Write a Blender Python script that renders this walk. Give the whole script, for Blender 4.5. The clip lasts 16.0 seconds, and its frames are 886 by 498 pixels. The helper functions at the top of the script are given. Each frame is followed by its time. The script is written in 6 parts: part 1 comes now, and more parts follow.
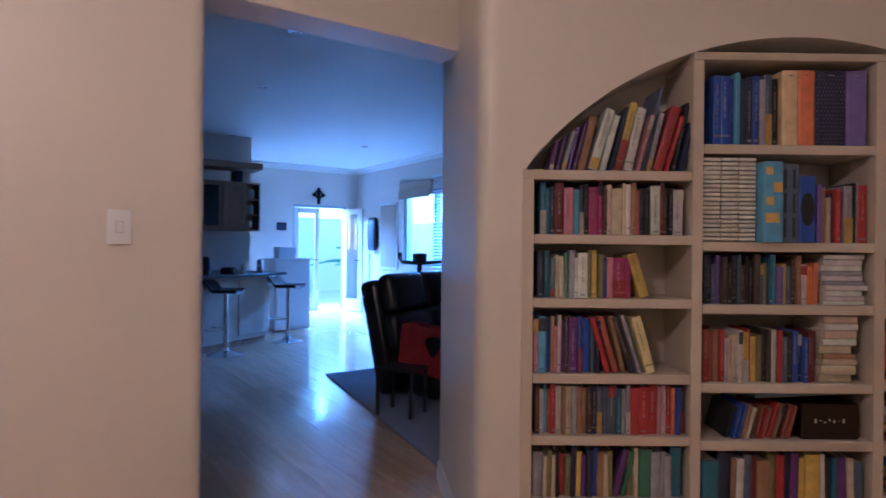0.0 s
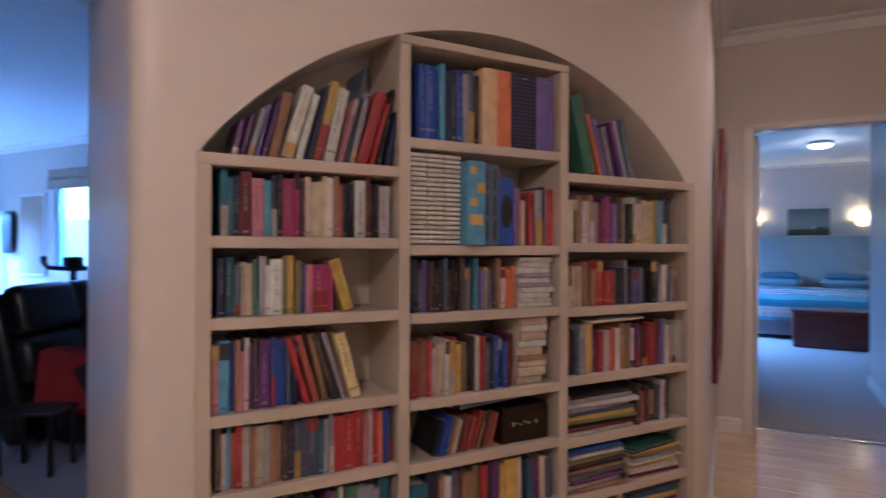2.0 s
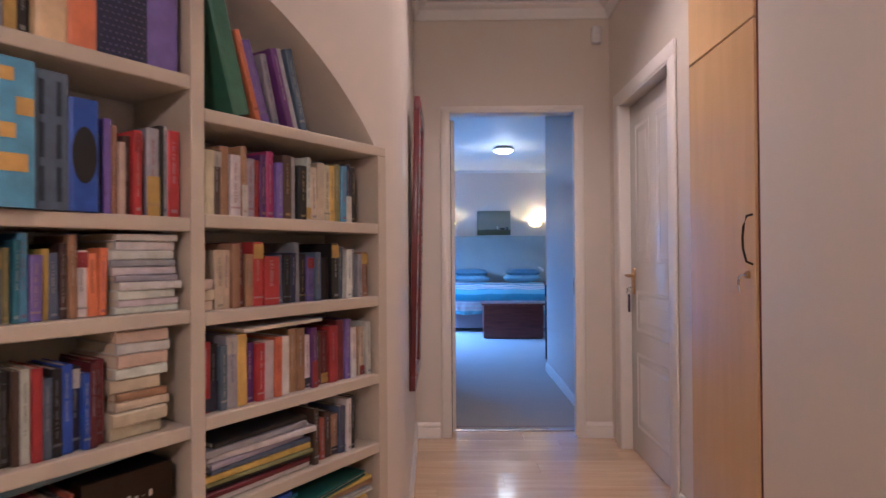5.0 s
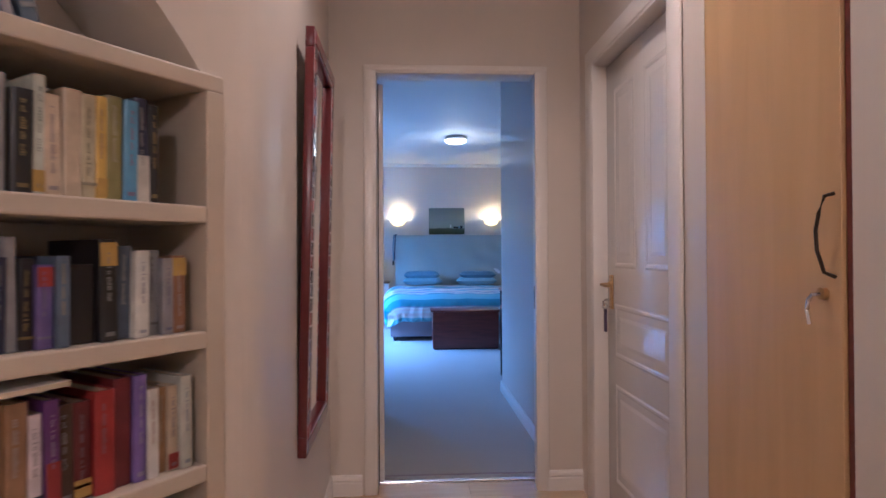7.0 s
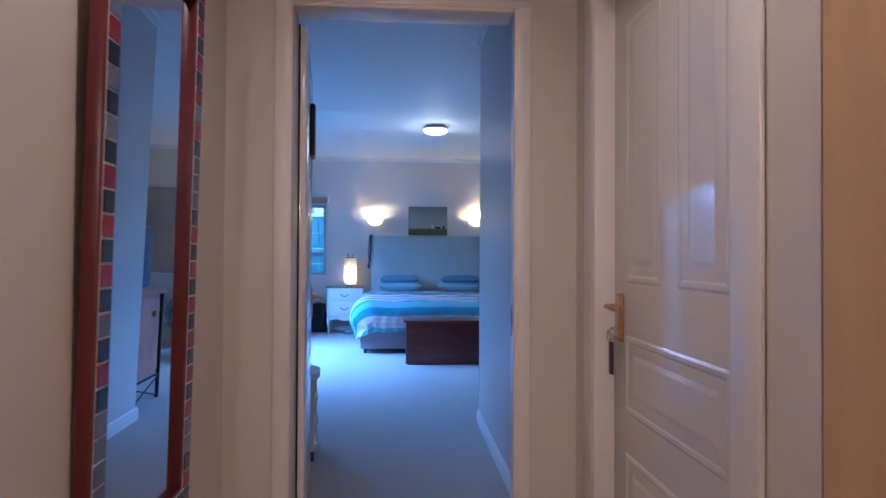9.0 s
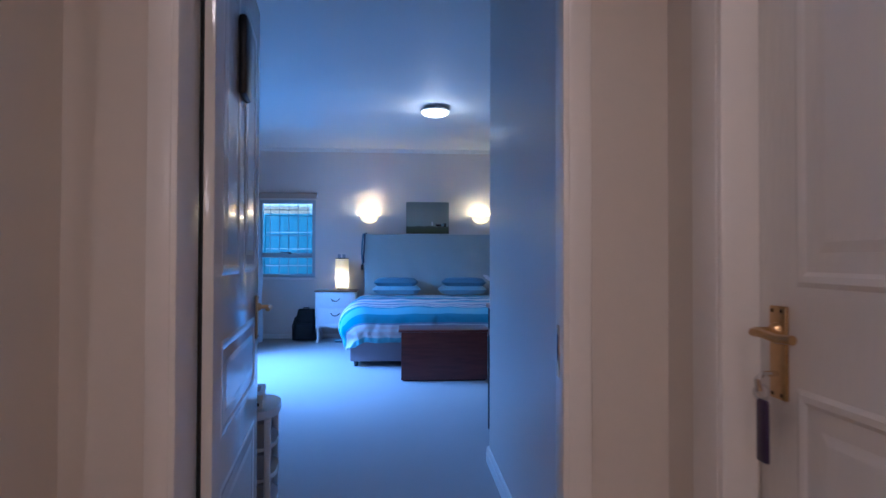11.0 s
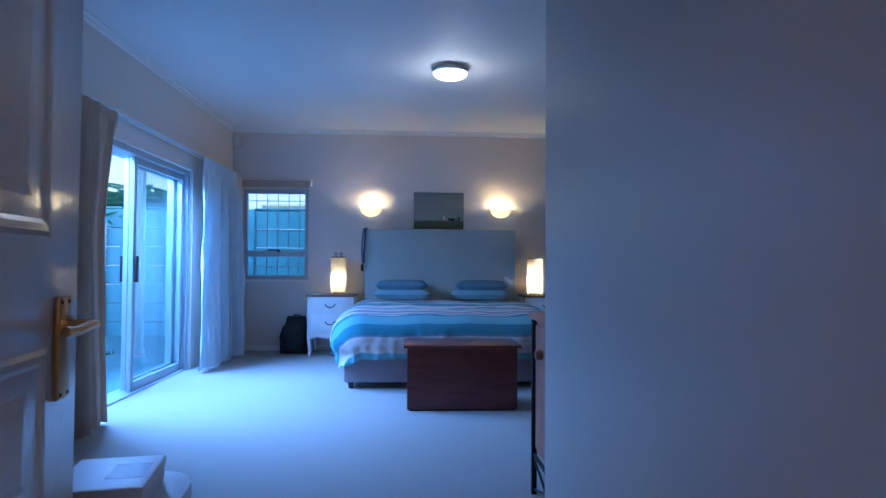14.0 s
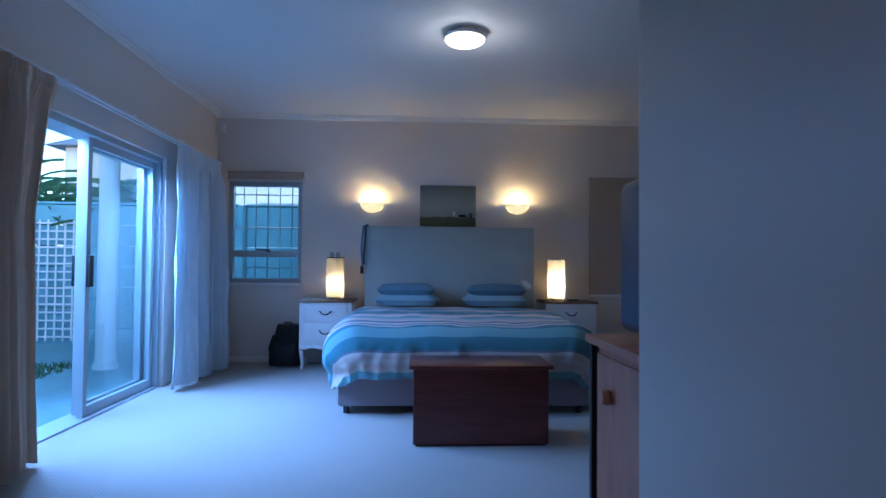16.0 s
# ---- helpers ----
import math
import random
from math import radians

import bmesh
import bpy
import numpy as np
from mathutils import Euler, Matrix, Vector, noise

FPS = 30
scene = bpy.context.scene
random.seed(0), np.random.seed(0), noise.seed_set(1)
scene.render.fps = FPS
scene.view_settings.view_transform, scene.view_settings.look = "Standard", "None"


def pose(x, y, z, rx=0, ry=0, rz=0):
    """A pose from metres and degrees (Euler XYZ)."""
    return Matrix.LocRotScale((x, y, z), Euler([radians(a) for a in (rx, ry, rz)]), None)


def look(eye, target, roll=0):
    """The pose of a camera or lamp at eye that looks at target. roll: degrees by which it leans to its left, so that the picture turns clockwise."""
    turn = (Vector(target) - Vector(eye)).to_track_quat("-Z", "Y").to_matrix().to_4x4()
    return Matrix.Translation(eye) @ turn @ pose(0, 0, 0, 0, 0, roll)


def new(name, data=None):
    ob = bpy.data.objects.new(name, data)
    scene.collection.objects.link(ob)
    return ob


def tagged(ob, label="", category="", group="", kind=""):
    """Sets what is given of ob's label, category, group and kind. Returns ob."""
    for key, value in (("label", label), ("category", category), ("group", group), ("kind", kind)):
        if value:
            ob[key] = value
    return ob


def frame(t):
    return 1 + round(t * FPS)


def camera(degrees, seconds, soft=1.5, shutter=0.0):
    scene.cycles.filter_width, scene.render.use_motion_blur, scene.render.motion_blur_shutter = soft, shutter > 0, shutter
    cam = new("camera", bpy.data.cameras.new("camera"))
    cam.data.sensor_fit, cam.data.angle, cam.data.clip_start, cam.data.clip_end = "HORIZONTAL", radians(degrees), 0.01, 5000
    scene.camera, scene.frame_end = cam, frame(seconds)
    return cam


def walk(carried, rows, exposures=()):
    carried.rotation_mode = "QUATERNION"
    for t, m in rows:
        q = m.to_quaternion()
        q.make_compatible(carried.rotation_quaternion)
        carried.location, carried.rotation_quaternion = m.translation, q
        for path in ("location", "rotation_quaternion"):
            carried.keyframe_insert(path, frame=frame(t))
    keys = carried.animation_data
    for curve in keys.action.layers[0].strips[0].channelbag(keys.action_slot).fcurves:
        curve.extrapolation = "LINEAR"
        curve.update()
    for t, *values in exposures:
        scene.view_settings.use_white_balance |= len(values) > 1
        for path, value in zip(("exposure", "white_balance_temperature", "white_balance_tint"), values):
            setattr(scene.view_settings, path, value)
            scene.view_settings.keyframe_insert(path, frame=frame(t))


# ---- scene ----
cam = camera(72.6, 16.0, 1.5, 0.5)
PATH = [
    (0, (0.564, 0.202, 1.239), (-1.09, 1.326, 1.238), 0.6),
    (0.5, (0.452, 0.319, 1.231), (-1.11, 1.569, 1.235), 0.5),
    (1, (0.393, 0.396, 1.237), (-1.029, 1.802, 1.243), 0.3),
    (1.5, (0.328, 0.482, 1.241), (-0.879, 2.077, 1.251), 0.2),
    (2, (0.283, 0.518, 1.259), (-0.641, 2.292, 1.262), 0.2),
    (2.5, (0.263, 0.574, 1.26), (-0.396, 2.463, 1.265), 0.2),
    (3, (0.274, 0.672, 1.21), (-0.205, 2.613, 1.225), -0.2),
    (3.5, (0.263, 0.817, 1.174), (-0.094, 2.785, 1.19), -0.3),
    (4, (0.274, 0.942, 1.171), (0.011, 2.925, 1.19), -0.4),
    (4.5, (0.271, 1.11, 1.175), (0.129, 3.105, 1.192), -0.4),
    (4.7, (0.266, 1.179, 1.176), (0.175, 3.177, 1.194), -0.4),
    (7, (0.428, 2.167, 1.186), (0.537, 4.164, 1.203), -0.3),
    (7.5, (0.51, 2.386, 1.193), (0.637, 4.382, 1.213), -0.2),
    (8, (0.565, 2.604, 1.19), (0.696, 4.6, 1.209), -0.1),
    (8.5, (0.608, 2.827, 1.2), (0.741, 4.822, 1.221), 0.2),
    (9, (0.652, 3.003, 1.2), (0.789, 4.998, 1.223), 0.3),
    (11.5, (0.728, 4.126, 1.146), (0.856, 6.121, 1.181), 0.1),
    (12, (0.735, 4.328, 1.13), (0.854, 6.324, 1.167), 0.2),
    (12.5, (0.719, 4.544, 1.124), (0.836, 6.541, 1.163), 0.2),
    (13, (0.715, 4.745, 1.118), (0.832, 6.741, 1.162), 0.3),
    (13.5, (0.734, 4.957, 1.115), (0.846, 6.954, 1.158), 0.4),
    (14, (0.724, 5.159, 1.084), (0.831, 7.155, 1.136), 0.4),
    (14.5, (0.703, 5.351, 1.072), (0.81, 7.347, 1.13), 0.4),
    (15, (0.71, 5.564, 1.079), (0.818, 7.56, 1.137), 0.4),
    (15.5, (0.721, 5.762, 1.079), (0.822, 7.759, 1.135), 0.5),
    (16, (0.704, 5.986, 1.086), (0.798, 7.983, 1.143), 0.5),
]
EXPOSURES = [(0.0, -0.3, 4200, 12), (1.5, -0.15, 4200, 12), (2.5, 0.15, 4200, 12), (3.5, 0.47, 4200, 12), (7.0, 0.25, 4200, 12), (9.0, 0.08, 4120, 12), (11.5, -0.28, 4000, 12), (12.5, -0.24, 4050, 12), (13.5, -0.36, 4150, 12), (14.5, -0.56, 4400, 12), (16.0, -0.78, 4600, 12)]
walk(cam, [(t, look(eye, target, roll)) for t, eye, target, roll in PATH], EXPOSURES)
SKY, HALL_W, SPOT_W, CEIL_W, SCONCE_W, TABLE_W = 0.82, 74.0, 30.0, 7.0, 11.0, 5.5
PATIO_W, TERRACE_W = 780.0, 2400.0

# ---- light ----
world = bpy.data.worlds.new("dusk_sky")
scene.world = world
world.use_nodes = True
wn = world.node_tree.nodes
sky = wn.new("ShaderNodeTexSky")
sky.sky_type = "NISHITA"
sky.sun_disc = False
sky.sun_elevation, sky.sun_rotation = radians(14), radians(200)
sky.ozone_density, sky.dust_density = 1.0, 0.3
world.node_tree.links.new(sky.outputs[0], wn["Background"].inputs[0])
wn["Background"].inputs[1].default_value = SKY

sun_data = bpy.data.lights.new("sun", "SUN")
sun_data.energy, sun_data.angle, sun_data.color = 0.1, radians(25), (1.0, 0.97, 0.94)
sun = new("sun", sun_data)
sun.matrix_basis = look((0, 0, 20), (3.0, 8.0, 16.0))


def lamp(kind, name, place, watts, colour, size, target=None):
    data = bpy.data.lights.new(name, kind)
    data.energy, data.color = watts, colour
    if kind == "AREA":
        data.shape = "RECTANGLE"
        data.size, data.size_y = size
    else:
        data.shadow_soft_size = size
    ob = new(name, data)
    ob.matrix_basis = look(place, target) if target else Matrix.Translation(place)
    return ob


# sky light gathered at the heads of the glazed openings
DAY = (0.38, 0.59, 1.0)
DUSK = (0.24, 0.44, 1.0)
lamp("AREA", "patio_sky", (-2.12, 10.4, 2.26), PATIO_W, DAY, (2.2, 0.5), (1.4, 9.9, 1.6))
lamp("AREA", "terrace_sky", (-10.95, 4.75, 2.5), TERRACE_W, DUSK, (1.0, 0.8), (-8.0, 4.3, 0.0))
lamp("AREA", "yard_sky", (-7.6, 6.3, 2.6), TERRACE_W * 0.25, DUSK, (1.8, 0.8), (-6.8, 3.5, 0.0))
WARM = (1.0, 0.64, 0.22)
HALL = (1.0, 0.62, 0.36)

# ---- materials ----
def rgb(c):
    return (c[0], c[1], c[2], 1.0)


def material(name, colour, rough=0.6, metal=0.0, scale=4.0, var=0.06, fine=60.0, bump=0.05, depth=0.002, coat=0.0, own=False, stretch=None):
    """Two scales of tone: broad blotches and fine grain, with a fine relief."""
    m = bpy.data.materials.new(name)
    m.use_nodes = True
    n, l = m.node_tree.nodes, m.node_tree.links
    b = n["Principled BSDF"]
    b.inputs["Roughness"].default_value, b.inputs["Metallic"].default_value = rough, metal
    b.inputs["Coat Weight"].default_value = coat
    b.inputs["Coat Roughness"].default_value = 0.15
    if own:
        place = n.new("ShaderNodeTexCoord").outputs["Object"]
    else:
        place = n.new("ShaderNodeNewGeometry").outputs["Position"]
    if stretch:
        draw = n.new("ShaderNodeMapping")
        draw.inputs["Scale"].default_value = stretch
        l.new(place, draw.inputs["Vector"])
        place = draw.outputs[0]
    big, small = n.new("ShaderNodeTexNoise"), n.new("ShaderNodeTexNoise")
    for node, sc, det in ((big, scale, 3.0), (small, fine, 2.0)):
        node.inputs["Scale"].default_value, node.inputs["Detail"].default_value = sc, det
        l.new(place, node.inputs["Vector"])
    mix = n.new("ShaderNodeMix")
    mix.data_type = "RGBA"
    mix.inputs[6].default_value = rgb([max(0, v * (1 - 2 * var)) for v in colour])
    mix.inputs[7].default_value = rgb([min(1, v * (1 + 2 * var)) for v in colour])
    add = n.new("ShaderNodeMath")
    add.operation = "MULTIPLY_ADD"
    add.inputs[1].default_value = 0.4
    l.new(small.outputs["Fac"], add.inputs[0])
    sc2 = n.new("ShaderNodeMath")
    sc2.operation = "MULTIPLY"
    sc2.inputs[1].default_value = 0.6
    l.new(big.outputs["Fac"], sc2.inputs[0])
    l.new(sc2.outputs[0], add.inputs[2])
    l.new(add.outputs[0], mix.inputs[0])
    l.new(mix.outputs[2], b.inputs["Base Color"])
    if bump:
        bp = n.new("ShaderNodeBump")
        bp.inputs["Strength"].default_value, bp.inputs["Distance"].default_value = bump, depth
        l.new(small.outputs["Fac"], bp.inputs["Height"])
        l.new(bp.outputs[0], b.inputs["Normal"])
    return m


def glowing(name, colour, strength):
    m = bpy.data.materials.new(name)
    m.use_nodes = True
    b = m.node_tree.nodes["Principled BSDF"]
    b.inputs["Base Color"].default_value = rgb(colour)
    b.inputs["Roughness"].default_value = 0.5
    b.inputs["Emission Color"].default_value = rgb(colour)
    b.inputs["Emission Strength"].default_value = strength
    return m


def wooden(name, light, dark, rough=0.4, along=0, stretch=12.0, scale=3.0, coat=0.0, shift=True):
    """Wood with grain drawn out along one axis; each board takes its own tone."""
    m = bpy.data.materials.new(name)
    m.use_nodes = True
    n, l = m.node_tree.nodes, m.node_tree.links
    b = n["Principled BSDF"]
    b.inputs["Roughness"].default_value = rough
    b.inputs["Coat Weight"].default_value = coat
    b.inputs["Coat Roughness"].default_value = 0.12
    geo, info = n.new("ShaderNodeNewGeometry"), n.new("ShaderNodeObjectInfo")
    mp = n.new("ShaderNodeMapping")
    sc = [stretch, stretch, stretch]
    sc[along] = 1.0
    mp.inputs["Scale"].default_value = sc
    l.new(geo.outputs["Position"], mp.inputs["Vector"])
    off = n.new("ShaderNodeVectorMath")
    off.operation = "SCALE"
    off.inputs[0].default_value = (7.0, 5.0, 3.0)
    l.new(info.outputs["Random"], off.inputs["Scale"])
    l.new(off.outputs[0], mp.inputs["Location"])
    t = n.new("ShaderNodeTexNoise")
    t.inputs["Scale"].default_value, t.inputs["Detail"].default_value, t.inputs["Distortion"].default_value = scale, 6.0, 0.6
    l.new(mp.outputs[0], t.inputs["Vector"])
    ramp = n.new("ShaderNodeValToRGB")
    ramp.color_ramp.elements[0].position, ramp.color_ramp.elements[1].position = 0.3, 0.7
    ramp.color_ramp.elements[0].color, ramp.color_ramp.elements[1].color = rgb(dark), rgb(light)
    l.new(t.outputs["Fac"], ramp.inputs[0])
    hsv = n.new("ShaderNodeHueSaturation")
    if shift:
        val = n.new("ShaderNodeMapRange")
        val.inputs["To Min"].default_value, val.inputs["To Max"].default_value = 0.9, 1.08
        l.new(info.outputs["Random"], val.inputs["Value"])
        l.new(val.outputs[0], hsv.inputs["Value"])
    l.new(ramp.outputs[0], hsv.inputs["Color"])
    l.new(hsv.outputs[0], b.inputs["Base Color"])
    bp = n.new("ShaderNodeBump")
    bp.inputs["Strength"].default_value, bp.inputs["Distance"].default_value = 0.06, 0.001
    l.new(t.outputs["Fac"], bp.inputs["Height"])
    l.new(bp.outputs[0], b.inputs["Normal"])
    return m


def striped(name, stops, axis=1, period=1.0, start=0.0, rough=0.85, hard=True, along="Object"):
    """Woven stripes of cloth: colour bands along one axis of the object."""
    m = bpy.data.materials.new(name)
    m.use_nodes = True
    n, l = m.node_tree.nodes, m.node_tree.links
    b = n["Principled BSDF"]
    b.inputs["Roughness"].default_value = rough
    tc, sep = n.new("ShaderNodeTexCoord"), n.new("ShaderNodeSeparateXYZ")
    l.new(tc.outputs[along], sep.inputs[0])
    a = n.new("ShaderNodeMath")
    a.operation = "SUBTRACT"
    a.inputs[1].default_value = start
    l.new(sep.outputs[axis], a.inputs[0])
    d = n.new("ShaderNodeMath")
    d.operation = "DIVIDE"
    d.inputs[1].default_value = period
    l.new(a.outputs[0], d.inputs[0])
    f = n.new("ShaderNodeMath")
    f.operation = "FRACT"
    l.new(d.outputs[0], f.inputs[0])
    ramp = n.new("ShaderNodeValToRGB")
    ramp.color_ramp.interpolation = "EASE" if not hard else "CONSTANT"
    els = ramp.color_ramp.elements
    while len(els) < len(stops):
        els.new(0.5)
    for e, (p, c) in zip(els, stops):
        e.position, e.color = p, rgb(c)
    l.new(f.outputs[0], ramp.inputs[0])
    l.new(ramp.outputs[0], b.inputs["Base Color"])
    t = n.new("ShaderNodeTexNoise")
    t.inputs["Scale"].default_value = 45.0
    l.new(tc.outputs["Object"], t.inputs["Vector"])
    bp = n.new("ShaderNodeBump")
    bp.inputs["Strength"].default_value, bp.inputs["Distance"].default_value = 0.25, 0.004
    l.new(t.outputs["Fac"], bp.inputs["Height"])
    l.new(bp.outputs[0], b.inputs["Normal"])
    return m


def see_through(name, tint=(1, 1, 1), rough=0.0):
    m = bpy.data.materials.new(name)
    m.use_nodes = True
    n, l = m.node_tree.nodes, m.node_tree.links
    n.remove(n["Principled BSDF"])
    tr, gl, mx, fr = n.new("ShaderNodeBsdfTransparent"), n.new("ShaderNodeBsdfGlossy"), n.new("ShaderNodeMixShader"), n.new("ShaderNodeLayerWeight")
    tr.inputs[0].default_value = rgb(tint)
    gl.inputs["Roughness"].default_value = rough
    fr.inputs["Blend"].default_value = 0.06
    l.new(fr.outputs["Facing"], mx.inputs[0])
    l.new(tr.outputs[0], mx.inputs[1])
    l.new(gl.outputs[0], mx.inputs[2])
    l.new(mx.outputs[0], n["Material Output"].inputs[0])
    return m


def object_coloured(name, rough=0.45, coat=0.15):
    """Printed board: the object's own colour, scuffed and grained."""
    m = bpy.data.materials.new(name)
    m.use_nodes = True
    n, l = m.node_tree.nodes, m.node_tree.links
    b = n["Principled BSDF"]
    b.inputs["Roughness"].default_value = rough
    b.inputs["Coat Weight"].default_value = coat
    b.inputs["Coat Roughness"].default_value = 0.25
    info, geo, t, t2 = n.new("ShaderNodeObjectInfo"), n.new("ShaderNodeNewGeometry"), n.new("ShaderNodeTexNoise"), n.new("ShaderNodeTexNoise")
    t.inputs["Scale"].default_value, t.inputs["Detail"].default_value = 24.0, 4.0
    t2.inputs["Scale"].default_value, t2.inputs["Detail"].default_value = 140.0, 2.0
    l.new(geo.outputs["Position"], t.inputs["Vector"])
    l.new(geo.outputs["Position"], t2.inputs["Vector"])
    r = n.new("ShaderNodeMapRange")
    r.inputs["From Min"].default_value, r.inputs["From Max"].default_value = 0.35, 0.68
    r.inputs["To Min"].default_value, r.inputs["To Max"].default_value = 0.84, 1.1
    l.new(t.outputs["Fac"], r.inputs["Value"])
    h = n.new("ShaderNodeHueSaturation")
    l.new(info.outputs["Color"], h.inputs["Color"])
    l.new(r.outputs[0], h.inputs["Value"])
    l.new(h.outputs[0], b.inputs["Base Color"])
    bp = n.new("ShaderNodeBump")
    bp.inputs["Strength"].default_value, bp.inputs["Distance"].default_value = 0.15, 0.0008
    l.new(t2.outputs["Fac"], bp.inputs["Height"])
    l.new(bp.outputs[0], b.inputs["Normal"])
    return m


WALL = material("cream_wall_paint", (0.66, 0.60, 0.52), 0.38, scale=1.3, var=0.02, fine=180, bump=0.12, depth=0.0006)
BEDWALL = material("pale_wall_paint", (0.68, 0.61, 0.54), 0.42, scale=1.3, var=0.02, fine=180, bump=0.12, depth=0.0006)
CEIL = material("white_ceiling_paint", (0.78, 0.77, 0.74), 0.6, scale=1.0, var=0.012, fine=120, bump=0.06, depth=0.0005)
TRIM = material("white_gloss_trim", (0.78, 0.74, 0.68), 0.28, scale=3, var=0.02, fine=90, bump=0.05, depth=0.0004)
DOORP = material("white_gloss_door", (0.76, 0.73, 0.68), 0.13, scale=3, var=0.02, fine=26, bump=0.5, depth=0.0012, stretch=(3, 3, 0.8))
SHELF = material("cream_shelf_paint", (0.53, 0.46, 0.36), 0.4, scale=3, var=0.03, fine=90, bump=0.05, depth=0.0004)
FLOORW = wooden("laminate_oak", (0.68, 0.49, 0.29), (0.56, 0.38, 0.21), 0.18, along=0, stretch=9.0, scale=2.4, coat=0.5)
CUPB = wooden("maple_veneer", (0.66, 0.44, 0.20), (0.60, 0.39, 0.17), 0.34, along=2, stretch=10, scale=1.6, coat=0.1)
CHESTW = wooden("mahogany", (0.17, 0.035, 0.024), (0.085, 0.016, 0.012), 0.28, along=0, stretch=9, scale=3, coat=0.25)
OAKTOP = wooden("brown_oak", (0.22, 0.12, 0.06), (0.13, 0.07, 0.035), 0.4, along=0, stretch=9, scale=4)
PINE = wooden("knotty_pine", (0.50, 0.21, 0.11), (0.33, 0.12, 0.06), 0.42, along=2, stretch=6, scale=3)
REDFR = material("dark_red_lacquer", (0.11, 0.010, 0.012), 0.3, scale=6, var=0.15, fine=80, bump=0.15, depth=0.0008, coat=0.2)
BRASS = material("aged_brass", (0.52, 0.34, 0.14), 0.32, 1.0, scale=20, var=0.15, fine=120, bump=0.05)
DARKM = material("bronze_metal", (0.06, 0.045, 0.035), 0.4, 1.0, scale=20, var=0.1, bump=0.03)
STEEL = material("chrome_steel", (0.75, 0.76, 0.78), 0.12, 1.0, scale=10, var=0.03, bump=0.0)
IRON = material("black_iron", (0.02, 0.02, 0.022), 0.5, 0.6, scale=20, var=0.1, bump=0.1)
ALU = material("white_aluminium", (0.39, 0.43, 0.45), 0.35, scale=8, var=0.02, bump=0.02)
WHITEP = material("white_painted_wood", (0.74, 0.72, 0.70), 0.42, scale=6, var=0.03, bump=0.06, depth=0.0005)
PLASTIC = material("white_plastic", (0.72, 0.72, 0.72), 0.35, scale=10, var=0.02, bump=0.0)
GREYPL = material("smoky_plastic", (0.25, 0.26, 0.28), 0.3, scale=8, var=0.05, bump=0.0)
CANVASB = material("black_woven_nylon", (0.012, 0.012, 0.013), 0.8, scale=16, var=0.2, fine=240, bump=0.3, depth=0.001)
BLACKP = material("black_plastic", (0.015, 0.015, 0.017), 0.4, scale=12, var=0.1, bump=0.05)
MIRROR = material("silvered_mirror", (0.92, 0.93, 0.93), 0.01, 1.0, var=0.0, bump=0.0)
GLASS = see_through("window_glass", (0.93, 0.97, 0.97))
COVER = object_coloured("book_cover")
PAPER = material("page_edges", (0.62, 0.54, 0.40), 0.85, scale=30, var=0.1, fine=600, bump=0.4, depth=0.0008)
INK = object_coloured("spine_print", 0.5, 0.0)
CURT = material("beige_curtain_cloth", (0.80, 0.65, 0.50), 0.9, scale=9, var=0.06, fine=260, bump=0.3, depth=0.0008)
HEADC = material("pale_green_cloth", (0.40, 0.42, 0.38), 0.8, scale=5, var=0.04, fine=220, bump=0.25, depth=0.001)
BASEC = material("lilac_bed_base_cloth", (0.30, 0.25, 0.27), 0.85, scale=8, var=0.05, fine=220, bump=0.25, depth=0.0008)
PILLB = material("blue_pillow_cloth", (0.13, 0.20, 0.25), 0.85, scale=12, var=0.08, fine=200, bump=0.25, depth=0.001)
PILLP = material("pale_blue_pillow_cloth", (0.27, 0.37, 0.40), 0.85, scale=12, var=0.08, fine=200, bump=0.25, depth=0.001)
LEATHER = material("black_leather", (0.012, 0.012, 0.014), 0.28, scale=14, var=0.2, fine=160, bump=0.3, depth=0.001)
REDCL = material("red_blanket", (0.28, 0.02, 0.02), 0.95, scale=10, var=0.2, fine=150, bump=0.5, depth=0.002)
RUGM = material("grey_rug", (0.28, 0.28, 0.30), 0.95, scale=8, var=0.1, fine=300, bump=0.5, depth=0.002)
GRANITE = material("dark_granite", (0.03, 0.03, 0.033), 0.2, scale=60, var=0.4, fine=240, bump=0.0)
KITW = wooden("kitchen_wood", (0.38, 0.26, 0.16), (0.28, 0.18, 0.11), 0.4, along=2, stretch=8, scale=3)
PAVE = material("pale_paver", (0.16, 0.26, 0.26), 0.8, scale=5, var=0.14, fine=90, bump=0.5, depth=0.003)
GWALL = material("painted_garden_wall", (0.22, 0.40, 0.43), 0.75, scale=2, var=0.05, fine=70, bump=0.3, depth=0.002)
SOIL = material("ground_soil", (0.22, 0.20, 0.17), 0.95, scale=1, var=0.15, fine=30, bump=0.5, depth=0.01)
GRASS = material("lawn_grass", (0.05, 0.10, 0.03), 0.8, scale=4, var=0.25, fine=80, bump=0.3)
LEAF = material("strap_leaf", (0.09, 0.16, 0.08), 0.4, scale=6, var=0.3, fine=50, bump=0.1)
BUILD = material("white_render", (0.75, 0.74, 0.72), 0.8, scale=1, var=0.04, fine=30, bump=0.1)
DARKGL = material("dark_window_glass", (0.03, 0.04, 0.05), 0.08, scale=2, var=0.1, bump=0.0)
BLINDC = material("beige_roller_blind", (0.42, 0.33, 0.25), 0.85, scale=6, var=0.03, fine=300, bump=0.15, depth=0.0005)
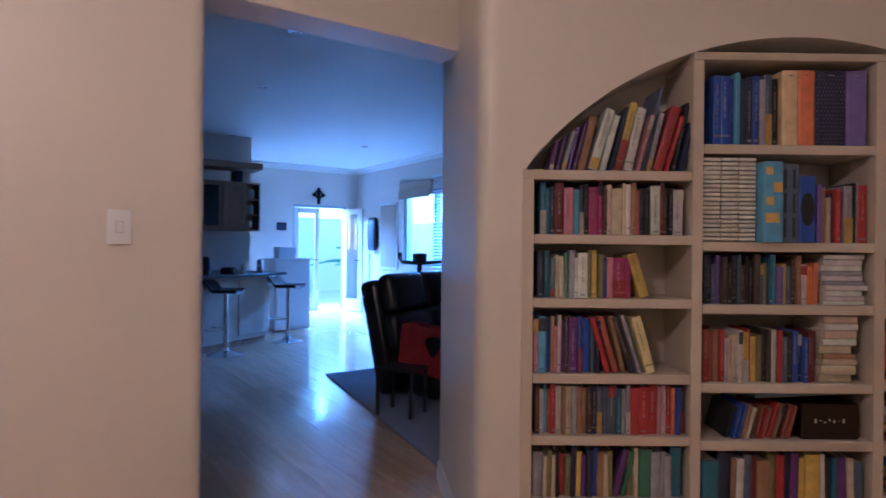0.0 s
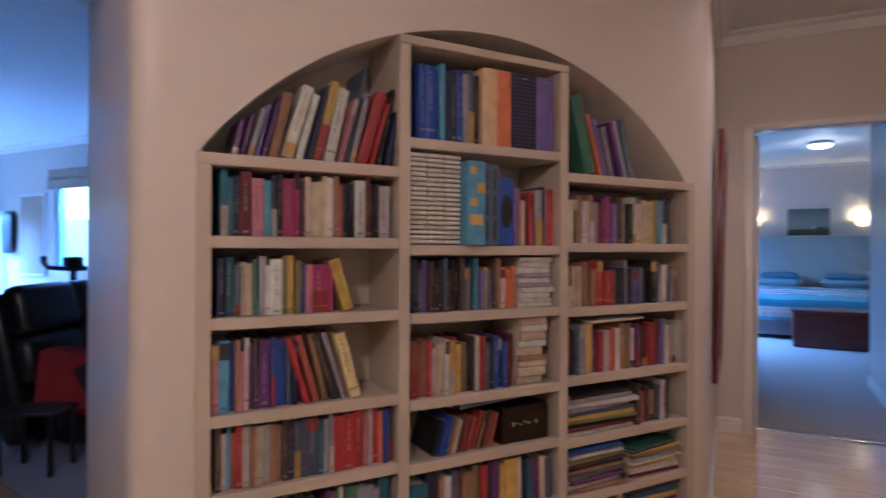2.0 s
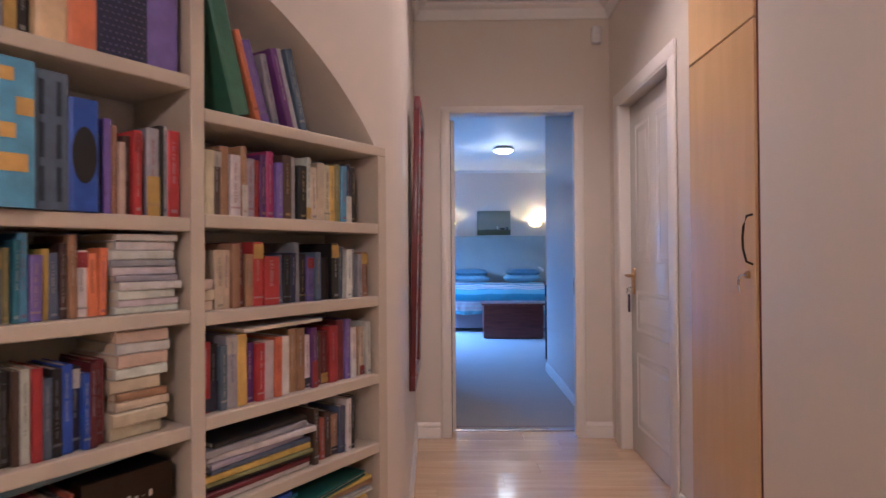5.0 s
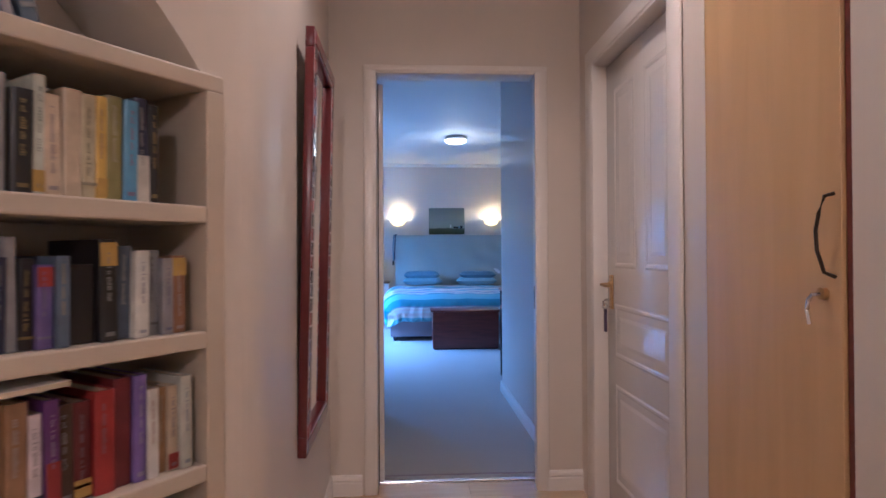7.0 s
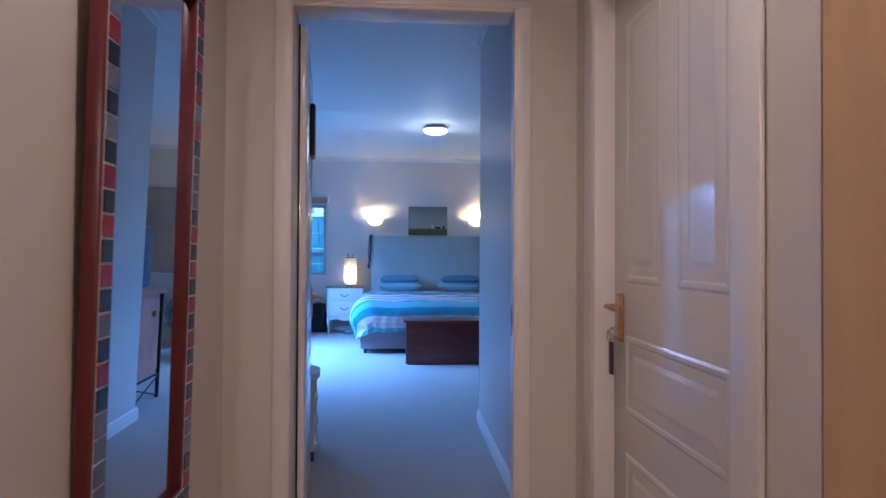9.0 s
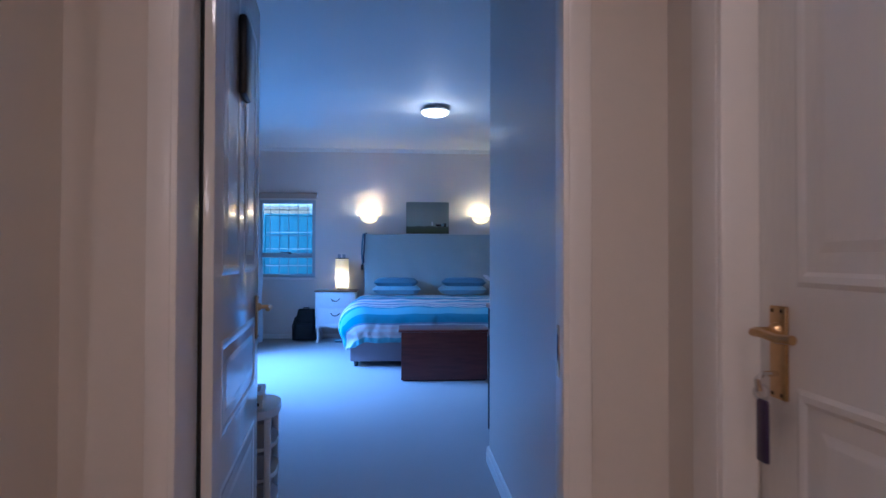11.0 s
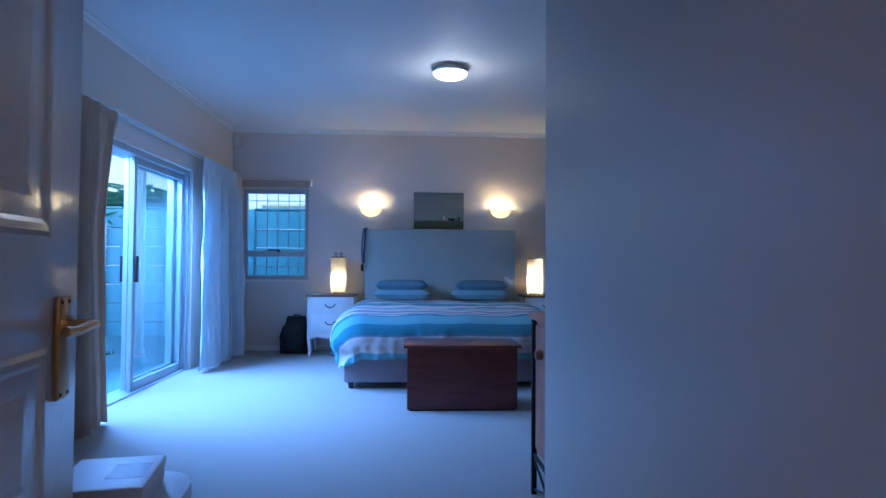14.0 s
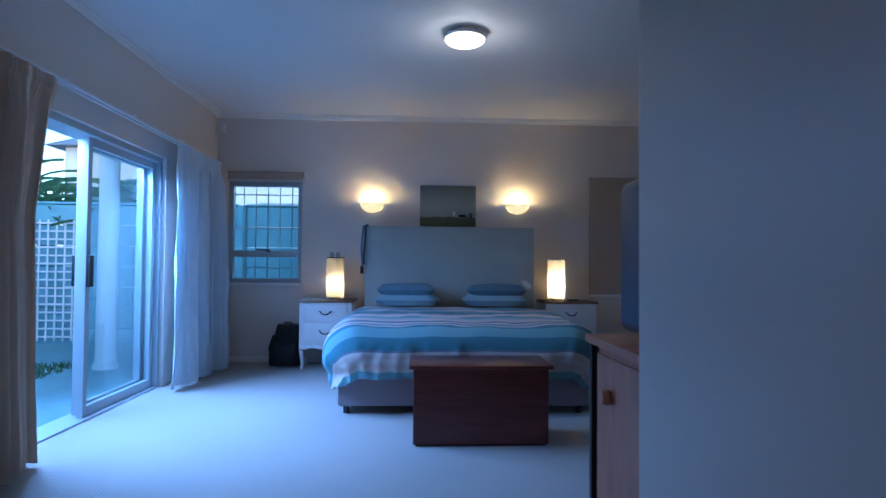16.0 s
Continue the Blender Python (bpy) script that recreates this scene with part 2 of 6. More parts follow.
SCREENB = material("dark_blue_plastic", (0.02, 0.03, 0.07), 0.35, scale=10, var=0.05, bump=0.0)


def carpet():
    """Looped carpet: a fine woven rib on a beige pile."""
    m = material("beige_loop_carpet", (0.43, 0.41, 0.38), 0.95, scale=1.6, var=0.05, fine=140, bump=0.0)
    n, l = m.node_tree.nodes, m.node_tree.links
    geo = n.new("ShaderNodeNewGeometry")
    sep = n.new("ShaderNodeSeparateXYZ")
    l.new(geo.outputs["Position"], sep.inputs[0])
    tri = n.new("ShaderNodeMath")
    tri.operation = "PINGPONG"
    tri.inputs[1].default_value = 0.045
    l.new(sep.outputs[0], tri.inputs[0])
    ad = n.new("ShaderNodeMath")
    ad.operation = "ADD"
    l.new(tri.outputs[0], ad.inputs[0])
    l.new(sep.outputs[1], ad.inputs[1])
    ml = n.new("ShaderNodeMath")
    ml.operation = "MULTIPLY"
    ml.inputs[1].default_value = 2 * math.pi / 0.022
    l.new(ad.outputs[0], ml.inputs[0])
    sn = n.new("ShaderNodeMath")
    sn.operation = "SINE"
    l.new(ml.outputs[0], sn.inputs[0])
    t = n.new("ShaderNodeTexNoise")
    t.inputs["Scale"].default_value = 220.0
    l.new(geo.outputs["Position"], t.inputs["Vector"])
    mx = n.new("ShaderNodeMath")
    mx.operation = "MULTIPLY_ADD"
    mx.inputs[1].default_value = 0.35
    l.new(sn.outputs[0], mx.inputs[0])
    l.new(t.outputs["Fac"], mx.inputs[2])
    bp = n.new("ShaderNodeBump")
    bp.inputs["Strength"].default_value, bp.inputs["Distance"].default_value = 0.45, 0.004
    l.new(mx.outputs[0], bp.inputs["Height"])
    l.new(bp.outputs[0], n["Principled BSDF"].inputs["Normal"])
    return m


CARPET = carpet()

# ---- mesh helpers ----
def mesh_of(name, bm, mat, smooth=False):
    me = bpy.data.meshes.new(name)
    bmesh.ops.recalc_face_normals(bm, faces=bm.faces)
    bm.to_mesh(me)
    bm.free()
    me.materials.append(mat)
    if smooth:
        me.shade_smooth()
        me.set_sharp_from_angle(angle=radians(38))
    return me


def part(name, bm, mat, parent, label="", smooth=False):
    ob = new(name, mesh_of(name, bm, mat, smooth))
    ob.parent = parent
    if label:
        ob["label"] = label
    return ob


def thing(name, m, label, category, group="", kind=""):
    ob = new(name)
    ob.empty_display_size = 0.1
    ob.matrix_basis = m
    return tagged(ob, label, category, group, kind)


def setting(name, bm, mat, label="", smooth=False):
    ob = new(name, mesh_of(name, bm, mat, smooth))
    return tagged(ob, label, "", "", "structure")


def single(name, bm, mat, m, label, category, group="", smooth=False):
    ob = new(name, mesh_of(name, bm, mat, smooth))
    ob.matrix_basis = m
    return tagged(ob, label, category, group)


def box(x0, x1, y0, y1, z0, z1, bevel=0.0, bm=None, seg=2):
    out = bm if bm is not None else bmesh.new()
    made = bmesh.ops.create_cube(out, size=1.0, matrix=Matrix.LocRotScale(((x0 + x1) / 2, (y0 + y1) / 2, (z0 + z1) / 2), None, (abs(x1 - x0), abs(y1 - y0), abs(z1 - z0))))
    if bevel:
        edges = list({e for v in made["verts"] for e in v.link_edges})
        bmesh.ops.bevel(out, geom=edges, offset=bevel, segments=seg, affect="EDGES", profile=0.5)
    return out


def prism(points, z0, z1, bm=None):
    """An upright solid on a plan outline."""
    out = bm if bm is not None else bmesh.new()
    low = [out.verts.new((x, y, z0)) for x, y in points]
    top = [out.verts.new((x, y, z1)) for x, y in points]
    k = len(points)
    out.faces.new(low[::-1])
    out.faces.new(top)
    for i in range(k):
        out.faces.new((low[i], low[(i + 1) % k], top[(i + 1) % k], top[i]))
    return out


def cyl(r0, r1, z0, z1, x=0.0, y=0.0, seg=24, bm=None):
    out = bm if bm is not None else bmesh.new()
    bmesh.ops.create_cone(out, cap_ends=True, segments=seg, radius1=r0, radius2=r1, depth=z1 - z0, matrix=Matrix.Translation((x, y, (z0 + z1) / 2)))
    return out


def lathe(profile, seg=28, bm=None, turn=2 * math.pi):
    """A turned body from (radius, height) pairs."""
    out = bm if bm is not None else bmesh.new()
    closed = turn > 6.28
    steps = seg if closed else seg + 1
    rings = []
    for i in range(steps):
        a = turn * i / seg
        rings.append([out.verts.new((r * math.cos(a), r * math.sin(a), z)) for r, z in profile])
    for i in range(seg):
        a, b = rings[i], rings[(i + 1) % steps]
        for j in range(len(profile) - 1):
            out.faces.new((a[j], b[j], b[j + 1], a[j + 1]))
    bmesh.ops.remove_doubles(out, verts=out.verts, dist=1e-5)
    return out


def tube(points, r, seg=8, bm=None):
    """A rod along points."""
    out = bm if bm is not None else bmesh.new()
    pts = [Vector(p) for p in points]
    rings = []
    for i, p in enumerate(pts):
        d = (pts[min(i + 1, len(pts) - 1)] - pts[max(i - 1, 0)]).normalized()
        side = d.cross(Vector((0, 0, 1)) if abs(d.z) < 0.9 else Vector((1, 0, 0))).normalized()
        up = side.cross(d)
        rings.append([out.verts.new(p + r * (math.cos(2 * math.pi * k / seg) * side + math.sin(2 * math.pi * k / seg) * up)) for k in range(seg)])
    for a, b in zip(rings, rings[1:]):
        for k in range(seg):
            out.faces.new((a[k], a[(k + 1) % seg], b[(k + 1) % seg], b[k]))
    out.faces.new(rings[0][::-1])
    out.faces.new(rings[-1])
    return out


def bend(p, q, r, n=6):
    """A quadratic curve from p by q to r."""
    return [((1 - t) ** 2 * p[0] + 2 * t * (1 - t) * q[0] + t * t * r[0], (1 - t) ** 2 * p[1] + 2 * t * (1 - t) * q[1] + t * t * r[1]) for t in [i / n for i in range(n + 1)]]


def sheet(func, nu, nv, thick, bm=None, mapped=False):
    """A thick sheet: func(u, v) gives the place and the way of its thickness."""
    out = bm if bm is not None else bmesh.new()
    grids = []
    for side in (0, 1):
        g = []
        for i in range(nu + 1):
            row = []
            for j in range(nv + 1):
                p, w = func(i / nu, j / nv)
                row.append(out.verts.new(Vector(p) + side * thick * Vector(w)))
            g.append(row)
        grids.append(g)
    a, b = grids
    for i in range(nu):
        for j in range(nv):
            out.faces.new((a[i][j], a[i + 1][j], a[i + 1][j + 1], a[i][j + 1]))
            out.faces.new((b[i][j], b[i][j + 1], b[i + 1][j + 1], b[i + 1][j]))
    for i in range(nu):
        out.faces.new((a[i][0], b[i][0], b[i + 1][0], a[i + 1][0]))
        out.faces.new((a[i][nv], a[i + 1][nv], b[i + 1][nv], b[i][nv]))
    for j in range(nv):
        out.faces.new((a[0][j], a[0][j + 1], b[0][j + 1], b[0][j]))
        out.faces.new((a[nu][j], b[nu][j], b[nu][j + 1], a[nu][j + 1]))
    if mapped:
        layer = out.loops.layers.uv.new("weave")
        where = {}
        for g in grids:
            for i in range(nu + 1):
                for j in range(nv + 1):
                    where[g[i][j]] = (i / nu, j / nv)
        for f in out.faces:
            for lp in f.loops:
                lp[layer].uv = where[lp.vert]
    return out


def cushion(w, d, h, bm=None, n=12, pinch=0.35):
    """A stuffed pillow, w by d and h thick, resting on z = 0."""
    out = bm if bm is not None else bmesh.new()
    grids = []
    for side in (1, -1):
        g = []
        for i in range(n + 1):
            row = []
            for j in range(n + 1):
                u, v = 2 * i / n - 1, 2 * j / n - 1
                puff = max(0.0, (1 - u ** 4) * (1 - v ** 4)) ** pinch
                z = h / 2 + side * (h / 2) * puff * (1 if side > 0 else 0.999)
                x = w / 2 * u * (1 - 0.05 * (1 - v * v) * abs(u) * -1) * 0.97
                row.append(out.verts.new((x, d / 2 * v, z)))
            g.append(row)
        grids.append(g)
    for k, g in enumerate(grids):
        for i in range(n):
            for j in range(n):
                q = (g[i][j], g[i + 1][j], g[i + 1][j + 1], g[i][j + 1])
                out.faces.new(q if k == 0 else q[::-1])
    bmesh.ops.remove_doubles(out, verts=out.verts, dist=0.001)
    return out

# ---- plan ----
H = 2.77                      # ceiling
U = Vector((0.5536, 0.8328))  # along the bookcase wall
N = Vector((-0.8328, 0.5536))  # into it
C = Vector((-0.346, 2.936))


def on_wall(s, d=0.0):
    p = C + s * U + d * N
    return (p.x, p.y)


BOOKWALL = Matrix(((U.x, N.x, 0, C.x), (U.y, N.y, 0, C.y), (0, 0, 1, 0), (0, 0, 0, 1)))
ARCH_MID, ARCH_TOP, SPRING, HALF = -0.405, 2.055, 1.555, 1.03
ARCH_R = (HALF ** 2 + (ARCH_TOP - SPRING) ** 2) / (2 * (ARCH_TOP - SPRING))


def arch(s):
    return ARCH_TOP - ARCH_R + math.sqrt(max(0.0, ARCH_R ** 2 - (s - ARCH_MID) ** 2))


NL, NR, DEEP = ARCH_MID - HALF, ARCH_MID + HALF, 0.27

# ---- hall and passage ----
# bookcase wall: the arched face, with its two rounded ends and the back of the niche
bm = bmesh.new()
outline = [(NL, SPRING)] + [(NL + 2 * HALF * i / 40, arch(NL + 2 * HALF * i / 40)) for i in range(1, 40)] + [(NR, SPRING), (NR, H), (NL, H)]
front = [bm.verts.new((s, 0.0, z)) for s, z in outline]
back = [bm.verts.new((s, DEEP, z)) for s, z in outline]
bm.faces.new(front)
bm.faces.new(back[::-1])
for i in range(len(outline)):
    j = (i + 1) % len(outline)
    bm.faces.new((front[i], front[j], back[j], back[i]))
bm.transform(BOOKWALL)
setting("wall_bookcase_arch", bm, WALL, "cream wall with an arched niche for books")
bm = prism([on_wall(NL - 0.05, DEEP), on_wall(NR + 0.05, DEEP), on_wall(NR + 0.05, DEEP + 0.1), on_wall(NL - 0.05, DEEP + 0.1)], 0, H)
setting("wall_niche_back", bm, WALL)
corner = bend(on_wall(0.70), on_wall(0.78), (0.078, 3.72), 8)
bm = prism([on_wall(NR)] + corner + [(0.03, 5.17), (-0.2, 5.17), (-0.2, 4.1), on_wall(NR, DEEP - 0.002)], 0, H)
setting("wall_passage_west", bm, WALL, "cream wall with a rounded corner beside the bookcase")
jamb = bend((-1.33, 1.635), on_wall(-1.625), on_wall(-1.55), 8)
bm = prism([on_wall(NL, DEEP - 0.002), (-2.08, 2.3), (-2.16, 2.09), (-2.13, 2.025)] + jamb + [on_wall(NL)], 0, H)
setting("wall_opening_jamb", bm, WALL, "cream wall end with a rounded edge beside the wide opening")
edge = bend((-1.7, 0.66), (-1.7, 0.71), (-1.75, 0.71), 6)
bm = prism([(-1.9, -2.3), (-1.7, -2.3)] + edge + [(-1.9, 0.71)], 0, H)
setting("wall_hall_west", bm, WALL, "cream wall with a light switch")
setting("wall_opening_head", box(-1.9, -1.7, 0.71, 1.86, 2.15, H, 0.006), WALL)
setting("wall_hall_south", box(-1.9, 1.45, -2.5, -2.3, 0, H), WALL)
# east wall with the cupboard recess and door
EX, D2A, D2B, CUA, CUB = 1.29, 4.12, 4.93, 3.30, 3.88
setting("wall_hall_east_near", box(EX, EX + 0.2, -2.3, CUA, 0, H, 0.004), WALL)
setting("wall_hall_east_head", box(EX, EX + 0.2, CUA, CUB, 2.62, H), WALL)
setting("wall_hall_east_pier", box(EX, EX + 0.2, CUB, D2A - 0.04, 0, H), WALL)
setting("wall_hall_east_over_door", box(EX, EX + 0.2, D2A - 0.04, D2B + 0.04, 2.09, H), WALL)
setting("wall_hall_east_far", box(EX, EX + 0.2, D2B + 0.04, 5.17, 0, H), WALL)
setting("wall_cupboard_back", box(EX + 0.55, EX + 0.6, CUA - 0.1, CUB + 0.1, 0, H), WALL)
setting("wall_behind_door", box(EX + 0.2, EX + 0.26, D2A - 0.1, D2B + 0.1, 0, H), WALL)
# end wall with the bedroom door opening
OX0, OX1, OZ, YA, YB = 0.263, 1.057, 2.085, 5.17, 5.28
F = 0.03
setting("wall_end_west", box(-1.9, OX0 - F, YA, YB, 0, H), WALL)
YC = YA + 0.045
setting("wall_end_east", box(OX1 + F, 3.9, YA, YC, 0, H), WALL)
setting("wall_end_head", box(OX0 - F, OX1 + F, YA, YB, OZ + F, H), WALL)
setting("ceiling_hall", box(-1.9, 1.5, -2.5, 5.3, H, H + 0.12), CEIL)


def cornice(name, pts, size=0.085):
    """A coved cornice along a line at the ceiling; the room lies to the left of the way it runs."""
    prof = [(0, -size), (0.012, -size), (0.02, -size + 0.012), (size * 0.45, -size * 0.35), (size - 0.012, -0.02), (size, -0.012), (size, -0.0005), (0, -0.0005)]
    out = bmesh.new()
    for a, b in zip(pts, pts[1:]):
        d = (Vector(b) - Vector(a)).normalized()
        left = Vector((-d.y, d.x))
        r0 = [out.verts.new((a[0] + left.x * p, a[1] + left.y * p, H + q)) for p, q in prof]
        r1 = [out.verts.new((b[0] + left.x * p, b[1] + left.y * p, H + q)) for p, q in prof]
        k = len(prof)
        for i in range(k):
            out.faces.new((r0[i], r0[(i + 1) % k], r1[(i + 1) % k], r1[i]))
        out.faces.new(r0[::-1])
        out.faces.new(r1)
    return setting(name, out, CEIL)


def skirting(name, pts, height=0.1, thick=0.015):
    """A moulded skirting board; the room lies to the left of the way it runs."""
    prof = [(0.001, 0), (thick, 0), (thick, height * 0.62), (thick * 0.75, height * 0.68), (thick * 0.95, height * 0.76), (thick * 0.8, height * 0.9), (thick * 0.4, height), (0.001, height)]
    out = bmesh.new()
    for a, b in zip(pts, pts[1:]):
        d = (Vector(b) - Vector(a)).normalized()
        left = Vector((-d.y, d.x))
        r0 = [out.verts.new((a[0] + left.x * p, a[1] + left.y * p, q)) for p, q in prof]
        r1 = [out.verts.new((b[0] + left.x * p, b[1] + left.y * p, q)) for p, q in prof]
        k = len(prof)
        for i in range(k):
            out.faces.new((r0[i], r0[(i + 1) % k], r1[(i + 1) % k], r1[i]))
        out.faces.new(r0[::-1])
        out.faces.new(r1)
    return setting(name, out, TRIM)


cornice("cornice_hall_end", [(EX, YA), (0.03, YA)])
cornice("cornice_hall_east", [(EX, -2.3), (EX, YA)])
cornice("cornice_hall_west", [(0.03, YA), (0.078, 3.72)] + corner[::-1][1:] + [on_wall(-1.5)])
cornice("cornice_opening", [(-1.7, 1.8), (-1.7, -2.3)])
skirting("baseboard_passage_west", [(0.03, YA), (0.078, 3.72)] + corner[::-1][1:] + [on_wall(NR + 0.04)])
skirting("baseboard_end_west", [(OX0 - 0.075, YA), (0.03, YA)])
skirting("baseboard_end_east", [(EX, YA), (OX1 + 0.055, YA)])
skirting("baseboard_pier", [(EX, CUB + 0.005), (EX, D2A - 0.105)], 0.1)
skirting("baseboard_east_near", [(EX, -2.3), (EX, CUA - 0.02)])
skirting("baseboard_jamb", [on_wall(NL - 0.02)] + jamb[::-1] + [(-2.13, 2.025)])
skirting("baseboard_hall_west", [(-1.7, 0.66), (-1.7, -2.3)])


def door_frame(name, a, b, z, axis, face, deep, width=0.07, proud=0.012, deep2=None):
    """A steel door frame in a wall: jambs through the wall with a rebate, and a flat architrave on both faces."""
    fr = thing(name, Matrix.Identity(4), "white gloss painted door frame", "door frame", kind="structure")

    def put(nm, x0, x1, y0, y1, z0, z1, bev=0.006):
        if axis == "x":
            bmx = box(x0, x1, y0, y1, z0, z1, bev)
        else:
            bmx = box(y0, y1, x0, x1, z0, z1, bev)
        part(nm, bmx, TRIM, fr, smooth=True)

    f0, f1 = face, face + deep
    deep2 = deep2 or deep
    g1 = f0 + deep2
    put("jamb", a - F - 0.001, a, f0 - proud, f1 + proud, 0.0, z + F)
    put("jamb", b, b + F + 0.001, f0 - proud, g1 + proud, 0.0, z + F)
    put("head", a, b, f0 - proud + 0.001, f1 + proud - 0.001, z, z + F)
    for f, g in ((f0 - proud - 0.003, f0 - 0.002), (f1 + 0.002, f1 + proud + 0.003)):
        put("architrave", a - width, a - 0.012, f, g, 0.0, z + 0.03)
        back_ = f > f0 + deep2
        put("architrave", b + 0.012, b + width, f - (deep - deep2) * back_, g - (deep - deep2) * back_, 0.0, z + 0.03)
        put("architrave", a - width, b + width, f - 0.001, g + 0.001, z + 0.012, z + width - 0.02)
    return fr


door_frame("door_frame_bedroom", OX0, OX1, OZ, "x", YA, YB - YA, 0.062, 0.012, YC - YA)
door_frame("door_frame_side", D2A, D2B, 2.06, "y", EX, 0.1, 0.105)


def door_leaf(name, width, height, m, label):
    """A moulded door: two tall panels above, two broad ones below, each with a raised field. Local x from the hinge, y through the leaf."""
    d = thing(name, m, label, "door", kind="structure")
    part("leaf", box(0, width, -0.02, 0.02, 0.008, height, 0.003), DOORP, d, smooth=True)
    mid = width / 2
    for x0, x1, z0, z1 in ((0.1, mid - 0.05, 1.12, height - 0.13), (mid + 0.05, width - 0.1, 1.12, height - 0.13), (0.1, width - 0.1, 0.72, 0.96), (0.1, width - 0.1, 0.16, 0.60)):
        for side in (-1, 1):
            out = bmesh.new()
            ring = [(0.0, 0.0), (0.008, 0.0025), (0.018, 0.002), (0.026, -0.0005), (0.05, -0.0005), (0.07, 0.002), (0.08, 0.002)]
            loops = []
            for ins, up in ring:
                y = side * (0.02 + up)
                loops.append([out.verts.new(p) for p in ((x0 + ins, y, z0 + ins), (x1 - ins, y, z0 + ins), (x1 - ins, y, z1 - ins), (x0 + ins, y, z1 - ins))])
            for p, q in zip(loops, loops[1:]):
                for i in range(4):
                    out.faces.new((p[i], p[(i + 1) % 4], q[(i + 1) % 4], q[i]))
            out.faces.new(loops[-1])
            part("panel", out, DOORP, d)
    return d


def lever_handle(parent, x, z, side, way, keys=False):
    """A brass lever on a back plate; way: -1 or 1 along x."""
    y = side * 0.02
    pl = part("back_plate", box(x - 0.021, x + 0.021, y, y + side * 0.007, z - 0.112, z + 0.042, 0.002), BRASS, parent, "aged brass back plate", True)
    for dx, dz in ((-0.012, 0.034), (0.012, 0.034), (-0.012, -0.104), (0.012, -0.104)):
        part("screw", box(x + dx - 0.003, x + dx + 0.003, y + side * 0.007, y + side * 0.0085, z + dz - 0.003, z + dz + 0.003, 0.001, seg=1), DARKM, pl)
    part("rose", lathe([(0.0, 0.0), (0.015, 0.0), (0.013, 0.008), (0.009, 0.012), (0.0, 0.012)], 16), BRASS, pl, "", True).matrix_basis = pose(x, y + side * 0.007, z, -90 * side, 0, 0)
    part("lever", tube([(x, y, z), (x, y + side * 0.044, z), (x + way * 0.006, y + side * 0.051, z), (x + way * 0.03, y + side * 0.053, z + 0.001), (x + way * 0.07, y + side * 0.053, z - 0.003), (x + way * 0.105, y + side * 0.05, z - 0.001)], 0.0075), BRASS, pl, "", True)
    if keys:
        part("key", tube([(x, y, z - 0.07), (x, y + side * 0.032, z - 0.07), (x, y + side * 0.042, z - 0.078), (x, y + side * 0.038, z - 0.098)], 0.005), STEEL, pl, "", True)
        out = lathe([(0.010, -0.0015), (0.014, -0.0015), (0.014, 0.0015), (0.010, 0.0015), (0.010, -0.0015)], 18)
        out.transform(pose(x, y + side * 0.034, z - 0.100, 0, 90, 0))
        part("key_ring", out, STEEL, pl, "", True)
        part("key_tag", box(x - 0.014, x + 0.014, y + side * 0.028, y + side * 0.036, z - 0.215, z - 0.112, 0.003), TAGM, pl, "dark purple key tag", True)


TAGM = material("purple_tag_plastic", (0.035, 0.016, 0.06), 0.35, scale=20, var=0.1, bump=0.0)
d2 = door_leaf("door_side", D2B - D2A - 0.006, 2.052, pose(EX + 0.075, D2B - 0.003, 0, 0, 0, -90), "closed white gloss panelled door with brass handle")
lever_handle(d2, 0.06, 1.045, -1, 1, True)
bd = door_leaf("door_bedroom", 0.86, 2.07, pose(OX0 + 0.008, YB + 0.026, 0, 0, 0, 96.8), "open white gloss panelled door swung into the bedroom")
lever_handle(bd, 0.80, 0.99, -1, -1)
lever_handle(bd, 0.80, 0.99, 1, -1)
part("plaque", box(0.33, 0.45, -0.045, -0.0205, 1.63, 1.86, 0.01), BLACKP, bd, "small black plaque on the door", True)

# black strip fills the hinge gap to draw the shade in it
setting("trim_door_seal", box(OX0 - 0.010, OX0 + 0.004, YB + 0.0155, YB + 0.0245, 0.0, 2.07), CANVASB, "dark strip standing in for the shade in the hinge gap of the door frame")
stp = thing("strike_plate", pose(OX1, YA + 0.025, 0.965), "dull metal strike plate let into the door jamb", "strike plate")
part("plate", box(-0.0022, -0.0006, -0.009, 0.009, -0.056, 0.056, 0.0005, seg=1), BRASS, stp)
part("slot", box(-0.0028, -0.0023, -0.005, 0.005, -0.02, 0.035), IRON, stp, "dark latch slot")

# threshold strip and floors
bm = box(OX0 - 0.05, OX1 + 0.05, YA + 0.135, YA + 0.165, 0.0, 0.009, 0.003)
setting("trim_threshold", bm, STEEL, "bright metal floor strip in the doorway")
setting("floor_hall_base", box(-2.2, 1.6, -2.5, YA + 0.145, -0.12, -0.008), FLOORW)
setting("floor_bedroom_carpet", box(-1.75, 4.0, YA + 0.15, 13.0, -0.12, 0.004), CARPET, "beige looped carpet")
bm = box(OX0 - 0.06, OX1 + 0.1, YA + 0.225, YA + 0.24, 0.0045, 0.007)
setting("trim_carpet_edge", bm, BASEC, "dark carpet edge strip")

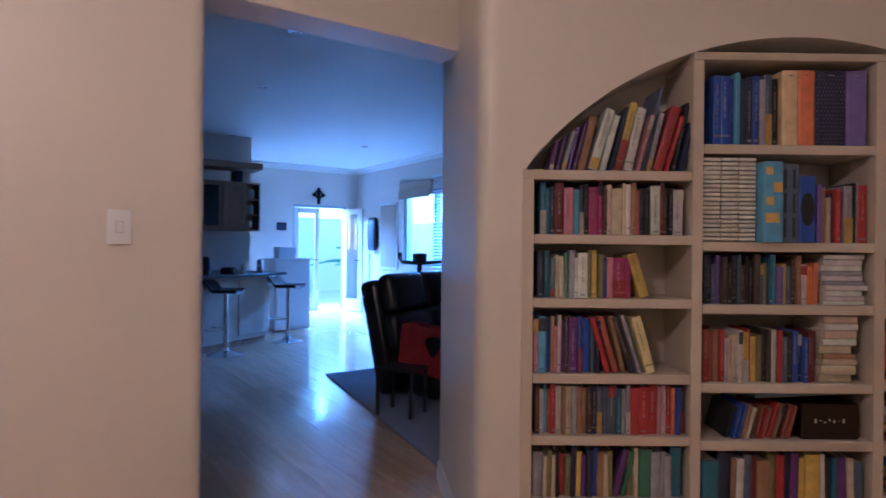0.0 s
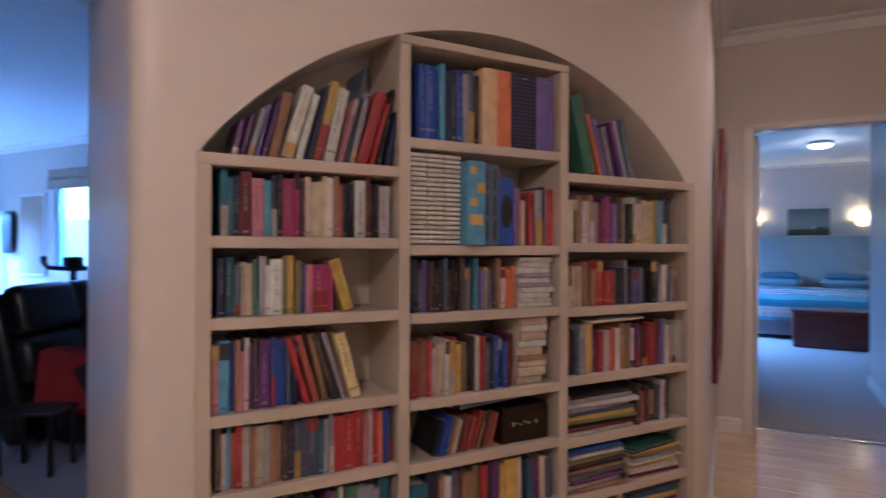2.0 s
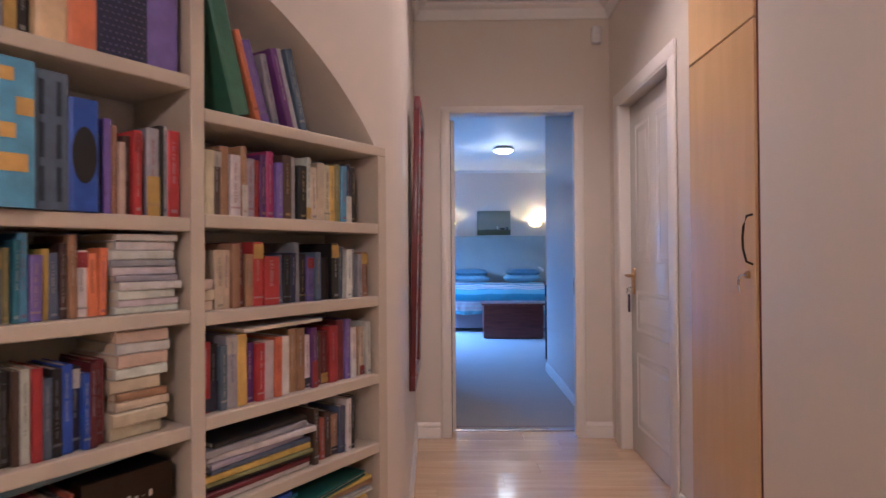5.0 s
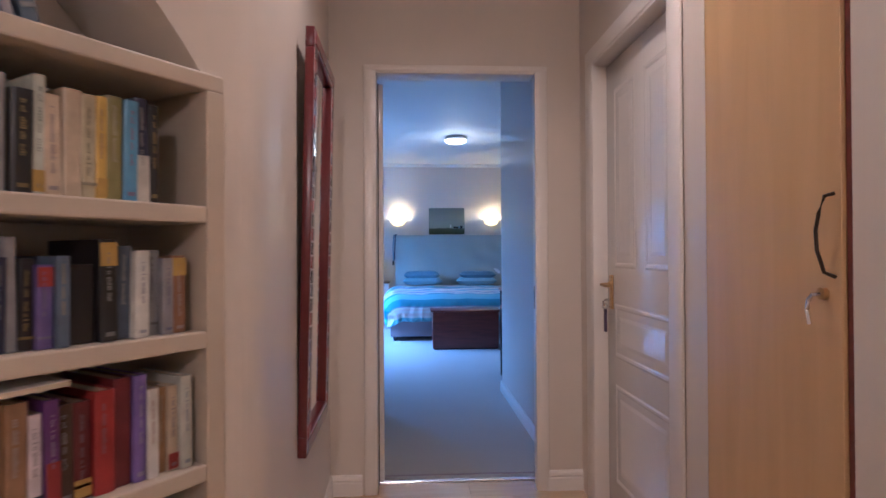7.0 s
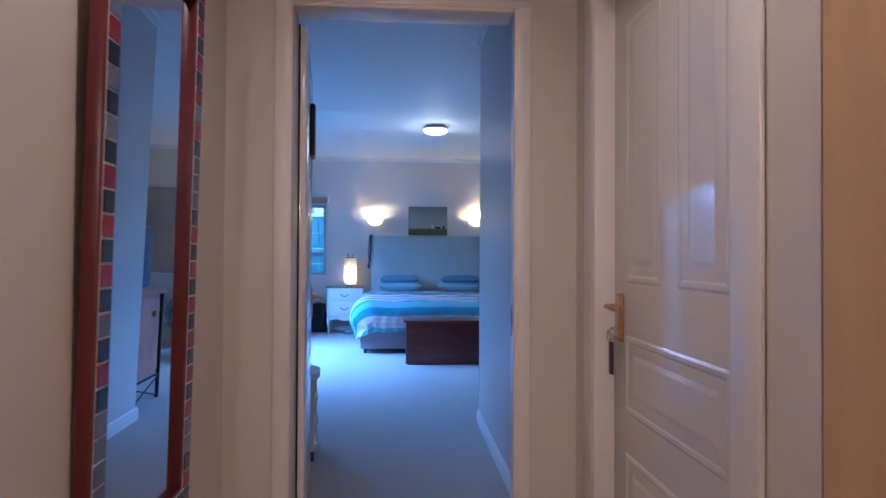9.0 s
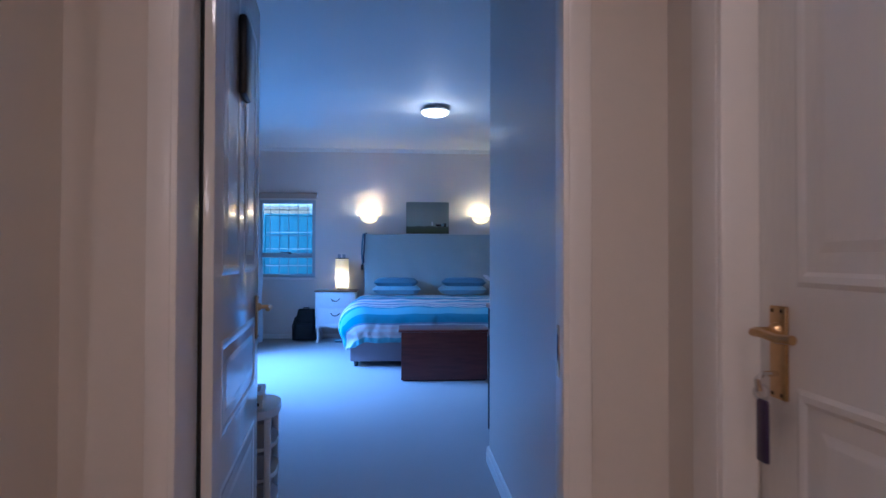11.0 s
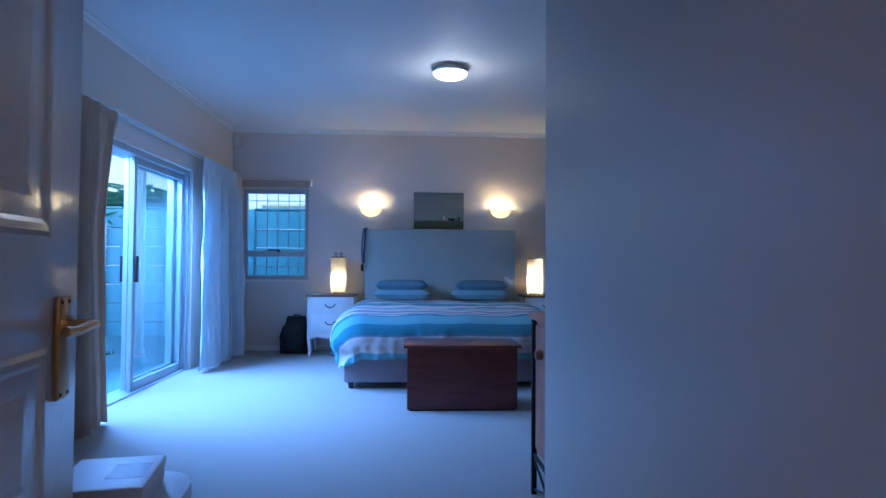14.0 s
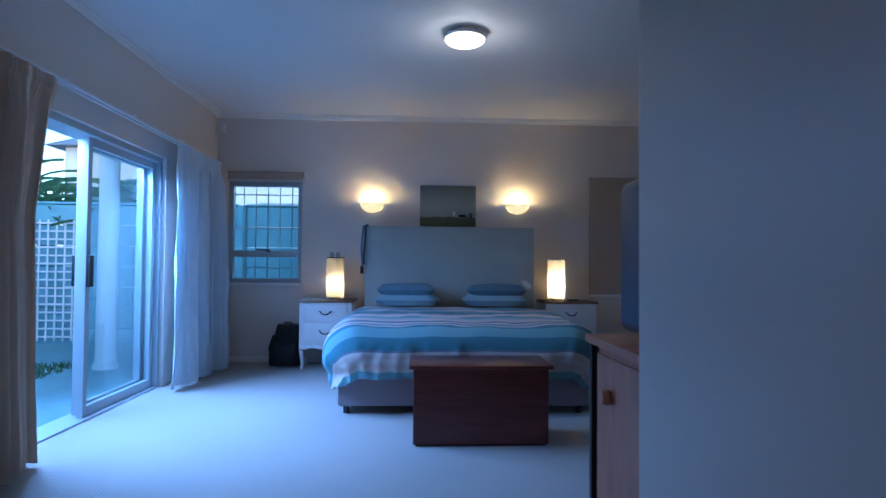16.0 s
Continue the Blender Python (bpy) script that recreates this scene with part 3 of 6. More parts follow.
# ---- hall things ----
def light_switch(place, turn, label, n=1, deep=0.008):
    sw = thing("light_switch", Matrix.Translation(place) @ pose(0, 0, 0, 0, 0, turn), label, "light switch")
    part("plate", box(-0.036, 0.036, -deep, -0.0005, -0.058, 0.058, 0.003), PLASTIC, sw, smooth=True)
    for i in range(n):
        x = (i - (n - 1) / 2) * 0.022
        # the shadow line round each rocker is a thin plate coloured grey
        part("recess", box(x - 0.0105, x + 0.0105, -deep - 0.0008, -deep + 0.001, -0.0195, 0.0195), GREYPL, sw, "grey plate coloured as the shadow line round the rocker")
        part("rocker", box(x - 0.009, x + 0.009, -deep - 0.005, -deep - 0.0008, -0.018, 0.018, 0.001), PLASTIC, sw)


light_switch((-1.7, 0.438, 1.30), 90, "white plastic light switch on the cream wall", 1)

sens = thing("alarm_sensor", pose(1.20, YA - 0.03, 2.57), "small white alarm sensor in the ceiling corner", "sensor")
part("housing", box(-0.03, 0.03, -0.025, 0.028, -0.055, 0.055, 0.012), PLASTIC, sens, smooth=True)
part("lens", box(-0.022, 0.022, -0.03, -0.024, -0.04, 0.0, 0.004), WHITEP, sens)


RIMM = material("brushed_nickel", (0.72, 0.70, 0.68), 0.35, 0.7, scale=20, var=0.05, bump=0.0)


def ceiling_light(x, y, glow, watts, tone, label):
    """A flush round fitting: metal rim and a domed glass bowl, with its point lamp set below the bowl."""
    cl = thing("ceiling_light", pose(x, y, H), label, "ceiling light")
    part("rim", lathe([(0.0, -0.0005), (0.12, -0.0005), (0.125, -0.022), (0.152, -0.032), (0.155, -0.041), (0.15, -0.049), (0.146, -0.051), (0.0, -0.051)], 36), RIMM, cl, "brushed metal rim", True)
    part("bowl", lathe([(0.145, -0.046)] + [(0.145 * math.cos(a), -0.051 - 0.05 * math.sin(a)) for a in [i * math.pi / 16 for i in range(8)]] + [(0.0, -0.101)], 36), glow, cl, "lit white glass bowl", True)
    if watts:
        lamp("POINT", "bulb_" + cl.name.replace(".", "_"), (x, y, H - 0.26), watts, tone, 0.1)
    return cl


BOWL = glowing("lit_bowl_glass", (1.0, 0.82, 0.52), 6.0)
HALLBOWL = glowing("lit_hall_bowl_glass", (1.0, 0.78, 0.58), 7.0)
# unseen fitting, added behind the start of the walk to light the hall
ceiling_light(0.25, -0.55, HALLBOWL, HALL_W, HALL, "round flush ceiling light added out of view in the hall")


def unseen_downlight(x, y, watts):
    """A recessed spot added out of view: a metal ring round a lit lens, throwing its light down."""
    dl = thing("downlight", pose(x, y, H), "small lit recessed downlight added out of view in the hall ceiling", "downlight", "hall downlights")
    part("ring", lathe([(0.0, -0.0005), (0.052, -0.0005), (0.05, -0.009), (0.038, -0.009), (0.034, -0.002), (0.0, -0.002)], 24), RIMM, dl, "", True)
    part("lens", cyl(0.033, 0.033, -0.006, -0.0025, seg=20), HALLBOWL, dl, "lit glass lens")
    ob = lamp("SPOT", "downlight_bulb", (x, y, H - 0.02), watts, HALL, 0.03, (x, y, 0.0))
    ob.data.spot_size, ob.data.spot_blend = radians(140), 0.9


# both spots are additions that brighten the floor and lower walls
unseen_downlight(0.80, 2.3, SPOT_W * 0.4)
unseen_downlight(0.68, 3.9, SPOT_W * 1.7)

# cupboard with two doors
cup = thing("cupboard", pose(EX, CUA, 0), "built-in maple veneer cupboard with two doors", "cupboard")
part("carcass", box(0.03, 0.5, 0.006, CUB - CUA - 0.006, 0.0, 2.615), CUPB, cup)
for z0, z1, hz in ((0.07, 1.965, 1.22), (1.972, 2.61, 2.12)):
    dr = part("door", box(-0.004, 0.022, 0.022, CUB - CUA - 0.008, z0, z1, 0.002), CUPB, cup)
    hp = [(-0.004, 0.042, hz + 0.085), (-0.022, 0.046, hz + 0.08), (-0.028, 0.056, hz + 0.045), (-0.026, 0.068, hz + 0.01), (-0.028, 0.062, hz - 0.03), (-0.024, 0.046, hz - 0.075), (-0.004, 0.040, hz - 0.085)]
    part("handle", tube(hp, 0.004), DARKM, dr, "curved dark metal handle", True)
    if z0 < 1:
        part("keyhole", lathe([(0.0, 0.0), (0.014, 0.0), (0.013, 0.01), (0.0, 0.012)], 14), BRASS, dr).matrix_basis = pose(-0.0045, 0.072, 1.10, 0, -90, 0)
        part("key", tube([(-0.012, 0.072, 1.10), (-0.03, 0.075, 1.098), (-0.03, 0.088, 1.085), (-0.028, 0.095, 1.065), (-0.026, 0.09, 1.035)], 0.0045), STEEL, dr, "small key in the lock", True)
# dark wood strip puts the edge gap's shadow into colour
part("edge_gap", box(0.004, 0.03, -0.0, 0.018, 0.0, 2.6), CHESTW, cup, "dark strip coloured as the shadow in the edge gap")

# mirror on the passage wall, hung leaning a little forward
mx = Matrix.Translation((0.0625, 4.12, 0.0)) @ pose(0, 0, 0, 0, 0, 90.8) @ pose(0, 0.011, 0.0, 1.3)
mir = thing("wall_mirror", mx, "tall wall mirror with dark red frame and mosaic tile border", "mirror")
MB, MZ0, MZ1, FW, FT = 0.55, 0.535, 1.925, 0.066, 0.03
for nm, x0, x1, z0, z1 in (("frame_rail", 0.0, MB, MZ0, MZ0 + FW), ("frame_rail", 0.0, MB, MZ1 - FW, MZ1), ("frame_stile", 0.0, FW, MZ0 + FW, MZ1 - FW), ("frame_stile", MB - FW, MB, MZ0 + FW, MZ1 - FW)):
    part(nm, box(x0, x1, -FT, -0.001, z0, z1, 0.003), REDFR, mir, "", True)
part("glass", box(FW, MB - FW, -0.012, -0.002, MZ0 + FW, MZ1 - FW), MIRROR, mir, "silvered mirror glass")
GR0, GR1 = 0.011, FW - 0.010
for nm, x0, x1, z0, z1 in (("grout", GR0, MB - GR0, MZ0 + GR0, MZ0 + GR1), ("grout", GR0, MB - GR0, MZ1 - GR1, MZ1 - GR0), ("grout", GR0, GR1, MZ0 + GR1, MZ1 - GR1), ("grout", MB - GR1, MB - GR0, MZ0 + GR1, MZ1 - GR1)):
    part(nm, box(x0, x1, -FT - 0.0012, -FT, z0, z1), WHITEP, mir, "pale mosaic grout")
TILES = [material("mosaic_red", (0.26, 0.02, 0.025), 0.15, var=0.2, own=True), material("mosaic_black", (0.02, 0.02, 0.03), 0.12, var=0.2, own=True), material("mosaic_blue_grey", (0.16, 0.18, 0.26), 0.12, var=0.2, own=True)]
TM = [mesh_of("mosaic_tile", box(-0.0215, 0.0215, -0.0034, 0.0, -0.0205, 0.0205, 0.0012, seg=1), t) for t in TILES]
rt = random.Random(5)
spots = [(x, MZ0 + FW / 2 + (MZ1 - MZ0 - FW) * i / 29) for x in (FW / 2, MB - FW / 2) for i in range(30)]
spots += [(FW / 2 + (MB - FW) * i / 12, z) for z in (MZ0 + FW / 2, MZ1 - FW / 2) for i in range(1, 12)]
for k, (x, z) in enumerate(spots):
    o = new("mosaic_tile", TM[rt.choice((0, 0, 2)) if k % 2 else rt.choice((1, 1, 2))])
    o.parent = mir
    o.matrix_basis = Matrix.Translation((x, -FT - 0.0008, z))

# ---- bookcase ----
PS = ((-1.452, -1.410), (-0.812, -0.772), (-0.118, -0.078), (0.620, 0.664))
BAYS = ((-1.410, -0.812), (-0.772, -0.118), (-0.078, 0.620))
TOPS = ((1.540, 1.298, 1.057, 0.772, 0.540, 0.300, 0.060), (1.644, 1.276, 1.039, 0.742, 0.524, 0.290, 0.060), (1.567, 1.288, 1.029, 0.753, 0.507, 0.275, 0.060))
TH, FD, BD = 0.036, -0.012, DEEP - 0.006
bc = thing("bookcase", BOOKWALL, "built-in cream painted bookcase in an arched wall niche", "bookcase")
part("side_panel", box(PS[0][0], PS[0][1], FD, BD, 0.0, 1.54 - TH, 0.003), SHELF, bc)
part("side_panel", box(PS[3][0], PS[3][1], FD, BD, 0.0, 1.567 - TH, 0.003), SHELF, bc)
part("divider", box(PS[1][0], PS[1][1], FD, BD, 0.0, 1.96, 0.003), SHELF, bc)
part("divider", box(PS[2][0], PS[2][1], FD, BD, 0.0, 1.96, 0.003), SHELF, bc)
part("top_board", box(PS[1][0], PS[2][1], FD - 0.002, BD, 1.961, 1.99, 0.003), SHELF, bc)
part("back_panel", box(PS[0][1], PS[3][0], BD - 0.004, BD + 0.002, 0.0, 1.5), SHELF, bc)
part("plinth", box(PS[0][1], PS[3][0], 0.0, 0.02, 0.0, 0.06 - TH), SHELF, bc)
for (a, b), tops in zip(BAYS, TOPS):
    for i, z in enumerate(tops):
        a2, b2 = a + 0.0005, b - 0.0005
        if i == 0 and a < -1.2:
            a2 = PS[0][0]
        if i == 0 and a > -0.2:
            b2 = PS[3][1]
        part("shelf", box(a2, b2, FD + 0.001, BD - 0.005, z - TH, z, 0.004), SHELF, bc)

PALETTE = {
    "b": ("blue", (0.03, 0.08, 0.42)), "n": ("navy", (0.016, 0.02, 0.06)), "t": ("teal", (0.03, 0.13, 0.20)), "r": ("red", (0.38, 0.03, 0.03)),
    "m": ("maroon", (0.13, 0.016, 0.022)), "p": ("purple", (0.11, 0.03, 0.17)), "v": ("violet", (0.17, 0.12, 0.38)), "k": ("black", (0.013, 0.012, 0.014)),
    "g": ("green", (0.06, 0.17, 0.10)), "o": ("orange", (0.62, 0.18, 0.06)), "y": ("yellow", (0.60, 0.43, 0.07)), "c": ("cream", (0.55, 0.46, 0.32)),
    "w": ("white", (0.62, 0.60, 0.57)), "l": ("grey", (0.32, 0.31, 0.35)), "s": ("slate blue", (0.09, 0.12, 0.18)), "a": ("tan", (0.32, 0.18, 0.09)),
    "q": ("pink", (0.44, 0.20, 0.23)), "e": ("magenta", (0.30, 0.03, 0.13)), "d": ("dark brown", (0.07, 0.04, 0.03)), "u": ("light blue", (0.13, 0.36, 0.56)),
    "x": ("pale yellow", (0.68, 0.55, 0.26)), "h": ("olive", (0.21, 0.20, 0.07)), "j": ("brick red", (0.32, 0.08, 0.05)),
}


def unit_cover():
    """Two boards and a rounded spine, one unit each way; the spine faces y = 0."""
    out = bmesh.new()
    prof = [(0.0, 1.0), (0.0, 0.02), (0.12, 0.004), (0.5, 0.0), (0.88, 0.004), (1.0, 0.02), (1.0, 1.0), (0.9, 1.0), (0.9, 0.06), (0.1, 0.06), (0.1, 1.0)]
    low = [out.verts.new((x, y, 0.0)) for x, y in prof]
    top = [out.verts.new((x, y, 1.0)) for x, y in prof]
    k = len(prof)
    out.faces.new(low[::-1])
    out.faces.new(top)
    for i in range(k):
        out.faces.new((low[i], low[(i + 1) % k], top[(i + 1) % k], top[i]))
    return mesh_of("cover", out, COVER)


def unit_bars(spots, name):
    out = bmesh.new()
    for x0, x1, z0, z1 in spots:
        box(x0, x1, -0.006, 0.005, z0, z1, bm=out)
    return mesh_of(name, out, INK)


COVER_MESH = unit_cover()
PAGES_MESH = mesh_of("page_block", box(0.1, 0.9, 0.06, 0.985, 0.012, 0.985), PAPER)
def lettering(seed):
    """A row of small bars down a spine, as unreadable print."""
    rl = random.Random(seed)
    spots, z = [], rl.uniform(0.86, 0.92)
    end = rl.uniform(0.2, 0.4)
    x0 = rl.uniform(0.3, 0.4)
    while z > end:
        h = rl.uniform(0.010, 0.018)
        w = rl.uniform(0.14, 0.26)
        if rl.random() > 0.18:
            spots.append((x0, x0 + w, z - h, z))
        z -= h + 0.008
    if rl.random() < 0.5:
        spots.append((0.25, 0.75, 0.05, 0.09))
    if rl.random() < 0.35:
        spots.append((0.01, 0.99, 0.12, 0.15))
    return spots


BARS = [unit_bars(lettering(k), "spine_print") for k in range(9)]
BANDS = [unit_bars(q, "spine_band") for q in ([(0.01, 0.99, 0.02, 0.2)], [(0.01, 0.99, 0.74, 0.97)], [(0.01, 0.99, 0.0, 0.45)])]
JOIN = []
rb_ = random.Random(21)


def book(m, wide, deep, tall, key, label, group="books on the shelves", printed=True, kind="book"):
    word, c = PALETTE[key]
    j = rb_.uniform(0.75, 1.15) if printed else 1.0
    if JOIN:
        for src, dst in ((COVER_MESH, JOIN[0]), (PAGES_MESH, JOIN[1])):
            tmp = bmesh.new()
            tmp.from_mesh(src)
            tmp.transform(m @ Matrix.Diagonal((wide, deep, tall, 1)))
            hold = bpy.data.meshes.new("hold")
            tmp.to_mesh(hold)
            tmp.free()
            dst.from_mesh(hold)
            bpy.data.meshes.remove(hold)
        return None
    ob = new(kind, COVER_MESH)
    ob.matrix_basis = m @ Matrix.Diagonal((wide, deep, tall, 1))
    ob.color = (min(1, c[0] * j), min(1, c[1] * j * rb_.uniform(0.9, 1.1)), min(1, c[2] * j), 1)
    tagged(ob, label, kind, group)
    pg = new("page_block", PAGES_MESH)
    pg.parent = ob
    if printed and rb_.random() < 0.85:
        if rb_.random() < 0.22:
            bn = new("spine_band", rb_.choice(BANDS))
            bn.parent = ob
            bn.color = rb_.choice(((0.25, 0.03, 0.03, 1), (0.5, 0.48, 0.42, 1), (0.03, 0.03, 0.05, 1), (0.45, 0.3, 0.06, 1), (0.42, 0.38, 0.33, 1)))
        pr = new("spine_print", rb_.choice(BARS))
        pr.parent = ob
        pr["kind"] = "stuff"
        light = sum(c) > 0.75
        ink = rb_.choice(((0.02, 0.02, 0.03), (0.25, 0.03, 0.03), (0.03, 0.05, 0.2))) if light else rb_.choice(((0.42, 0.40, 0.34), (0.42, 0.3, 0.09), (0.38, 0.38, 0.40), (0.2, 0.19, 0.2)))
        pr.color = (*[0.5 * p + 0.5 * q for p, q in zip(ink, ob.color[:3])], 1)
    return ob


def row(a, b, z, spec, low, high, limit=None, sway=0.0, gap=0.0):
    """Books standing from a to b on a shelf. A capital is a thick book; / and \\ lean the next one to the right or the left."""
    items, lean = [], 0.0
    for chx in spec:
        if chx == "/":
            lean = rb_.uniform(12, 17)
        elif chx == "\\":
            lean = -rb_.uniform(13, 19)
        else:
            items.append((chx.lower(), rb_.uniform(0.036, 0.05) if chx.isupper() else rb_.uniform(0.014, 0.027), lean + rb_.uniform(-sway, sway)))
            lean = 0.0
    total = sum(w / math.cos(radians(t)) + (0.012 if abs(t) > 3 else 0) for _, w, t in items)
    k = (b - a) / total
    s = a
    for key, w, t in items:
        w *= k
        tall = rb_.uniform(low, high)
        if limit:
            tall = min(tall, limit(s + w) - z - 0.02)
            if t > 3:
                tall = min(tall, (limit(s + w / 2) - z) * 0.93)
        deep = min(0.21, rb_.uniform(0.15, 0.2))
        inset = rb_.uniform(0.006, 0.03)
        ang = radians(t)
        step = w / math.cos(ang) + (0.012 * k if abs(t) > 3 else 0)
        foot = s if t >= 0 else s + step - w * math.cos(ang)
        up = 0.001 + (w * math.sin(ang) if t > 0 else 0)
        shift = s if t >= 0 else foot
        size = "thick" if w > 0.036 else "slim"
        posture = "leaning on its neighbour" if abs(t) > 3 else "standing upright on a shelf"
        book(BOOKWALL @ pose(shift, inset, z + (up if t > 0 else 0.001 + (w * math.sin(-ang) * 0 if t <= 0 else 0)), 0, t, 0), w * 0.985, deep, max(0.06, tall), key, f"{size} {PALETTE[key][0]} book {posture}")
        s += step


def stack(a, wide, z, spec, thin, thick, deep, label, kind="book"):
    """Books lying flat in a pile, spines or page edges to the front."""
    h = z + 0.001
    for key in spec:
        t = rb_.uniform(thin, thick)
        w = wide * rb_.uniform(0.88, 1.0)
        m = BOOKWALL @ Matrix.Translation((a + wide * 0.5 + rb_.uniform(-0.012, 0.012), rb_.uniform(0.0, 0.02), h)) @ pose(0, 0, 0, 0, 0, rb_.uniform(-4, 4)) @ pose(-w / 2, 0, t, 0, 90, 0)
        book(m, t, deep, w, key, f"{PALETTE[key][0]} book {label}", "books lying flat", False)
        h += t + 0.0005
    return h


L, M, R = BAYS
E_ = 0.004
top_row = [
    (L[0] + 0.06, L[1] - 0.015, TOPS[0][0], "/p/p/l/v/p/A/W/W/n/Y/W/q/s/l/R/r/k/n", 0.2, 0.34, lambda s: arch(s)),
    (M[0] + 0.05, M[0] + 0.30, TOPS[1][0], "bbbunnblsk", 0.25, 0.275, None),
    (R[0] + 0.17, R[0] + 0.40, TOPS[2][0], "\\o\\v\\l\\p\\l\\s", 0.2, 0.27, lambda s: arch(s)),
]
for a, b, z, spec, lo, hi, lim in top_row:
    row(a, b, z, spec, lo, hi, lim)
row(L[0] + 0.03, L[1] - 0.02, TOPS[0][1], "ttnMQunkEedcCcwajnkWmdkW", 0.165, 0.21)
row(L[0] + 0.02, L[0] + 0.38, TOPS[0][2], "ntsccglwWhyhbqEe", 0.145, 0.185, None, 1.5)
row(L[0] + 0.385, L[0] + 0.45, TOPS[0][2], "\\y", 0.17, 0.175)
row(L[0] + E_, L[0] + 0.26, TOPS[0][3], "qUbaqwpdPbBsn", 0.17, 0.225, None, 1.0)
row(L[0] + 0.27, L[0] + 0.47, TOPS[0][3], "\\r\\j\\a\\d\\l\\X", 0.2, 0.235)
row(L[0] + 0.015, L[1] - 0.01, TOPS[0][4], "dwujrwaclaadnssStwlRRRqwrobn", 0.165, 0.19)
# upright files at the top of the middle bay
for s0, w, key, lab in ((0.305, 0.062, "x", "pale yellow lever file standing on a shelf"), (0.368, 0.062, "o", "orange lever file standing on a shelf"), (0.431, 0.118, "n", "broad navy lever file with pale dots"), (0.550, 0.080, "v", "violet lever file standing on a shelf")):
    if w:
        f_ = book(BOOKWALL @ pose(M[0] + s0, 0.004, TOPS[1][0] + 0.001), w, 0.22, 0.285, key, lab, "lever files", False)
        if key == "n":
            dots = bmesh.new()
            for i in range(8):
                for j in range(18):
                    x_ = 0.05 + i * 0.115 + 0.057 * (j % 2)
                    box(x_, x_ + 0.03, -0.0035, 0.004, 0.04 + j * 0.052, 0.053 + j * 0.052, bm=dots)
            o = part("spine_dots", dots, INK, f_)
            o.color = (0.17, 0.13, 0.24, 1)
        o = part("finger_ring", box(0.4, 0.6, -0.006, 0.004, 0.93, 0.945), STEEL, f_)
for s0, w, key, hgt, lab in ((0.215, 0.072, "u", 0.30, "light blue box file with yellow shapes"), (0.288, 0.072, "s", 0.295, "slate blue box file on a shelf"), (0.361, 0.062, "b", 0.25, "dark and blue box file on a shelf")):
    f_ = book(BOOKWALL @ pose(M[0] + s0, -0.04 if key == "u" else -0.018, TOPS[1][1] + 0.001), w, 0.22, hgt, key, lab, "box files", False)
    shp = bmesh.new()
    if key == "u":
        marks = ((0.5, 0.95, 0.62, 0.74), (0.08, 0.8, 0.24, 0.36), (0.1, 0.5, 0.46, 0.56), (0.1, 0.45, 0.84, 0.93))
        col_ = (0.6, 0.38, 0.08, 1)
    elif key == "s":
        marks = [(x0, x0 + 0.12, z0, z0 + 0.25) for z0 in (0.06, 0.37, 0.68) for x0 in (0.2, 0.66)]
        col_ = (0.02, 0.03, 0.05, 1)
    else:
        cyl(0.42, 0.42, -0.006, 0.004, bm=shp, seg=20)
        shp.transform(pose(0.5, 0, 0.5, 90, 0, 0) @ Matrix.Diagonal((1, 0.6, 1, 1)))
        col_ = (0.012, 0.012, 0.014, 1)
    if key == "b":
        part("spine_shape", shp, INK, f_).color = col_
    else:
        shp.free()
        for x0, x1, z0, z1 in marks:
            part("spine_shape", box(x0, x1, -0.005, 0.004, z0, z1), INK, f_).color = col_
row(M[0] + 0.428, M[1] - 0.006, TOPS[1][1], "kvacdrmLklR", 0.17, 0.235)
row(M[0] + 0.015, M[0] + 0.46, TOPS[1][2], "nksvdkksdkkdshtuvysdawoo", 0.14, 0.19, None, 1.2)
row(M[0] + 0.015, M[0] + 0.455, TOPS[1][3], "jjarwccwyryhkdwrskbnbmm", 0.165, 0.2)
row(M[0] + 0.11, M[0] + 0.36, TOPS[1][4], "/k/b/b/a/c/d/j/r/a/r/a/k/j/j", 0.115, 0.14)
stack(M[0] + 0.47, 0.165, TOPS[1][2], "wwwwlwlwww", 0.015, 0.023, 0.2, "lying flat in a pile")
stack(M[0] + 0.465, 0.135, TOPS[1][3], "cccacwcwcc", 0.016, 0.034, 0.2, "lying flat in a pile")
bx_ = thing("trinket_box", BOOKWALL @ pose(M[0] + 0.40, 0.02, TOPS[1][4] + 0.001), "dark box with a pale painted pattern", "box")
part("case", box(0, 0.22, 0, 0.18, 0, 0.135, 0.004), DARKM, bx_)
for i in range(7):
    part("motif", box(0.05 + i * 0.018, 0.058 + i * 0.018, -0.001, 0.001, 0.062 + 0.007 * (i % 2), 0.078 - 0.005 * (i % 3)), PAPER, bx_)
fo = thing("folder", BOOKWALL @ pose(M[0] + 0.22, 0.02, TOPS[1][4] + 0.155, 0, -3, 0), "blue folder lying across the books", "folder")
part("cover", box(0, 0.40, 0, 0.2, 0, 0.022, 0.003), PILLB, fo)
# right hand bay
gbk = book(BOOKWALL @ pose(R[0] + 0.105, 0.004, TOPS[2][0] + 0.001, 0, -15, 0), 0.055, 0.23, 0.32, "g", "large dark green book leaning against its neighbour")
row(R[0] + 0.01, R[1] - 0.09, TOPS[2][1], "cdawalrpevdwkwcccyhunk", 0.165, 0.205, None, 1)
row(R[0] + 0.05, R[1] - 0.03, TOPS[2][2], "ccamarRsknlkvsKkswlla", 0.14, 0.19, None, 1.5)
stack(R[0] + 0.005, 0.04, TOPS[2][2], "ccc", 0.025, 0.03, 0.12, "lying flat in a small pile")
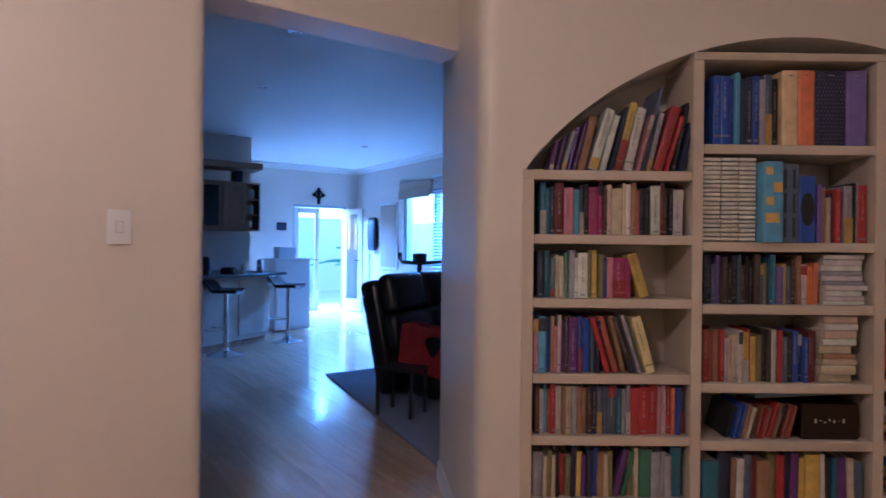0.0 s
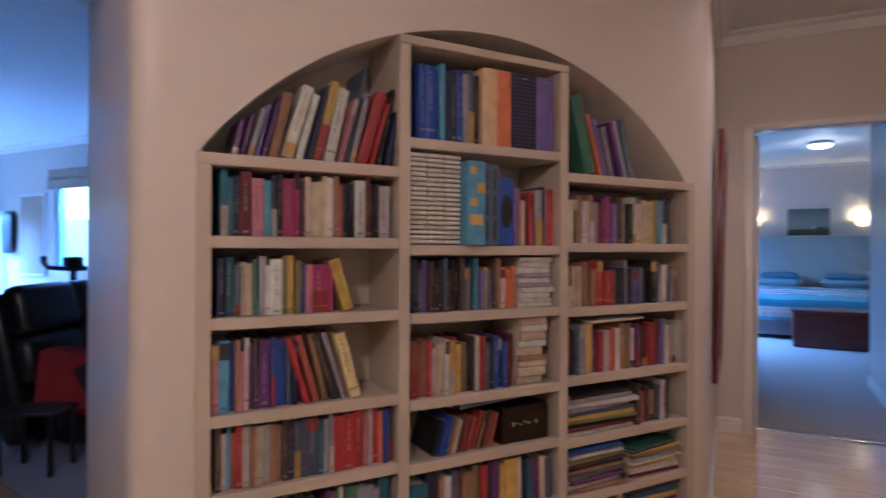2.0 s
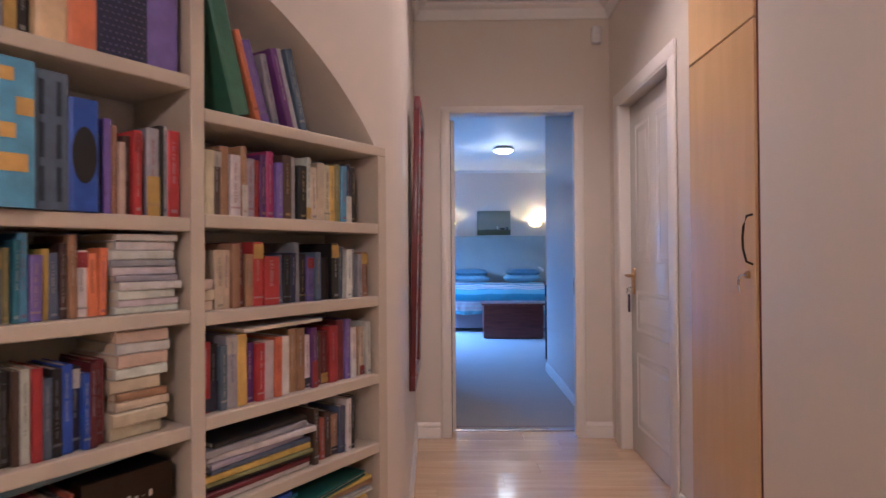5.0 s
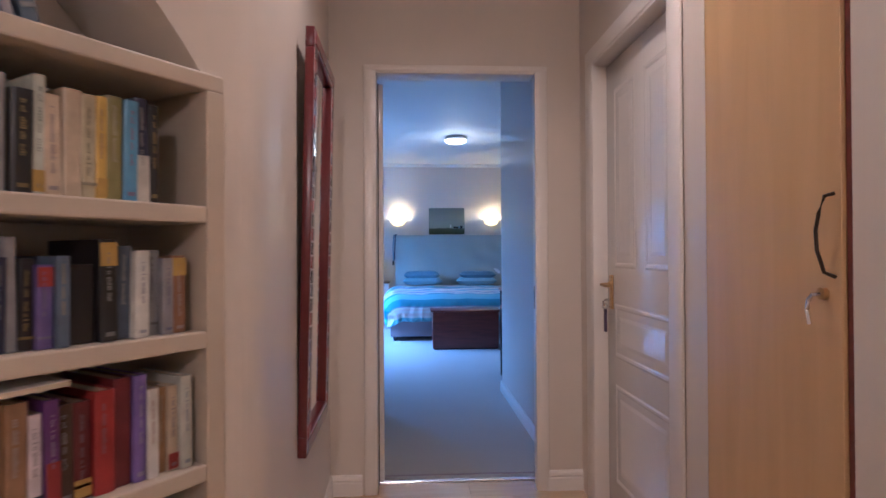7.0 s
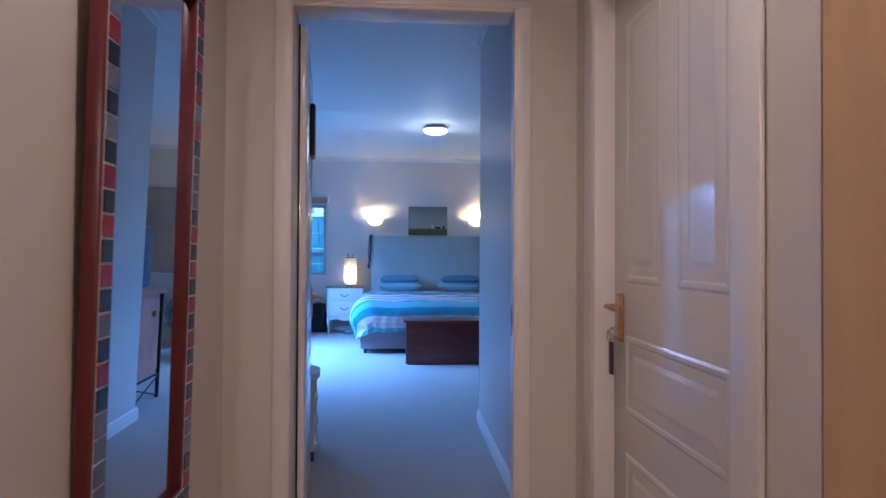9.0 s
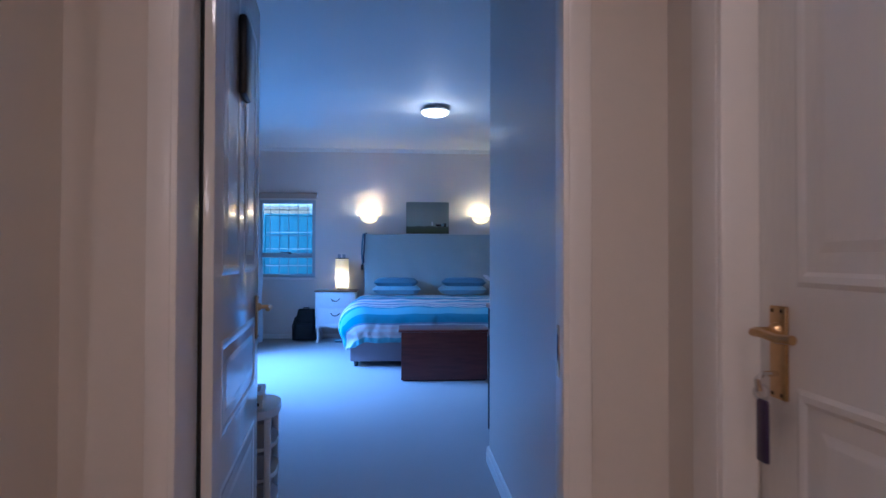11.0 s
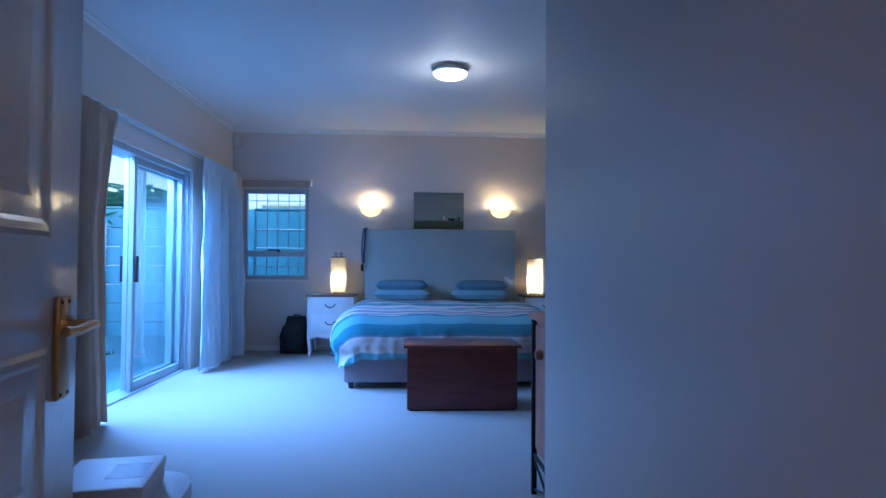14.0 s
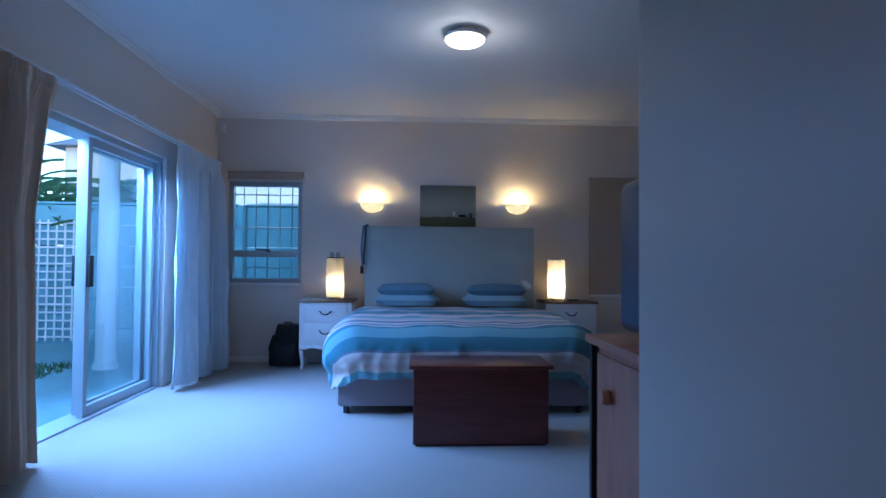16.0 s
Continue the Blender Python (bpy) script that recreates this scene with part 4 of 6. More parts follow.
row(R[0] + 0.005, R[1] - 0.02, TOPS[2][3], "rkslyprwowaawpdmrmvwacw", 0.165, 0.205, None, 1)
row(R[0] + 0.40, R[1] - 0.09, TOPS[2][4], "dmjdaswk", 0.13, 0.18, None, 2)
stack(R[0] + 0.01, 0.38, TOPS[2][4], "wmkhyslwlk", 0.012, 0.02, 0.2, "lying flat in an untidy pile")
h = stack(R[0] + 0.36, 0.32, TOPS[2][5], "mwcywlay", 0.010, 0.018, 0.2, "lying flat in an untidy pile")
gf = thing("folder", BOOKWALL @ pose(R[0] + 0.34, -0.03, h + 0.004, 0, 0, 8), "dark green folder lying on a pile of books", "folder")
part("cover", box(0, 0.31, 0, 0.22, 0, 0.006, 0.001), material("green_card", (0.012, 0.09, 0.075), 0.6), gf)
part("sheets", box(0.006, 0.30, 0.006, 0.214, 0.006, 0.012), PAPER, gf)
part("cover", box(0, 0.31, 0, 0.22, 0.012, 0.018, 0.001), material("green_card_top", (0.012, 0.09, 0.075), 0.6), gf)
mg = thing("magazine", BOOKWALL @ pose(R[0] + 0.13, 0.0, TOPS[2][3] + 0.207, 0, -1, 0), "white magazine lying on top of the books", "magazine")
part("page_block", box(0, 0.30, 0, 0.18, 0, 0.008), PAPER, mg)
part("cover", box(-0.001, 0.301, -0.001, 0.181, 0.0085, 0.0095), WHITEP, mg)

# the lowest shelves, too many to count
JOIN += [bmesh.new(), bmesh.new()]
row(L[0] + 0.01, L[1] - 0.02, TOPS[0][5], "Cwadlrawclywgcg/h/hkmPPmaA", 0.15, 0.19, None, 1.5)
row(M[0] + 0.015, M[1] - 0.02, TOPS[1][5], "DDkslyBbbkwdKdklakn", 0.15, 0.185, None, 2)
stack(R[0] + 0.34, 0.33, TOPS[2][6], "yywcyay", 0.018, 0.03, 0.22, "lying flat in an untidy pile")
row(R[0] + 0.01, R[0] + 0.33, TOPS[2][6], "kswdaklwmrbn", 0.15, 0.18)
stack(R[0] + 0.01, 0.33, TOPS[2][5], "kwlmwlwlwlwl", 0.010, 0.018, 0.2, "lying flat in an untidy pile")


def mixed_covers(name, cols):
    m = object_coloured(name)
    n, l = m.node_tree.nodes, m.node_tree.links
    geo, rp = n.new("ShaderNodeNewGeometry"), n.new("ShaderNodeValToRGB")
    rp.color_ramp.interpolation = "CONSTANT"
    els = rp.color_ramp.elements
    while len(els) < len(cols):
        els.new(0.5)
    for i, (e, c) in enumerate(zip(els, cols)):
        e.position, e.color = i / len(cols), rgb(c)
    l.new(geo.outputs["Random Per Island"], rp.inputs[0])
    hs = [q for q in n if q.bl_idname == "ShaderNodeHueSaturation"][0]
    l.new(rp.outputs[0], hs.inputs["Color"])
    return m


def joined(name, mats, label):
    top = None
    for nm, b_, mt in zip((name, name + "_pages"), JOIN, mats):
        me = bpy.data.meshes.new(nm)
        b_.to_mesh(me)
        b_.free()
        me.materials.clear()
        me.materials.append(mt)
        o = new(nm, me)
        o["kind"] = "stuff"
        if top:
            o.parent = top
        else:
            top = tagged(o, label, "books", kind="stuff")
    JOIN.clear()


LOW = mixed_covers("mixed_book_covers", [PALETTE[k][1] for k in "wasrnkdcymlbtahpg"])
joined("low_shelf_books", (LOW, PAPER), "mixed books on the lowest bookcase shelves")
PALETTE["z"] = ("white", (0.66, 0.63, 0.54))
for i in range(3):
    h = TOPS[1][1] + 0.001
    for j in range(19):
        b_ = book(BOOKWALL @ pose(M[0] + 0.008 + i * 0.068, 0.004 + rb_.uniform(0, 0.004), h + 0.0168, 0, 90, 0), 0.0168 * 0.8, 0.2, 0.064, "z", "thin white booklet in a neat pile", "booklet piles", False, "booklet")
        tone = rb_.uniform(0.85, 1.05)
        b_.color = (0.66 * tone, 0.63 * tone, 0.54 * tone, 1)
        h += 0.0168

# ---- bedroom ----
BX, BY, PX, PY, RX = -1.5, 12.8, 1.215, 7.36, 3.7
SY0, SY1, SZ = 9.35, 11.42, 2.02
setting("wall_bedroom_west_near", box(BX - 0.25, BX, YB, SY0, 0, H), BEDWALL)
setting("wall_bedroom_west_far", box(BX - 0.25, BX, SY1, BY, 0, H), BEDWALL)
setting("wall_bedroom_west_head", box(BX - 0.25, BX, SY0, SY1, SZ, H), BEDWALL)
WX0, WX1, WZ0, WZ1 = -1.375, -0.56, 0.885, 2.015
setting("wall_bedroom_north_west", box(BX - 0.25, WX0, BY, BY + 0.25, 0, H), BEDWALL)
setting("wall_bedroom_north_under", box(WX0, WX1, BY, BY + 0.25, 0, WZ0), BEDWALL)
setting("wall_bedroom_north_over", box(WX0, WX1, BY, BY + 0.25, WZ1, H), BEDWALL)
setting("wall_bedroom_north_east", box(WX1, RX + 0.2, BY, BY + 0.25, 0, H), BEDWALL)
setting("wall_bedroom_east", box(RX, RX + 0.2, PY - 0.1, BY, 0, H), BEDWALL)
pe = bend((PX, PY - 0.03), (PX, PY), (PX + 0.03, PY), 5)
setting("wall_partition", prism([(PX, YC)] + pe + [(RX + 0.2, PY), (RX + 0.2, YC)], 0, H), BEDWALL, "pale partition wall beside the bedroom entrance")
setting("ceiling_bedroom", box(BX - 0.3, RX + 0.25, 5.3, BY + 0.3, H, H + 0.12), CEIL)
cornice("cornice_bedroom", [(PX, YB), (PX, PY), (RX, PY), (RX, BY), (BX, BY), (BX, YB), (PX, YB)], 0.05)
skirting("baseboard_partition", [(PX, YC + 0.02), (PX, PY), (RX, PY)], 0.09)
skirting("baseboard_bedroom_north", [(RX, BY), (BX, BY)], 0.07)
skirting("baseboard_bedroom_west", [(BX, SY0 - 0.02), (BX, YB)], 0.07)
light_switch((PX, 5.625, 1.222), -90, "white plastic light switch on the pale partition", 2, 0.018)
kp = thing("alarm_keypad", Matrix.Translation((PX, 5.53, 1.49)) @ pose(0, 0, 0, 0, 0, -90), "white alarm keypad on the pale partition", "keypad")
part("housing", box(-0.04, 0.04, -0.025, -0.0005, -0.09, 0.09, 0.006), PLASTIC, kp, smooth=True)
part("flap", box(-0.034, 0.034, -0.03, -0.025, -0.08, 0.02, 0.003), PLASTIC, kp)

ceiling_light(1.05, 10.27, BOWL, CEIL_W, (1.0, 0.8, 0.55), "lit round flush ceiling light above the bed")
sens2 = thing("alarm_sensor", pose(BX + 0.05, BY - 0.05, 2.60), "small white alarm sensor in the bedroom corner", "sensor")
part("housing", box(-0.03, 0.045, -0.045, 0.03, -0.055, 0.05, 0.012), PLASTIC, sens2, smooth=True)

# sliding door
sd = thing("sliding_door", pose(BX - 0.13, 0, 0), "white aluminium sliding patio door partly open", "sliding door", kind="structure")
part("sill", box(-0.1, 0.1, SY0, SY1, -0.02, 0.018, 0.004), ALU, sd)
part("head", box(-0.1, 0.1, SY0, SY1, SZ - 0.05, SZ - 0.001, 0.004), ALU, sd)
part("jamb", box(-0.1, 0.1, SY1 - 0.045, SY1 - 0.001, 0.018, SZ - 0.05, 0.004), ALU, sd)
part("jamb", box(-0.1, 0.1, SY0 + 0.001, SY0 + 0.045, 0.018, SZ - 0.05, 0.004), ALU, sd)
for i, (y0, y1, x) in enumerate(((10.28, SY1 - 0.05, 0.04), (10.36, SY1 - 0.047, -0.04))):
    lf = part("sash", box(x - 0.02, x + 0.02, y0, y0 + 0.055, 0.02, SZ - 0.052, 0.003), ALU, sd)
    part("stile", box(x - 0.02, x + 0.02, y1 - 0.055, y1, 0.02, SZ - 0.052, 0.003), ALU, lf)
    part("rail", box(x - 0.02, x + 0.02, y0 + 0.055, y1 - 0.055, 0.02, 0.09, 0.003), ALU, lf)
    part("rail", box(x - 0.02, x + 0.02, y0 + 0.055, y1 - 0.055, SZ - 0.11, SZ - 0.053, 0.003), ALU, lf)
    pane = part("pane", box(x - 0.003, x + 0.003, y0 + 0.053, y1 - 0.053, 0.088, SZ - 0.108), GLASS, lf, "clear glass pane")
    pane.visible_shadow = False
    part("pull_handle", box(x + (0.02 if i == 0 else -0.045), x + (0.05 if i == 0 else -0.02), y0 + 0.004, y0 + 0.052, 0.92, 1.14, 0.006), BLACKP, lf, "black pull handle", True)


def curtain(y0, y1, z0, z1, mat, folds, amp, seed, label, narrow=0.0, x=BX + 0.12, crease=0.0, tape=0.075):
    """A hanging curtain: pencil pleats along the heading tape open into deep uneven folds below it.
    narrow: the share by which the free edge draws in below the heading."""
    rc = random.Random(seed)
    ph = [rc.uniform(0, 6.28) for _ in range(8)]
    cu = thing("curtain", pose(x, y0, 0), label, "curtain")
    whole = z1 + tape - z0

    def place(u, h):
        drop = max(0.0, z1 - z0 - h)
        open_ = min(1.0, drop / 0.22)
        open_ = open_ * open_ * (3 - 2 * open_)
        v = h / whole
        warp = 0.05 * math.sin(6.28 * 1.3 * u + ph[0]) + 0.025 * math.sin(6.28 * 3.1 * u + ph[1]) + 0.02 * (1 - v) * math.sin(6.28 * 0.8 * u + ph[2])
        a = folds * 6.2832 * (u + warp)
        size = 0.75 + 0.35 * math.sin(5.1 * u + ph[3])
        big = amp * size * (math.copysign(abs(math.sin(a)) ** 0.8, math.sin(a)) + 0.3 * math.sin(2.3 * a + ph[4] + 0.8 * v))
        fine = 0.011 * math.sin(4 * a) + 0.006 * math.sin(9 * a + ph[5]) + 0.3 * big * 0.4
        w = open_ * (0.55 + 0.45 * (1 - v)) * big + (1 - open_) * fine
        w += 0.02 * math.sin(3 * v + 7 * u + ph[5]) * (1 - v) * open_ + 0.008 * open_ * math.sin(3.7 * a + 3 * v + ph[6])
        w += crease * open_ * (noise.noise(Vector((u * 26, v * 3.5, seed))) + 0.5 * noise.noise(Vector((u * 70, v * 6, seed))))
        width = (y1 - y0) * (1 - narrow * min(1.0, drop / 0.7) ** 0.7 + 0.25 * abs(narrow) * max(0.0, 0.6 - v))
        y = u * width + 0.3 * amp * open_ * math.cos(a)
        z = z0 + h + 0.02 * (1 - v) * noise.noise(Vector((u * 5, 0, seed))) - (0.010 * abs(math.sin(2 * a)) if h > z1 - z0 else 0.0)
        return (w, y, z), (1, 0, 0)

    part("cloth", sheet(lambda u, v: place(u, (z1 - z0) * (1 - (1 - v) ** 1.6)), int(folds * 36), 30, 0.003), mat, cu, "", True)
    part("heading", sheet(lambda u, v: place(u, z1 - z0 + tape * v), int(folds * 48), 4, 0.005), mat, cu, "pleated curtain heading", True)
    return cu


def sheer_cloth(m, share, tone=(0.72, 0.78, 0.82, 1), clear=0.0):
    """Lets some of the light behind it through the cloth."""
    n, l = m.node_tree.nodes, m.node_tree.links
    b = n["Principled BSDF"]
    tl, mx1 = n.new("ShaderNodeBsdfTranslucent"), n.new("ShaderNodeMixShader")
    tl.inputs[0].default_value = tone
    mx1.inputs[0].default_value = share
    l.new(b.outputs[0], mx1.inputs[1])
    l.new(tl.outputs[0], mx1.inputs[2])
    l.new(mx1.outputs[0], n["Material Output"].inputs[0])
    if clear:
        tp, mx2 = n.new("ShaderNodeBsdfTransparent"), n.new("ShaderNodeMixShader")
        mx2.inputs[0].default_value = clear
        l.new(mx1.outputs[0], mx2.inputs[1])
        l.new(tp.outputs[0], mx2.inputs[2])
        l.new(mx2.outputs[0], n["Material Output"].inputs[0])
    return m


sheer_cloth(CURT, 0.12, (0.62, 0.52, 0.42, 1))
VOILE = sheer_cloth(material("sheer_voile", (0.84, 0.85, 0.86), 0.9, scale=7, var=0.08, fine=300, bump=0.2), 0.26, (0.62, 0.80, 0.90, 1), 0.06)
curtain(11.20, 12.36, 0.03, 2.08, VOILE, 9, 0.10, 3, "pale sheer curtain drawn aside at the sliding door", -0.10, BX + 0.19, 0.03, 0.05)
curtain(12.40, 12.70, 0.02, 2.06, CURT, 4, 0.05, 4, "beige lined curtain gathered beside the sheer", 0.1, BX + 0.13, 0.004)
curtain(8.60, 9.50, 0.03, 2.06, CURT, 6, 0.085, 9, "beige lined curtain drawn aside at the sliding door", 0.16, BX + 0.16, 0.008)
rail = thing("curtain_rail", pose(BX + 0.045, 0, 2.18), "white double curtain rail on the wall", "curtain rail")
part("track", box(-0.01, 0.01, 8.65, 12.62, -0.012, 0.012, 0.003), PLASTIC, rail)
part("track", box(0.045, 0.06, 8.65, 12.62, -0.012, 0.008, 0.003), PLASTIC, rail)
for y in (8.8, 9.7, 10.6, 11.5, 12.5):
    part("bracket", box(-0.0445, 0.06, y - 0.01, y + 0.01, 0.008, 0.02), PLASTIC, rail)

# window with bars
wd = thing("window_bedroom", pose(0, BY, 0), "white framed bedroom window with burglar bars", "window", kind="structure")
for nm, x0, x1, z0, z1 in (("frame", WX0, WX0 + 0.05, WZ0, WZ1), ("frame", WX1 - 0.05, WX1, WZ0, WZ1), ("frame", WX0 + 0.05, WX1 - 0.05, WZ0, WZ0 + 0.05), ("frame", WX0 + 0.05, WX1 - 0.05, WZ1 - 0.05, WZ1), ("transom", WX0 + 0.05, WX1 - 0.05, 1.17, 1.245)):
    part(nm, box(x0 + 0.0005, x1 - 0.0005, 0.03, 0.11, z0 + 0.0005, z1 - 0.0005, 0.004), ALU, wd)
part("window_sill", box(WX0 - 0.02, WX1 + 0.02, -0.03, 0.03, WZ0 - 0.03, WZ0 - 0.001, 0.005), TRIM, wd)
p = part("pane", box(WX0 + 0.048, WX1 - 0.048, 0.068, 0.073, 1.243, WZ1 - 0.048), GLASS, wd)
p.visible_shadow = False
p = part("pane", box(WX0 + 0.048, WX1 - 0.048, 0.068, 0.073, WZ0 + 0.048, 1.172), GLASS, wd)
p.visible_shadow = False
for i in range(1, 6):
    x = WX0 + (WX1 - WX0) * i / 6
    part("bar", tube([(x, 0.135, WZ0 + 0.002), (x, 0.135, WZ1 - 0.002)], 0.006), ALU, wd)
for z in (1.05, 1.50, 1.88):
    part("cross_bar", box(WX0 + 0.001, WX1 - 0.001, 0.128, 0.142, z - 0.006, z + 0.006), ALU, wd)
part("stay", box(-1.06, -0.92, 0.0, 0.028, 1.245, 1.26, 0.003), BLACKP, wd, "black window stay")
part("stay_knob", box(-0.95, -0.90, 0.0, 0.028, 1.228, 1.244, 0.004), BLACKP, wd)
bl = thing("roller_blind", pose(0, BY - 0.045, 2.09), "rolled up pale roller blind above the window", "blind")
part("roll", tube([(WX0 - 0.03, 0, 0), (WX1 + 0.03, 0, 0)], 0.028, 14), BLINDC, bl, "", True)
part("bracket", box(WX0 - 0.04, WX0 - 0.031, -0.03, 0.0445, -0.035, 0.035), PLASTIC, bl)
part("bracket", box(WX1 + 0.031, WX1 + 0.04, -0.03, 0.0445, -0.035, 0.035), PLASTIC, bl)
part("hem", box(WX0 - 0.02, WX1 + 0.02, -0.034, -0.028, -0.06, 0.0), BLINDC, bl)
bl2 = thing("roller_blind", pose(2.69, BY - 0.03, 0), "lowered beige roller blind on the bedroom wall", "blind")
part("cloth", box(0, 0.8, -0.012, -0.008, 0.78, 2.08), BLINDC, bl2)
part("roll", tube([(-0.01, 0, 2.09), (0.81, 0, 2.09)], 0.025, 12), BLINDC, bl2, "", True)
part("bracket", box(-0.02, -0.0105, -0.02, 0.0295, 2.06, 2.12), PLASTIC, bl2)
part("bracket", box(0.8105, 0.82, -0.02, 0.0295, 2.06, 2.12), PLASTIC, bl2)
part("hem_bar", box(0, 0.8, -0.016, -0.004, 0.755, 0.78, 0.003), WHITEP, bl2)

# bed
B0, B1, BF, BH = 0.155, 2.0, 10.42, 12.46
bed = thing("bed", pose(B0, BF, 0), "king size bed base with lilac cloth and black feet", "bed")
BW, BL = B1 - B0, BH - BF
part("base", box(0, BW / 2 - 0.004, 0, BL, 0.06, 0.34, 0.02), BASEC, bed, "lilac cloth bed base half", True)
part("base", box(BW / 2 + 0.004, BW, 0, BL, 0.06, 0.34, 0.02), BASEC, bed, "lilac cloth bed base half", True)
part("mattress", box(0.005, BW - 0.005, 0.01, BL, 0.34, 0.60, 0.05, seg=3), WHITEP, bed, "white mattress", True)
for x in (0.06, BW - 0.06):
    for y in (0.06, BL - 0.06):
        part("foot", cyl(0.022, 0.026, 0.004, 0.062, x, y, 14), BLACKP, bed)

HEADY = 12.52
hbd = thing("headboard", pose(0.175, HEADY, 0), "tall headboard draped in pale green cloth", "headboard")


def drape(u, v):
    x, z = u * 1.83, 0.05 + 1.46 * v
    fold = 0.010 * math.sin(9 * u + 3 * v) * (1 - v) ** 0.5
    pull = max(0.0, 1 - ((u - 0.92) / 0.22) ** 2 - ((v - 0.66) / 0.25) ** 2)
    fold += 0.03 * pull * 0.35 * math.sin(26 * (u * 0.6 + v))
    fold += 0.004 * math.sin(31 * u + 11 * v)
    return (x, -0.012 - fold, z), (0, 1, 0)


part("board", box(0.015, 1.815, 0.004, 0.09, 0.02, 1.49, 0.015), WHITEP, hbd)
part("drape", sheet(drape, 56, 40, 0.006), HEADC, hbd, "loose pale green cloth over the board", True)
part("drape_top", box(0.0, 1.83, -0.012, 0.10, 1.495, 1.512, 0.006), HEADC, hbd, "", True)

TEAL, AQUA, PALE, SLATE, CHALK, PEACH = (0.08, 0.20, 0.25), (0.20, 0.36, 0.40), (0.42, 0.40, 0.41), (0.17, 0.20, 0.27), (0.56, 0.53, 0.50), (0.55, 0.46, 0.42)
BANDS_ = ((0.0, AQUA), (0.05, CHALK), (0.09, PEACH), (0.125, CHALK), (0.16, PEACH), (0.19, CHALK), (0.215, SLATE), (0.23, TEAL), (0.32, AQUA), (0.41, TEAL), (0.46, SLATE), (0.48, CHALK), (0.53, SLATE), (0.56, CHALK), (0.61, SLATE), (0.67, PEACH), (0.74, PALE), (0.80, AQUA), (0.88, SLATE), (0.92, CHALK), (1.0, PEACH), (1.08, SLATE), (1.14, TEAL), (1.26, AQUA), (1.36, SLATE), (1.42, CHALK), (1.52, PALE), (1.60, SLATE), (1.66, TEAL), (1.76, AQUA), (1.9, PALE))
COVER_L = 2.13
STR = striped("striped_duvet_cloth", [(p / COVER_L, c) for p, c in BANDS_], 1, 1.001, 0.0, along="UV")
duv = thing("duvet", pose(B0, BF, 0), "teal and white striped duvet over the bed", "duvet")


def cover(u, v):
    """A quilt laid flat over the mattress, rolling over the rounded edges and hanging at both sides and the foot."""
    hang, roll, round_ = 0.36, 0.11, 0.20
    fx = -hang + u * (BW + 2 * hang)
    fy = -hang + v * COVER_L
    cx, cy = min(max(fx, round_ - 0.02), BW - round_ + 0.02), max(fy, round_ - 0.02)
    dx, dy = fx - cx, fy - cy
    far = math.hypot(dx, dy)
    n1 = noise.noise(Vector((fx * 3.1, fy * 3.1, 0.3)))
    n2 = noise.noise(Vector((fx * 8, fy * 7, 1.7)))
    top = 0.655 + 0.018 * n1 + 0.008 * n2 - 0.035 * math.exp(-((fy - 0.1) / 0.35) ** 2) - 0.02 * max(0.0, fy - 1.3)
    if far < 1e-6:
        return (fx, fy, top), (0, 0, 1)
    ux, uy = dx / far, dy / far
    reach = max(0.0, far - (round_ - roll))
    most = 0.50 + 0.05 * abs(ux * uy)
    reach = min(reach, most)
    flat = min(far, round_ - roll)
    if reach < roll * 1.5708:
        out_, down = roll * math.sin(reach / roll), roll * (1 - math.cos(reach / roll))
    else:
        out_, down = roll, roll + (reach - roll * 1.5708) * 0.95
    low = min(1.0, down / 0.25)
    n3 = noise.noise(Vector((fx * 22, fy * 22, 4.1))) + 0.5 * noise.noise(Vector((fx * 45, fy * 45, 2.1)))
    around = cx * 1.0 + cy * 1.0 + math.atan2(uy, ux) * round_
    gather = low * (0.012 * math.sin(11 * around + 4 * n1) + 0.006 * math.sin(29 * around + 5 * n2) + 0.003 * math.sin(61 * around + 7 * n1))
    out_ += 0.010 * low * n3 + gather + 0.075 * math.sin(min(1.0, down / 0.34) * 2.7)
    s_ = flat + out_ + 0.03
    return (cx + ux * s_, cy + uy * s_, top - down * (1 + 0.07 * n2 + 0.05 * n1)), (ux * low, uy * low, 1 - 0.8 * low)


part("cloth", sheet(cover, 130, 120, 0.02, mapped=True), STR, duv, "", True)
for x, z, mt, lab in ((0.50, 0.675, PILLP, "pale blue pillow at the head of the bed"), (0.49, 0.775, PILLB, "blue pillow stacked on a paler one"), (1.40, 0.675, PILLP, "pale blue pillow at the head of the bed"), (1.42, 0.775, PILLB, "blue pillow stacked on a paler one")):
    single("pillow", cushion(0.66 if z < 0.7 else 0.60, 0.36, 0.13), mt, pose(B0 + x - 0.02, 12.25, z, 0, 0, 2 * (x - 1)), lab, "pillow", "pillows on the bed", True)

lan = thing("lanyard", pose(0.165, HEADY - 0.02, 1.5), "dark blue patterned lanyard hanging from the headboard", "lanyard")
part("strap", tube([(0.02, 0.02, 0.02), (-0.01, -0.015, 0.01), (-0.022, -0.02, -0.1), (-0.03, -0.02, -0.25), (-0.015, -0.02, -0.42)], 0.013, 6), PILLB, lan, "", True)
part("strap", tube([(0.03, 0.02, 0.02), (0.012, -0.022, 0.01), (0.005, -0.025, -0.15), (-0.005, -0.025, -0.33), (0.0, -0.025, -0.40)], 0.012, 6), SCREENB, lan, "", True)
part("tag", box(-0.04, -0.005, -0.03, -0.015, -0.50, -0.42, 0.004), IRON, lan)

# painting
pic = thing("painting", pose(1.075, BY, 1.765), "framed landscape painting with a grey green sky", "painting")
